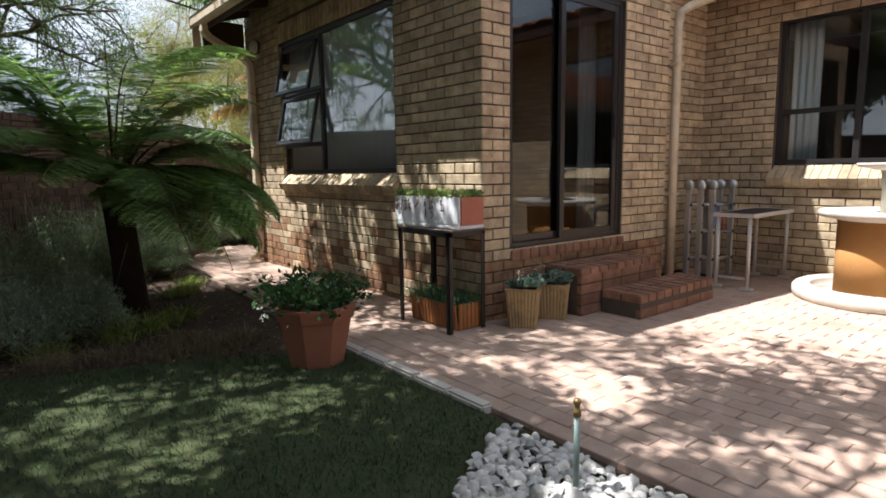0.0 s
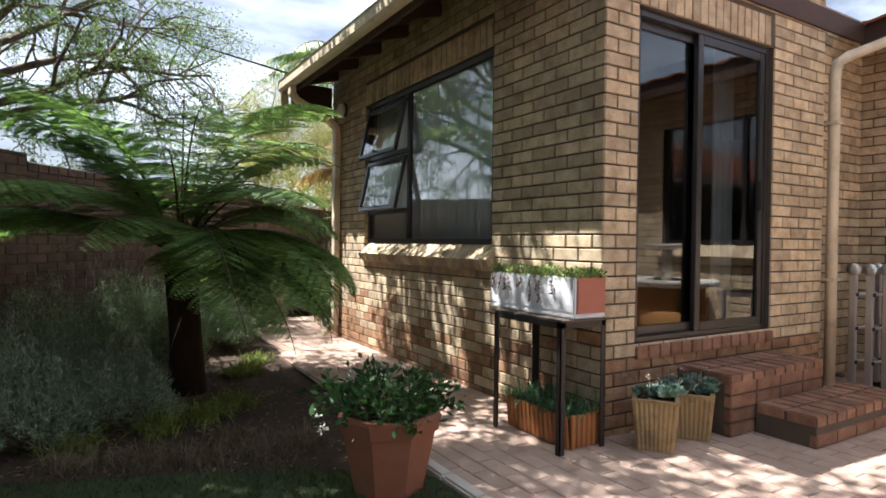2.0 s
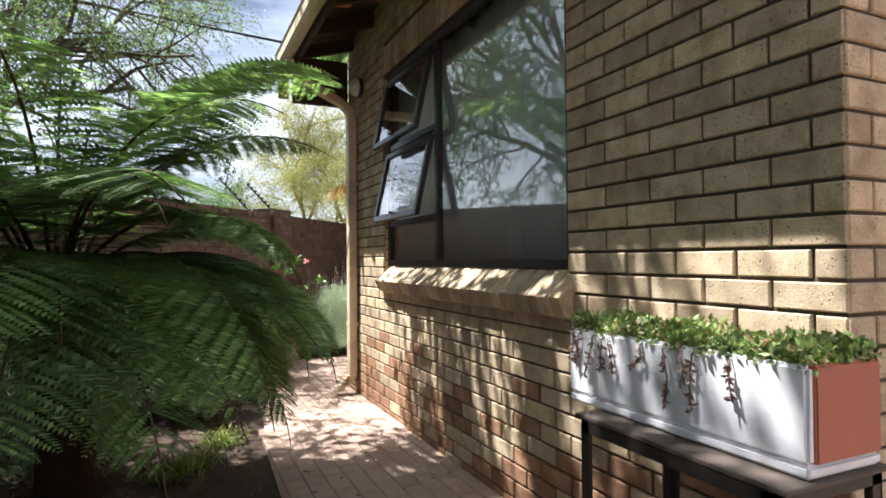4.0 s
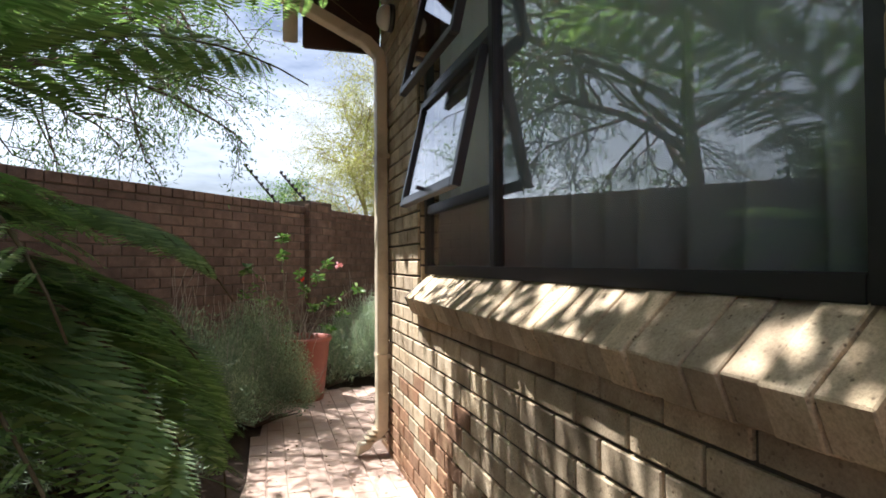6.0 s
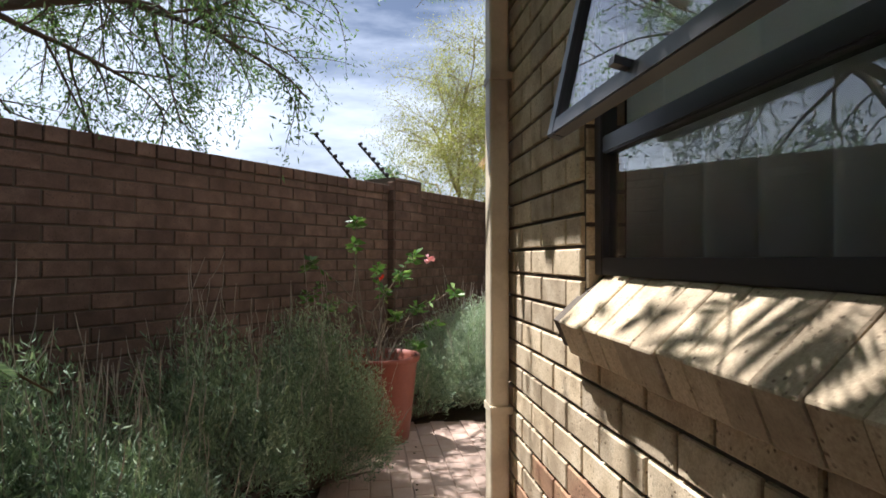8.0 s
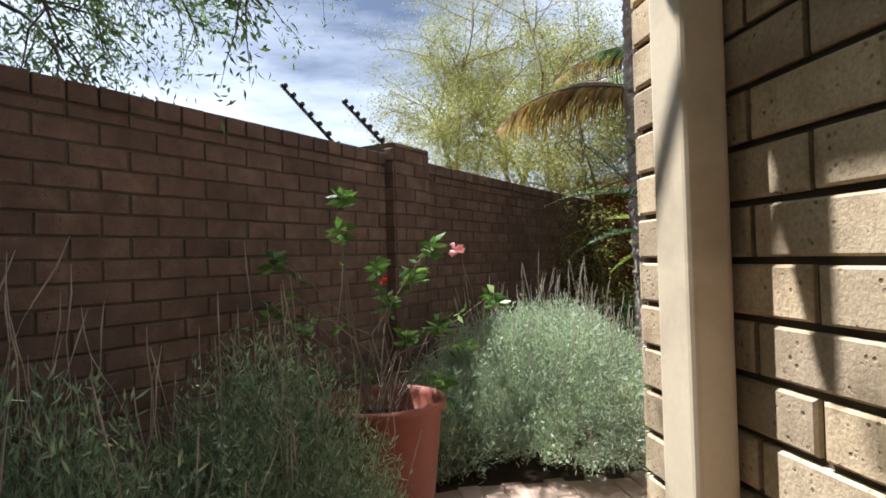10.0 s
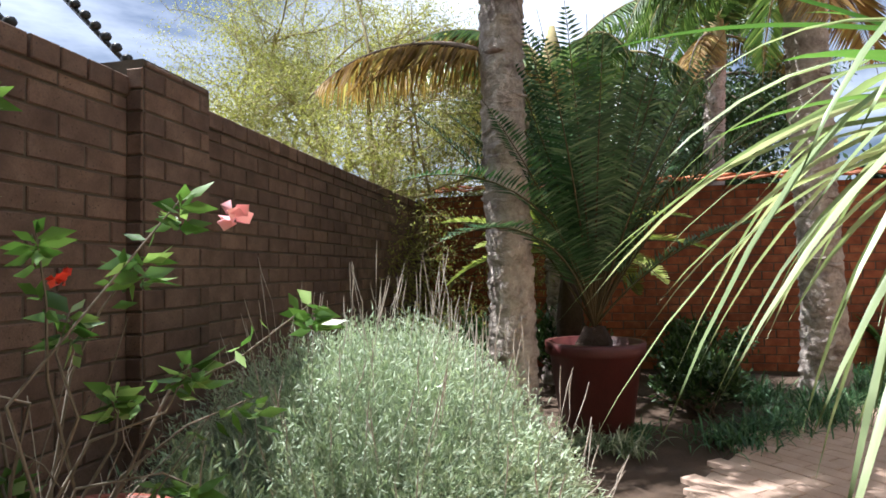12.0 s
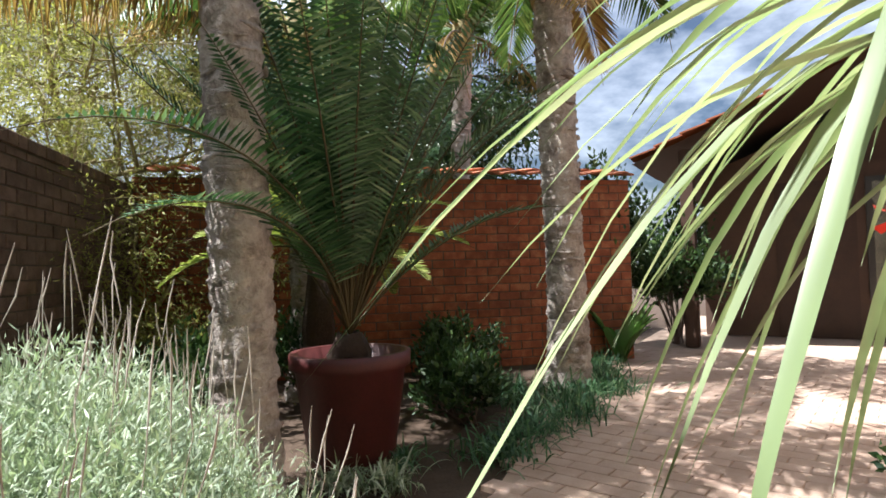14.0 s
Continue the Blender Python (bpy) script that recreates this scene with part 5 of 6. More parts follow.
FLAX = leafy("pale_strap_leaf", (0.18, 0.24, 0.12), (0.36, 0.42, 0.26), (0.55, 0.58, 0.42), 0.38, 0.3)
FLAX_DARK = leafy("green_strap_leaf", (0.05, 0.12, 0.03), (0.12, 0.24, 0.06), (0.2, 0.34, 0.1), 0.38, 0.35)
VARIEGATED = leafy("variegated_strap_leaf", (0.14, 0.2, 0.1), (0.42, 0.46, 0.34), (0.62, 0.62, 0.52), 0.5, 0.25)
TUFT = leafy("yellow_green_tuft", (0.13, 0.17, 0.04), (0.28, 0.33, 0.08), (0.42, 0.42, 0.14), 0.5, 0.35)
DRY_TUFT = leafy("dry_straw_tuft", (0.12, 0.09, 0.055), (0.22, 0.16, 0.1), (0.3, 0.24, 0.15), 0.7, 0.2)
GRASS = leafy("lawn_blade", (0.018, 0.05, 0.016), (0.035, 0.085, 0.025), (0.07, 0.14, 0.04), 0.5, 0.3)


def rachis_curve(base, az, el, length, droop, n=14, curl=0.0):
    """A frond's midrib: starts at az, el (radians) and bends down as it goes."""
    pts, p, e = [], np.array(base, float), el
    for i in range(n + 1):
        pts.append(p.copy())
        e = el - droop * ((i + 1) / n) ** 1.3
        a = az + curl * (i / n)
        p = p + np.array([math.cos(a) * math.cos(e), math.sin(a) * math.cos(e), math.sin(e)]) * (length / n)
    return np.array(pts)


def sample(pts, s):
    k = np.clip(s * (len(pts) - 1), 0, len(pts) - 1.001)
    i = k.astype(int)
    f = (k - i)[:, None]
    P = pts[i] * (1 - f) + pts[i + 1] * f
    T = pts[i + 1] - pts[i]
    T /= np.linalg.norm(T, axis=1, keepdims=True)
    return P, T


def pinnate(pts, per_side, leaf_l, vee=0.2, forward=0.35, start=0.08, sag=0.0, rng=None):
    """Bases, directions and side vectors of leaflets on both sides of a midrib."""
    s = np.linspace(start, 0.99, per_side)
    P, T = sample(pts, s)
    side = np.cross(T, np.array([0, 0, 1.0]))
    side /= np.maximum(np.linalg.norm(side, axis=1, keepdims=True), 1e-6)
    up = np.cross(side, T)
    shape = np.sin(np.clip(0.12 + 0.95 * s, 0, 1) * np.pi) ** 0.6 * leaf_l
    oP, oD, oS, oL = [], [], [], []
    for k in (-1, 1):
        d = side * k + T * forward + up * vee - np.array([0, 0, sag])
        if rng is not None:
            d = d + rng.normal(size=d.shape) * 0.06
        oP.append(P), oD.append(d), oS.append(T), oL.append(shape)
    return np.vstack(oP), np.vstack(oD), np.vstack(oS), np.concatenate(oL)


def tree_fern(place, trunk_h, lean, fronds, seed):
    """A tree fern: fibrous trunk, twice-feathered arching fronds, two young croziers."""
    rng = np.random.default_rng(seed)
    t = thing("tree_fern", place, "green tree fern with wide feathery arching fronds", "tree fern")
    top = np.array([lean[0], lean[1], trunk_h])
    pts = [(0, 0, -0.05), (lean[0] * 0.3, lean[1] * 0.3, trunk_h * 0.4), (lean[0] * 0.7, lean[1] * 0.7, trunk_h * 0.75), tuple(top)]
    V, F = tube_data(pts, [0.15, 0.12, 0.115, 0.14], 16)
    V = [v + Vector(rng.normal(size=3) * 0.008) for v in V]
    raw("trunk", V, F, FIBRE_TRUNK, t, smooth=True)
    for az, el, ln, dr in fronds:
        mid = rachis_curve(top + np.array([math.cos(az), math.sin(az), 0]) * 0.06, az, el, ln, dr, 18)
        fr = tube("frond", [tuple(p) for p in mid], [0.012 * (1 - 0.8 * i / 18) for i in range(19)], FERN_STEM, t, 5)
        P, Dv, S, L = pinnate(mid, 23, ln * 0.25, 0.12, 0.5, 0.16, 0.2, rng)
        qP, qD, qS, qL = [], [], [], []
        for p, d, l in zip(P, Dv, L):
            d = d / np.linalg.norm(d)
            sub = np.array([p + d * l * k - np.array([0, 0, 0.22 * l * k * k]) for k in np.linspace(0, 1, 6)])
            a, b, c, e = pinnate(sub, 19, l * 0.27, 0.05, 0.35, 0.04, 0.05)
            qP.append(a), qD.append(b), qS.append(c), qL.append(e)
        qL = np.concatenate(qL)
        flat_leaf_mesh("foliage", np.vstack(qP), np.vstack(qD), np.vstack(qS), qL, qL * 0.21 + 0.0015, FERN_GREEN, fr, fold=0.05)
    for dx, h in ((0.02, 1.25), (0.14, 0.8)):
        stem = [top + np.array([dx * k, 0.03 * k, h * k]) for k in np.linspace(0, 1, 8)]
        lines = [(stem, [0.011 * (1 - 0.6 * i / 8) for i in range(8)])]
        for k in np.linspace(0.35, 0.97, 6):
            b = top + np.array([dx * k, 0.03 * k, h * k])
            for sgn in (-1, 1):
                d = np.array([sgn * 0.8, -sgn * 0.5, 0.5])
                ln = 0.16 * (1.1 - k)+ 0.03
                e1, e2 = b + d * ln * 0.6, b + d * ln + np.array([0, 0, -0.01])
                lines.append(([b, e1, e2, e2 + np.array([sgn * 0.012, 0, -0.018]), e2 + np.array([-sgn * 0.004, 0, -0.022])], 0.004))
        tubes("crozier", lines, FERN_STEM, t, 5)
    return t


rng = np.random.default_rng(40)
ferns = []
for i in range(16):
    az = i * 2 * math.pi / 16 + rng.uniform(-0.12, 0.12)
    reach = 1.9 if math.cos(az) < 0.25 else 1.9 - 0.85 * (math.cos(az) - 0.25) / 0.75
    if math.sin(az) > 0.6:
        reach = min(reach, 1.4)
    low = math.cos(az) > 0.2
    ferns.append((az, rng.uniform(0.15, 0.45) if low else rng.uniform(0.35, 0.95), reach * rng.uniform(0.9, 1.05), rng.uniform(1.0, 1.35)))
ferns += [(0.54, 1.4, 2.75, 1.75), (2.6, 1.35, 2.2, 1.5), (-2.6, 1.3, 2.0, 1.5), (3.1, 1.2, 2.2, 1.6), (0.1, 1.3, 1.8, 1.75), (-0.8, 1.35, 1.7, 1.8), (-1.6, 1.3, 1.8, 1.6), (-0.5, 0.55, 1.65, 1.9), (-0.95, 0.55, 1.75, 1.9), (-0.1, 0.5, 1.5, 2.0), (0.3, 0.5, 1.5, 2.0), (0.0, 0.2, 1.35, 1.6), (-0.6, 0.2, 1.5, 1.6), (-1.4, 0.6, 1.6, 1.9), (-0.7, 0.9, 1.5, 1.9), (-1.2, 1.0, 1.6, 1.8), (0.1, 0.9, 1.35, 1.9), (-1.25, 0.7, 1.9, 1.2), (-1.05, 0.2, 1.6, 1.1), (-0.75, 0.45, 1.5, 1.3), (-1.5, 0.2, 1.8, 1.0), (-0.25, 0.6, 1.25, 1.5), (2.5, 1.1, 1.7, 1.1), (-1.75, 0.85, 1.9, 1.2), (-2.4, 0.7, 1.9, 1.2)]
tree_fern((-2.0, 2.45, 0), 1.08, (-0.06, -0.03), ferns, 41)


def grow(rng, p, d, l, r, level, top, lines, tips, kids, gravity, wobble, first=0.35, limb=None):
    """Branches of a tree: each a bent tapered line, with children along its outer part."""
    pts, q, dd = [p], p.copy(), d / np.linalg.norm(d)
    for i in range(4):
        dd = dd + rng.normal(size=3) * wobble + np.array([0, 0, gravity[min(level, len(gravity) - 1)]])
        dd /= np.linalg.norm(dd)
        q = q + dd * l / 4
        pts.append(q.copy())
    lines.append((pts, [r * (1 - 0.13 * i) for i in range(5)] if level < top else [r, r * 0.8, r * 0.6, r * 0.4, r * 0.2]))
    if level == top:
        tips.append(np.array(pts))
        return
    n = kids[level]
    for i in range(n):
        lo = first if level == 0 else 0.35
        s = lo + (1 - lo) * (i + rng.uniform(0, 1)) / n
        k = min(3, int(s * 4))
        b = pts[k] + (pts[k + 1] - pts[k]) * (s * 4 - k) if s < 1 else pts[4]
        side = np.cross(dd, rng.normal(size=3))
        side /= np.linalg.norm(side)
        nd = dd * rng.uniform(0.35, 0.8) + side * rng.uniform(0.5, 1.0)
        grow(rng, b, nd, (limb if limb and level == 0 else l) * rng.uniform(0.5, 0.78) * (1.35 if limb and level == 0 else 1.0), r * 0.46, level + 1, top, lines, tips, kids, gravity, wobble)


def feather_tree(name, place, d, trunk_l, trunk_r, kids, gravity, leaves, leaf_l, leaf_w, mat, bark, label, seed, wobble=0.13, spread=0.1, stems=1, first=0.35, limb=None):
    rng = np.random.default_rng(seed)
    t = thing(name, place, label, "tree")
    lines, tips = [], []
    for s in range(stems):
        dd = np.array(d, float) + (rng.normal(size=3) * np.array([0.35, 0.35, 0]) if stems > 1 else 0)
        grow(rng, np.array([0, 0, -0.1]) + (rng.normal(size=3) * np.array([0.12, 0.12, 0]) if stems > 1 else 0), dd, trunk_l, trunk_r, 0, len(kids), lines, tips, kids, gravity, wobble, first, limb)
    tubes("trunk", lines, bark, t, 6)
    idx = rng.integers(0, len(tips), leaves)
    s = rng.uniform(0.0, 1.05, leaves)
    A = np.array(tips)
    k = np.clip((s * 4).astype(int), 0, 3)
    a, b = A[idx, k], A[idx, k + 1]
    P = a + (b - a) * (s * 4 - k)[:, None] + rng.normal(size=(leaves, 3)) * spread * np.array([1, 1, 0.7])
    Dv = rng.normal(size=(leaves, 3)) + (b - a) / np.linalg.norm(b - a, axis=1, keepdims=True) * 0.8 - np.array([0, 0, 0.3])
    leaf_mesh("crown", P, Dv, leaf_l * rng.uniform(0.5, 1.3, leaves), leaf_w * rng.uniform(0.6, 1.3, leaves), mat, t, seed=seed)
    return t


feather_tree("acacia_tree", (-4.2, 6.6, 0), (0.1, -0.06, 1), 4.3, 0.12, (9, 5, 5, 5), (0.02, 0.0, -0.06, -0.12), 66000, 0.05, 0.015, ACACIA, BARK,
             "feathery green acacia tree with drooping twigs behind the garden wall", 51, 0.13, 0.06, first=0.52, limb=2.3)
feather_tree("acacia_tree", (-5.3, 0.6, 0), (0.1, -0.03, 1), 4.6, 0.15, (9, 5, 5, 5), (0.02, 0.0, -0.02, -0.04), 115000, 0.14, 0.055, ACACIA, BARK,
             "broad feathery acacia tree spreading its shade over the lawn", 52, 0.12, 0.12, first=0.78, limb=3.3)
# tree out of view, its crown added to dapple the path
leaning = feather_tree("acacia_tree", (-5.0, 4.6, 0), (0.12, -0.06, 1), 4.9, 0.15, (9, 5, 5, 5), (0.02, 0.0, -0.02, -0.04), 4500, 0.15, 0.06, ACACIA, BARK,
             "tall feathery acacia tree, unseen, leaning over the garden wall to dapple the path", 59, 0.12, 0.1, first=0.8, limb=2.4)


def shade_bough(tree, root, tip, leaves, seed):
    """An unseen leafy limb of a tree, from its trunk out to a spreading, shade-casting tip."""
    rng = np.random.default_rng(seed)
    a, b = np.array(root, float), np.array(tip, float)
    main = [a + (b - a) * k + np.array([0, 0, 0.35 * math.sin(k * math.pi)]) for k in np.linspace(0, 1, 7)]
    lines, ends = [(main, [0.05 * (1 - 0.75 * i / 6) for i in range(7)])], []
    for i in range(26):
        q = main[4] + (main[6] - main[4]) * rng.uniform(0, 1)
        e = q + rng.normal(size=3) * np.array([0.28, 0.26, 0.2])
        lines.append(([q, (q + e) / 2 + rng.normal(size=3) * 0.04, e], [0.012, 0.008, 0.003]))
        ends.append((q, e))
    tubes("shade_bough", lines, BARK, tree, 5)
    idx = rng.integers(0, len(ends), leaves)
    A, B = np.array([q for q, _ in ends])[idx], np.array([e for _, e in ends])[idx]
    P = A + (B - A) * rng.uniform(0.1, 1.1, leaves)[:, None] + rng.normal(size=(leaves, 3)) * 0.07
    leaf_mesh("bough_leaves", P, rng.normal(size=(leaves, 3)) - np.array([0, 0, 0.4]), 0.14 * rng.uniform(0.6, 1.3, leaves), 0.055 * rng.uniform(0.6, 1.3, leaves), ACACIA, tree, seed=seed)


# limb out of view, added so its shade falls on the sill
shade_bough(leaning, (0.55, -0.28, 4.3), (4.07, -2.36, 5.1), 1000, 71)
# two trees out of view, added to block skylight from the west
feather_tree("evergreen_tree", (-9.0, 5.5, 0), (0.05, 0, 1), 3.0, 0.2, (6, 5, 5, 4), (0.05, 0.0, -0.05, -0.1), 40000, 0.2, 0.07, DARK_CROWN, BARK,
             "dark leafy tree added out of view beyond the lawn wall to block skylight", 57, 0.14, 0.25)
feather_tree("evergreen_tree", (-9.8, -2.5, 0), (0.05, 0, 1), 3.2, 0.2, (6, 5, 5, 4), (0.05, 0.0, -0.05, -0.1), 40000, 0.2, 0.07, DARK_CROWN, BARK,
             "dark leafy tree added out of view beyond the lawn wall to block skylight", 58, 0.14, 0.25)
feather_tree("thorn_tree", (1.9, 13.6, 0), (0.0, 0.0, 1), 3.1, 0.085, (5, 5, 5, 5), (0.05, 0.02, 0.0, -0.03), 190000, 0.05, 0.013, THORN_YELLOW, YELLOW_BARK,
             "yellow-green thorn tree with many slender stems behind the wall", 53, 0.12, 0.11, stems=4, first=0.4)
feather_tree("evergreen_tree", (6.1, 12.0, 0), (0, 0, 1), 3.0, 0.16, (6, 5, 5, 4), (0.05, 0.0, -0.05, -0.12), 70000, 0.14, 0.035, DARK_CROWN, BARK,
             "dark evergreen tree with hanging foliage behind the palms", 54, 0.14, 0.18)
feather_tree("acacia_tree", (-0.9, 15.5, 0), (0.1, 0.0, 1), 2.0, 0.13, (5, 5, 4, 4), (0.03, 0.0, -0.03, -0.05), 26000, 0.1, 0.03, ACACIA, BARK,
             "low green tree far behind the garden wall", 55, 0.14, 0.16)
feather_tree("evergreen_tree", (9.5, 12.5, 0), (0, 0, 1), 3.2, 0.18, (5, 5, 5, 3), (0.05, 0.0, -0.05, -0.1), 30000, 0.16, 0.05, DARK_CROWN, BARK,
             "dark leafy tree behind the brown house", 56, 0.14, 0.2)


def palm_trunk(t, h, r0, r1, lean, seed, rings=0.075):
    rng = np.random.default_rng(seed)
    pts, rad = [], []
    n = int(h / rings) * 3
    for i in range(n + 1):
        z = h * i / n
        k = i / n
        pts.append((lean[0] * k * k + 0.015 * math.sin(z * 2.1), lean[1] * k * k, z - 0.05))
        r = r0 + (r1 - r0) * k + 0.06 * math.exp(-z * 3)
        rad.append(r * (1 + (0.03 if i % 3 == 0 else -0.012) + rng.normal() * 0.012))
    V, F = tube_data(pts, rad, 20)
    V = [v + Vector(rng.normal(size=3) * 0.008) for v in V]
    raw("trunk", V, F, PALM_BARK, t, smooth=True)
    # scars of shed leaf bases, thicker near the top
    k = 0
    for z in np.arange(0.3 * h, h, 0.055):
        a = rng.uniform(0, 6.28)
        c = np.array([lean[0] * (z / h) ** 2, lean[1] * (z / h) ** 2, z])
        rr = r0 + (r1 - r0) * z / h
        P = [c + np.array([math.cos(a + q) * (rr + 0.004), math.sin(a + q) * (rr + 0.004), 0.03 * abs(q)]) for q in np.linspace(-0.6, 0.6, 6)]
        tube("leaf_scar", [tuple(p) for p in P], list(np.array([0.004, 0.012, 0.017, 0.015, 0.013, 0.004]) * rng.uniform(0.5, 1.4)), LEAF_SCAR if rng.uniform() < 0.3 else PALM_BARK, t, 5)
    return np.array([lean[0], lean[1], h])


def palm(place, h, r0, r1, lean, live, dead, seed, label, leaf=0.42):
    rng = np.random.default_rng(seed)
    t = thing("palm_tree", place, label, "palm tree")
    top = palm_trunk(t, h, r0, r1, lean, seed)
    V, F = tube_data([top - np.array([0, 0, 0.3]), top, top + np.array([0, 0, 0.5]), top + np.array([0, 0, 0.75])], [r1 * 1.05, r1 * 1.25, r1 * 0.9, 0.03], 14)
    raw("crownshaft", V, F, YELLOW_BARK, t, smooth=True)
    for i in range(live + dead):
        az = i * 2.4 + rng.uniform(-0.3, 0.3)
        if i < live:
            el, ln, dr, mat = rng.uniform(0.3, 1.25), rng.uniform(1.7, 2.3), rng.uniform(1.3, 2.0), PALM_GREEN
        else:
            el, ln, dr, mat = rng.uniform(-0.3, 0.3), rng.uniform(1.5, 1.9), rng.uniform(1.0, 1.4), DEAD_FROND
        mid = rachis_curve(top + np.array([0, 0, 0.2]), az, el, ln, dr, 14)
        fr = tube("frond", [tuple(p) for p in mid], [0.02 * (1 - 0.85 * k / 14) for k in range(15)], YELLOW_BARK if i < live else DRY_STEM, t, 5)
        P, Dv, S, L = pinnate(mid, 56, leaf, 0.0, 0.45, 0.14, 0.55, rng)
        flat_leaf_mesh("foliage", P, Dv, S, L, 0.024, mat, fr, droop=0.3, fold=0.1)
    return t


palm((1.74, 7.8, 0), 4.1, 0.14, 0.135, (0.0, 0.06), 24, 0, 61, "tall ringed palm with a scarred grey trunk and arching fronds")
palm((4.85, 7.7, 0), 3.6, 0.165, 0.16, (-0.12, 0.0), 20, 2, 62, "smooth grey palm with hanging fronds by the red wall")
palm((6.8, 10.27, 0), 4.2, 0.14, 0.13, (0.15, 0.0), 12, 2, 63, "palm with a skirt of hanging fronds behind the wall")
# a browned frond hanging from the tall palm towards the wall
deadf = thing("dead_frond", (1.68, 7.92, 2.5), "golden-brown dead palm frond hanging from the palm", "palm frond")
for az, el, ln, dr in ((2.35, 0.5, 1.2, 1.5), (2.7, 0.3, 1.3, 1.2)):
    mid = rachis_curve((0, 0, 0), az, el, ln, dr, 14)
    fr = tube("midrib", [tuple(p) for p in mid], [0.018 * (1 - 0.85 * k / 14) for k in range(15)], DRY_STEM, deadf, 5)
    P, Dv, S, L = pinnate(mid, 42, 0.42, 0.0, 0.35, 0.05, 0.6, np.random.default_rng(3))
    flat_leaf_mesh("foliage", P, Dv, S, L, 0.022, DEAD_FROND, fr, droop=0.3)


palm((3.37, 9.4, 0), 2.8, 0.12, 0.1, (0, 0.0), 10, 0, 64, "young palm with dark arching fronds behind the cycad", 0.36)
deadg = thing("dead_frond", (3.37, 9.4, 2.95), "browning arched frond hanging from the young palm", "palm frond")
for az, el, ln, dr in ((2.5, 0.95, 2.2, 1.75), (2.2, 0.8, 1.9, 1.7), (2.8, 0.6, 1.9, 1.5)):
    mid = rachis_curve((0, 0, 0), az, el, ln, dr, 14)
    fr = tube("midrib", [tuple(p) for p in mid], [0.018 * (1 - 0.85 * k / 14) for k in range(15)], DRY_STEM, deadg, 5)
    P, Dv, S, L = pinnate(mid, 60, 0.4, 0.0, 0.35, 0.05, 0.9, np.random.default_rng(5))
    flat_leaf_mesh("foliage", P, Dv, S, L, 0.022, DEAD_FROND, fr, droop=0.3)


def cycad(place, stem_h, count, ln, seed, mat, label, pot=None, name="cycad", el_range=(0.45, 1.45), leaf=0.2, width=0.012, lowest=0.2, droop=(0.55, 1.15), extra=(), size=1.0):
    rng = np.random.default_rng(seed)
    t = thing(name, place, label, "cycad")
    z0 = 0.0
    if pot:
        lathe("pot", [(r * size, z * size) for r, z in ((0.15, 0), (0.155, 0.01), (0.2, 0.34), (0.22, 0.35), (0.22, 0.4), (0.19, 0.4), (0.185, 0.34), (0.001, 0.34))], pot, t, 32)
        z0 = 0.33 * size
    V, F = tube_data([(0, 0, z0 - 0.02), (0, 0, z0 + stem_h * 0.5), (0, 0, z0 + stem_h)], [0.1, 0.12, 0.07], 14)
    V = [v + Vector(rng.normal(size=3) * 0.01) for v in V]
    raw("stem", V, F, FIBRE_TRUNK, t, smooth=True)
    fronds = []
    for i in range(count):
        az = i * 2.4 + rng.uniform(-0.2, 0.2)
        el = el_range[0] + (el_range[1] - el_range[0]) * (i / count) + rng.uniform(-0.08, 0.08)
        fronds.append((az, el, ln * rng.uniform(0.8, 1.1), rng.uniform(*droop)))
    for az, el, l, dr, *curl in fronds + list(extra):
        mid = rachis_curve((0, 0, z0 + stem_h), az, el, l, dr, 14, *curl)
        fr = tube("frond", [tuple(p) for p in mid], [0.009 * (1 - 0.8 * k / 14) for k in range(15)], FERN_STEM, t, 5)
        P, Dv, S, L = pinnate(mid, 64, leaf, 0.28, 0.35, lowest, 0.0, rng)
        flat_leaf_mesh("foliage", P, Dv, S, L, width, mat, fr, droop=0.06)
    return t


cycad((2.4, 7.78, 0), 0.2, 38, 2.15, 71, CYCAD, "dark green cycad with stiff feathery fronds in a dark red pot", MAROON, el_range=(1.12, 1.5), leaf=0.22, width=0.018, droop=(0.2, 0.5), extra=((-2.7, 1.2, 2.1, 1.6, -0.6), (-2.62, 1.0, 1.8, 1.5, -0.5), (-0.9, 1.15, 2.0, 0.7), (-0.6, 1.1, 2.0, 0.6), (2.4, 1.25, 2.0, 0.6), (-0.6, 0.9, 1.6, 0.9)), size=1.5)
cycad((3.14, 8.93, 0), 1.2, 14, 1.3, 72, GOLD_FERN, "pale yellow-green tree fern beyond the palm", None, "golden_fern", (0.1, 0.9), 0.22, 0.03)


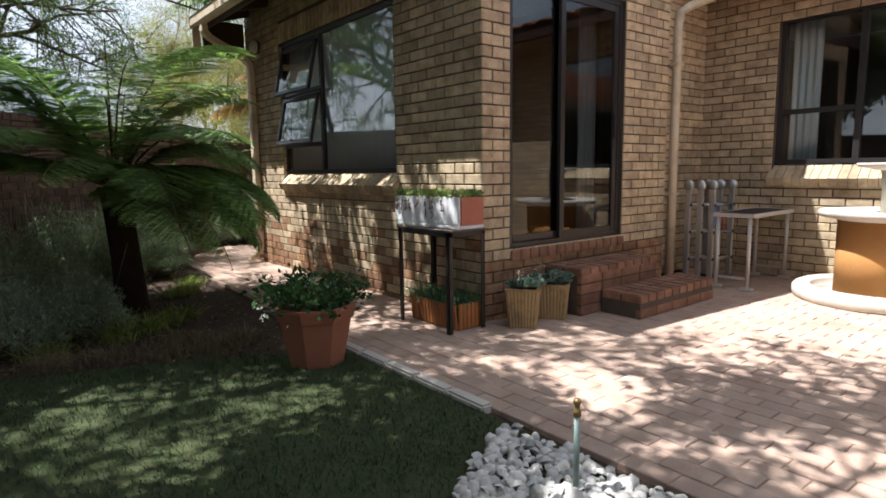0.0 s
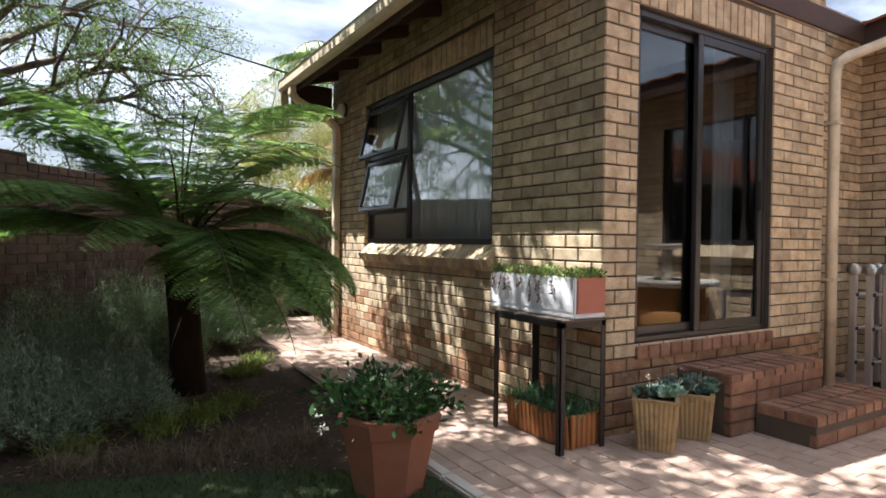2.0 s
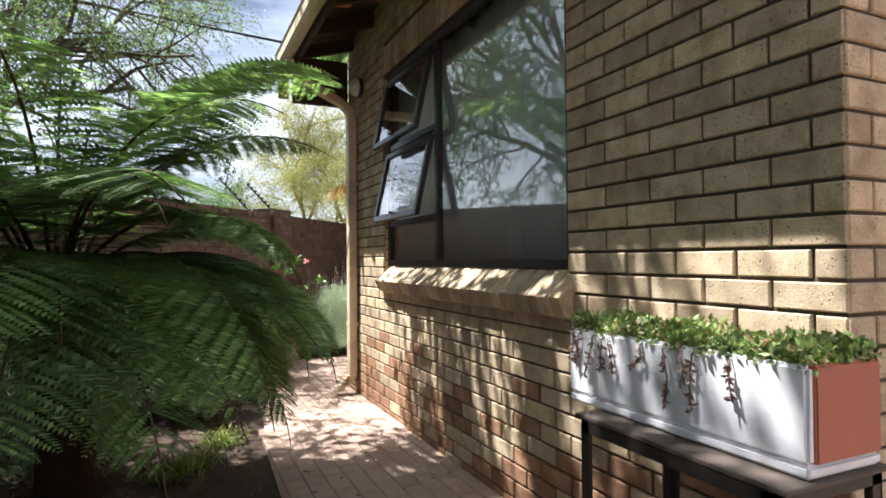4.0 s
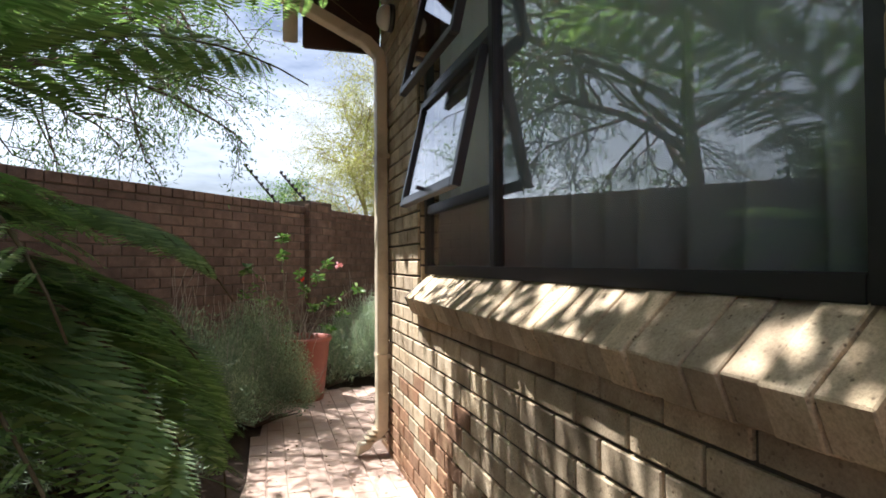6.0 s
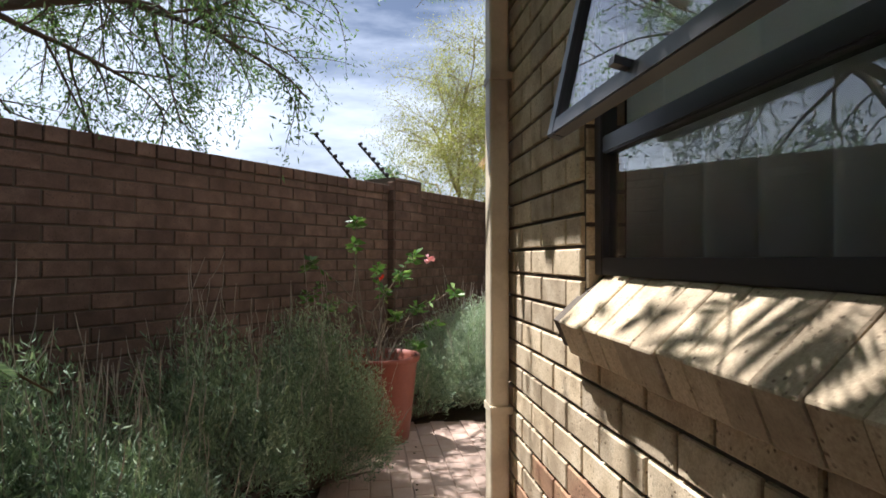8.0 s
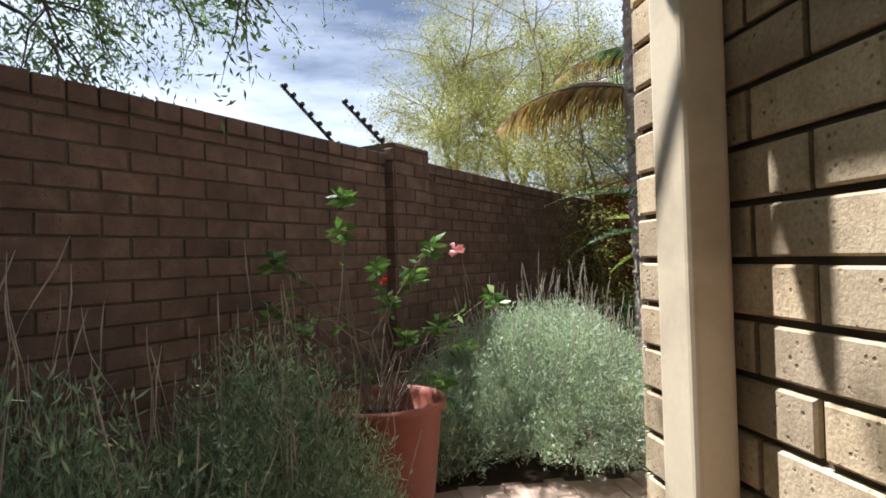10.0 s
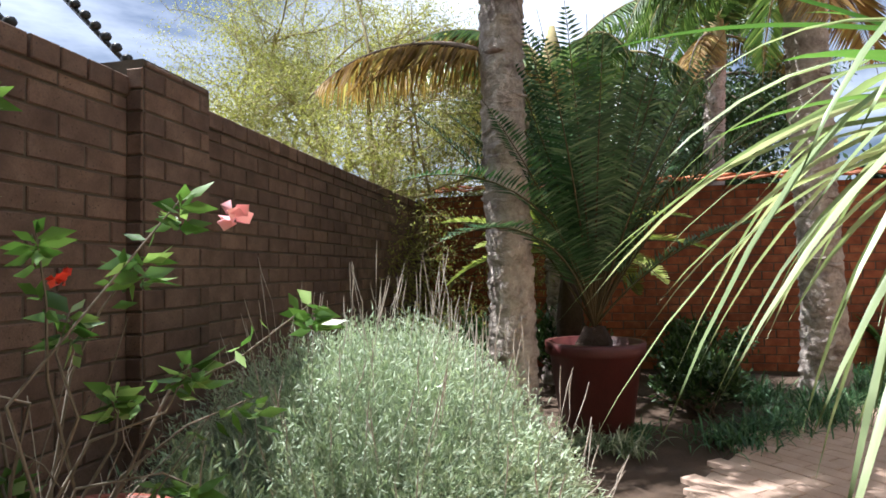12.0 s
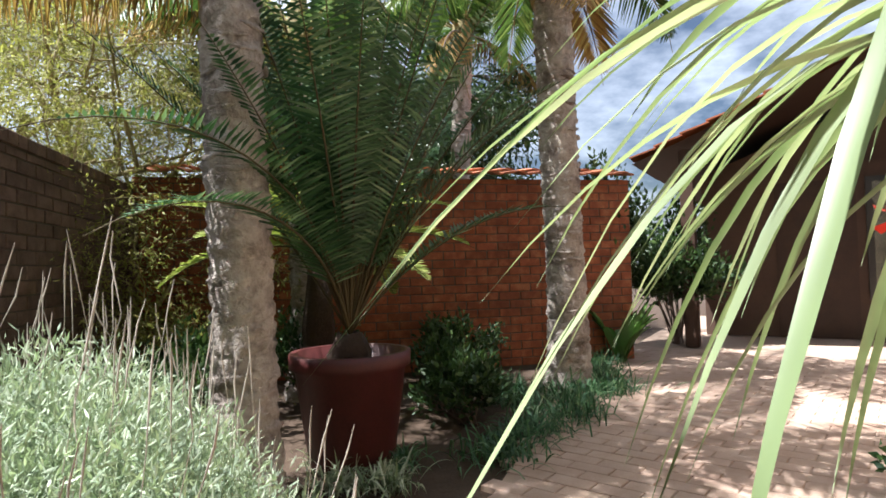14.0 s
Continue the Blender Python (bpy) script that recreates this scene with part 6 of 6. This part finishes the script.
def lavender(place, radius, h, count, mat, seed, spikes, label, flat=1.0, fine=1.0, name="lavender_bush", cat="lavender"):
    """A soft dome of narrow grey-green leaves on many shoots, with dry flower spikes."""
    rng = np.random.default_rng(seed)
    t = thing(name, place, label, cat)
    shoots = int(count / 26)
    a, k = rng.uniform(0, 6.283, shoots), np.sqrt(rng.uniform(0, 1, shoots))
    base = np.column_stack([np.cos(a) * k * radius * 0.8, np.sin(a) * k * radius * 0.8 * flat, h * (0.05 + 0.55 * rng.uniform(0, 1, shoots) * (1 - 0.7 * k))])
    lump = 1 + 0.16 * np.sin(3 * a + seed) + 0.1 * np.sin(7 * a)
    out = np.column_stack([np.cos(a) * k * radius * lump, np.sin(a) * k * radius * flat * lump, h * np.maximum(0.12, 1 - 0.8 * k ** 2.6) * rng.uniform(0.8, 1.06, shoots)])
    s = rng.uniform(0.15, 1.02, (shoots, 26))
    P = base[:, None] + (out - base)[:, None] * s[..., None] + rng.normal(size=(shoots, 26, 3)) * 0.016
    ax = (out - base) / np.linalg.norm(out - base, axis=1, keepdims=True)
    Dv = ax[:, None] * 0.9 + rng.normal(size=(shoots, 26, 3)) * 0.55
    P, Dv = P.reshape(-1, 3), Dv.reshape(-1, 3)
    P[:, 2] = np.maximum(P[:, 2], 0.01)
    m = len(P)
    leaf_mesh("foliage", P, Dv, rng.uniform(0.025, 0.055, m) * fine, rng.uniform(0.005, 0.009, m) * fine, mat, t, seed=seed)
    lines = []
    for i in rng.integers(0, shoots, spikes):
        p = out[i]
        d = ax[i] * 0.5 + np.array([rng.normal() * 0.22, rng.normal() * 0.22, 1.0])
        l = rng.uniform(0.06, 0.2) * 0.95
        q = p + d * l
        lines.append(([p - d * 0.05, p + d * l * 0.5 + rng.normal(size=3) * 0.01, q, q + d * 0.045], [0.0011, 0.0009, 0.0024, 0.0009]))
    if lines:
        tubes("flower_spike", lines, LAV_SPIKE, t, 4, "dry brown flower spikes")
    wood = [([np.array([0, 0, -0.02]), base[i] * 0.6, base[i]], [0.012, 0.007, 0.004]) for i in range(0, min(60, shoots))]
    tubes("woody_base", wood, DRY_STEM, t, 4)
    return t


lavender((0.6, 7.04, 0), 0.84, 0.86, 150000, LAVENDER_SUNLIT, 81, 240, "silvery grey-green lavender bush with dry flower spikes in the sun", fine=0.8)
hedge = [((-0.86, 5.32, 0), 0.44, 0.93, 40000), ((-1.3, 4.9, 0), 0.48, 0.9, 15000), ((-1.8, 4.35, 0), 0.5, 0.88, 14000), ((-1.35, 4.15, 0), 0.36, 0.66, 10000), ((-2.4, 3.75, 0), 0.5, 0.88, 12000),
         ((-3.0, 3.1, 0), 0.5, 0.85, 9000), ((-2.95, 2.2, 0), 0.45, 0.68, 8000), ((-0.2, 6.6, 0), 0.3, 0.6, 7000), ((-2.5, 1.75, 0), 0.34, 0.5, 8000), ((-3.0, 1.55, 0), 0.4, 0.58, 8000), ((-2.05, 3.0, 0), 0.34, 0.55, 7000)]
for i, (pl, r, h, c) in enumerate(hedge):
    lavender(pl, r, h, c, LAVENDER_SHADED, 90 + i, 60 if i < 5 else 12, "grey-green lavender bush in the shaded bed by the wall", fine=0.7 if i == 0 else 1.0)

# hibiscus in a tall terracotta pot
hib = thing("hibiscus_pot", (-0.48, 6.08, 0), "tall terracotta pot with a straggly pink-flowering hibiscus", "plant pot")
lathe("pot", [(0.205, 0), (0.21, 0.015), (0.24, 0.28), (0.264, 0.52), (0.28, 0.53), (0.286, 0.55), (0.28, 0.565), (0.26, 0.565), (0.252, 0.53), (0.24, 0.45), (0.001, 0.44)], RED_POT, hib, 48)
lathe("soil", [(0.001, 0.44), (0.24, 0.455), (0.001, 0.46)], SOIL, hib, 32)
HR = np.array([0.966, -0.257, 0.0])
HF = np.array([0.257, 0.966, 0.0])
heads = [(-0.191, 1.49, 1), (-0.494, 1.202, 1), (-0.145, 1.324, 1), (-0.567, 0.969, 0.8), (-0.294, 0.935, 0.7), (-0.356, 0.702, 0.9), (0.039, 1.013, 0.9), (0.228, 1.246, 1), (0.505, 1.013, 0.9), (0.261, 0.902, 1.1), (0.261, 0.658, 1), (0.15, 1.124, 1.0), (-0.128, 0.658, 1), (0.006, 1.168, 0.7), (0.372, 0.791, 0.6), (0.095, 0.847, 0.9), (-0.461, 1.035, 0.5)]
rng = np.random.default_rng(77)
lines, P, Dv, L = [], [], [], []
for dx, z, k in heads:
    c = HR * dx + HF * rng.uniform(-0.15, 0.2) + np.array([0, 0, z])
    b = np.array([rng.normal() * 0.05, rng.normal() * 0.05, 0.43])
    m1 = b + (c - b) * 0.45 + np.array([0, 0, 0.12]) - HR * dx * 0.18 + rng.normal(size=3) * np.array([0.05, 0.05, 0.03])
    lines.append(([b, b + (m1 - b) * 0.5 + rng.normal(size=3) * 0.02, m1, m1 + (c - m1) * 0.5 + rng.normal(size=3) * 0.02, c], [0.0045, 0.004, 0.0035, 0.0026, 0.0018]))
    for j in range(int(22 * k)):
        d = np.array([math.cos(j * 2.4), math.sin(j * 2.4), rng.uniform(-0.25, 0.9)])
        P.append(c - np.array([0, 0, rng.uniform(0, 0.07)])), Dv.append(d), L.append(rng.uniform(0.045, 0.095) * (0.7 + 0.3 * k))
    for j in range(7):
        q = rng.uniform(0.4, 0.95)
        P.append(m1 + (c - m1) * q), Dv.append(rng.normal(size=3)), L.append(rng.uniform(0.03, 0.06))
for j in range(20):
    b = np.array([rng.normal() * 0.06, rng.normal() * 0.06, 0.45])
    e = b + np.array([rng.uniform(-0.5, 0.35), rng.uniform(-0.25, 0.3), rng.uniform(0.2, 0.6)])
    lines.append(([b, (b + e) / 2 + rng.normal(size=3) * 0.03, e], [0.0022, 0.0016, 0.0008]))
tubes("twig", lines, GREY_TWIG, hib, 5, "bare grey-brown twigs")
L = np.array(L)
leaf_mesh("leaves", P, Dv, L, L * 0.4, HIBISCUS, hib, "bright green toothed leaves", fold=0.2, droop=0.12, seed=5)
for dx, z, mat, sz in ((0.345, 1.2, PINK, 0.042), (0.02, 1.075, RED_PETAL, 0.025)):
    c = HR * dx + np.array([0, 0, z]) + HF * 0.02
    P = [c + rng.normal(size=3) * 0.008 for _ in range(9)]
    Dv = [np.array([math.cos(k * 0.7), math.sin(k * 0.7), 0.35 + 0.3 * math.sin(k)]) for k in range(9)]
    leaf_mesh("flower", P, Dv, sz, sz * 0.8, mat, hib, "pink hibiscus flower" if mat is PINK else "red withered bud", fold=0.25, seed=8, wide=0.6)


def strap_plant(place, z0, count, ln, w, seed, label, name="strap_plant", trunk=0.06, face=None):
    """A rosette of long arching strap leaves on a stem."""
    rng = np.random.default_rng(seed)
    t = thing(name, place, label, "strap-leaved plant")
    if z0 > 0.2:
        tube("stem", [(0, 0, -0.02), (0.01, 0.02, z0 * 0.5), (0, 0, z0)], [trunk * 1.15, trunk, trunk * 0.9], BARK, t, 10)
    for k, mat, el0, el1, bend0, bend1, nm in ((0.62, FLAX, -0.1, 0.75, 0.55, 1.15, "drooping_leaves"), (0.38, FLAX_DARK, 0.25, 1.3, 0.08, 0.4, "upright_leaves")):
        n = int(count * k)
        az = rng.uniform(0, 6.283, n)
        el = rng.uniform(el0, el1, n)
        Dv = np.column_stack([np.cos(az) * np.cos(el), np.sin(az) * np.cos(el), np.sin(el)])
        P = np.tile([0, 0, z0], (n, 1)) + Dv * 0.03 + np.column_stack([np.zeros(n), np.zeros(n), rng.uniform(-0.16, 0.04, n)])
        blades(nm, P, Dv, ln * rng.uniform(0.7, 1.12, n), w * rng.uniform(0.75, 1.2, n), mat, t, bend=rng.uniform(bend0, bend1, n), seg=9, seed=seed)
    return t


strap_plant((1.3, 5.12, 0), 1.42, 185, 0.92, 0.031, 85, "tall cordyline with long pale green arching strap leaves", "cordyline")


def tuft(place, count, ln, w, mat, seed, label, name="grass_tuft", cat="grass", group="", bend=(0.3, 0.9), spread=0.06):
    rng = np.random.default_rng(seed)
    t = thing(name, place, label, cat, group)
    a, k = rng.uniform(0, 6.283, count), rng.uniform(0.1, 1.1, count)
    Dv = np.column_stack([np.cos(a) * k, np.sin(a) * k, np.ones(count)])
    P = np.column_stack([rng.normal(0, spread, count), rng.normal(0, spread, count), np.zeros(count)])
    blades("foliage", P, Dv, ln * rng.uniform(0.6, 1.2, count), w, mat, t, bend=rng.uniform(*bend, count), seg=5, seed=seed)
    return t


for i, (x, y) in enumerate(((2.11, 7.57), (2.3, 7.83), (2.51, 7.55), (2.25, 7.37), (1.69, 7.42))):
    tuft((x, y, -0.02), 130, 0.26, 0.011, VARIEGATED if i != 2 else STRAP_GREEN, 100 + i, "variegated liriope tuft at the foot of the palm", "liriope_tuft", "liriope", "liriope tufts")
for i, (x, y, s) in enumerate(((-2.0, 1.62, 1), (-2.3, 1.45, 1.1), (-1.75, 1.85, 0.8), (-2.55, 1.85, 1.1), (-1.4, 3.0, 0.7), (-1.25, 3.35, 0.7), (-1.55, 2.85, 0.7), (-2.75, 1.3, 1))):
    tuft((x, y, -0.03), 190, 0.3 * s, 0.008, TUFT, 110 + i, "yellow-green ornamental grass tuft in the shaded bed", "grass_tuft", "grass", "grass tufts")
for i, (x, y, s) in enumerate(((-2.4, 0.95, 1), (-2.1, 0.85, 0.9), (-1.8, 0.75, 0.9), (-2.75, 1.05, 1), (-1.95, 1.1, 0.8), (-1.62, 0.85, 0.8))):
    tuft((x, y, -0.03), 320, 0.24 * s, 0.004, DRY_TUFT, 120 + i, "dry brownish grass tuft at the edge of the lawn", "dry_grass_tuft", "grass", "dry grass tufts", spread=0.08)
for i, (x, y, s) in enumerate(((3.9, 7.19, 1), (4.3, 7.42, 1.1), (4.71, 7.31, 1), (5.17, 7.6, 1.1), (3.43, 7.25, 0.9), (5.64, 7.83, 1), (2.97, 7.19, 0.9), (4.13, 7.83, 1.2), (6.1, 8.0, 1))):
    tuft((x, y, -0.03), 200, 0.36 * s, 0.012, STRAP_GREEN, 130 + i, "green strappy grass in the bed by the palms", "grass_tuft", "grass", "grass by the palms", spread=0.12)
for i, (x, y, r, h, c) in enumerate(((3.43, 7.77, 0.35, 0.4, 1800), (3.55, 8.06, 0.4, 0.5, 1800), (3.32, 9.34, 0.5, 0.7, 1800), (4.59, 8.64, 0.45, 0.6, 1600), (2.16, 8.99, 0.45, 0.7, 1700))):
    t = thing("shade_shrub", (x, y, -0.02), "low dark green shrub in the shaded bed", "shrub", "shrubs in the bed")
    shrub(t, (0, 0, 0), r, h, c, 0.07, 0.03, DARK_CROWN, 140 + i, 22, DRY_STEM)
redf = thing("flowering_shrub", (3.3, 5.3, 0), "leafy shrub with a red blossom beside the path", "shrub")
shrub(redf, (0, 0, 0), 0.18, 0.36, 700, 0.05, 0.03, DARK_GREEN, 150, 22, DRY_STEM)
P = np.array([(-0.1, 0.1, 1.2)] * 16) + np.random.default_rng(4).normal(size=(16, 3)) * 0.03
leaf_mesh("flower", P, np.random.default_rng(5).normal(size=(16, 3)), 0.07, 0.05, RED_PETAL, redf, "red blossom", seed=9)
tube("flower_stem", [(0, 0, 0), (-0.04, 0.05, 0.6), (-0.1, 0.1, 1.2)], [0.008, 0.006, 0.004], DRY_STEM, redf, 5)
gap = thing("garden_shrub", (6.95, 8.2, 0), "tall dark green shrub beside the brown house", "shrub")
shrub(gap, (0, 0, 0), 0.75, 2.0, 6500, 0.1, 0.045, DARK_CROWN, 151, 26, DRY_STEM)
gap2 = thing("garden_shrub", (7.9, 7.7, 0), "broad dark green shrub beside the brown house", "shrub")
shrub(gap2, (0, 0, 0), 0.7, 1.7, 5000, 0.1, 0.045, DARK_CROWN, 152, 26, DRY_STEM, inner=0.1)
bana = thing("potted_shrub", (6.2, 7.75, 0), "broad-leaved green plant before the brown house", "shrub")
n = 26
rng = np.random.default_rng(9)
az = rng.uniform(0, 6.28, n)
blades("leaves", np.zeros((n, 3)), np.column_stack([np.cos(az) * 0.5, np.sin(az) * 0.5, np.ones(n)]), rng.uniform(0.6, 1.0, n), 0.13, FLAX_DARK, bana, bend=rng.uniform(0.1, 0.4, n), seg=6)

# lawn blades and leaf litter
rng = np.random.default_rng(200)
n = 42000
P = np.column_stack([rng.uniform(-4.6, -1.17, n), rng.uniform(-3.2, 0.95, n), np.full(n, -0.012)])
edge = np.where(P[:, 0] > -1.7, 0.0 - (P[:, 0] + 1.16) * 0.83, 0.45 - (P[:, 0] + 1.7) * 0.385)
keep = (P[:, 1] < edge) & ~((P[:, 0] > -1.78) & (P[:, 1] < -1.52 - 0.45 * np.maximum(0, -1.3 - P[:, 0])))
P = P[keep]
n = len(P)
lg = blades("lawn_grass", P, np.column_stack([rng.normal(0, 0.45, n), rng.normal(0, 0.45, n), np.ones(n)]), rng.uniform(0.02, 0.05, n), 0.0045, GRASS, None, bend=rng.uniform(0.1, 0.7, n), seg=2)
tagged(lg, "short green lawn grass in dappled shade", "grass", kind="stuff")
n = 2600
P = np.column_stack([rng.uniform(-3.6, -1.1, n), rng.uniform(0.3, 5.2, n), rng.uniform(-0.03, -0.015, n)])
Dv = rng.normal(size=(n, 3)) * np.array([1, 1, 0.15])
lt = leaf_mesh("leaf_litter", P, Dv, rng.uniform(0.02, 0.05, n), rng.uniform(0.008, 0.02, n), DRY_TUFT, None, seed=12)
tagged(lt, "dry brown leaf litter on the bed", "leaf litter", kind="stuff")
n = 140
P = np.column_stack([rng.uniform(-0.95, -0.1, n), rng.uniform(0.6, 6.0, n), np.full(n, 0.006)])
lt = leaf_mesh("fallen_leaves", P, rng.normal(size=(n, 3)) * np.array([1, 1, 0.12]), rng.uniform(0.015, 0.035, n), rng.uniform(0.008, 0.014, n), DRY_TUFT, None, seed=13)
tagged(lt, "scattered dry leaves on the brick path", "leaf litter", kind="stuff")

# the brown house at the far end of the path
far = outbuilding("brown_house", (10.0, 0.7, 0), 8, 7.0, 7.0, 2.25, radians(21), RENDER_BROWN, "brown house with a deep tiled verandah roof")
rise = math.tan(radians(21)) * 4.1
for s, y0 in ((1, -0.6), (-1, 7.6)):
    tiled_slope("verandah_tiles", (-1.6, y0, 2.25), (-0.45, y0, 2.25), (0, s, 0), 4.1 / math.cos(radians(21)), radians(21), ROOF_TILE, far)
bm = bmesh.new()
for s, y0 in ((1, -0.6), (-1, 7.6)):
    bm.faces.new([bm.verts.new(p) for p in ((-1.6, y0, 2.26), (0.1, y0, 2.26), (0.1, 3.5, 2.26 + rise), (-1.6, 3.5, 2.26 + rise))])
part("verandah_ceiling", bm, DARK_WOOD, far)
for y in (0.0, 3.4, 7.0):
    boxed("post", (-1.45, y - 0.08, 0), (-1.29, y + 0.08, 2.25 + (rise * 0.86 if y == 3.4 else 0.15)), DARK_WOOD, far, 0.01)
boxed("chimney", (1.0, 2.4, 3.0), (1.8, 3.3, 5.2), RENDER_BROWN, far, 0.02)
# dark openings added to stand in for the deep shade under the verandah
for y in (0.6, 2.3, 3.9):
    w = boxed("window", (-0.04, y, 0.5), (-0.001, y + 1.2, 2.05), FRAME, far, 0.005)
    boxed("pane", (-0.05, y + 0.07, 0.57), (-0.042, y + 1.13, 1.98), GLASS, w, 0)
boxed("door", (-0.03, 5.2, 0.0), (-0.001, 6.1, 2.05), DARK_WOOD, far, 0.006)

# ---- brickwork, paving: laid last ----
lay_bricks()
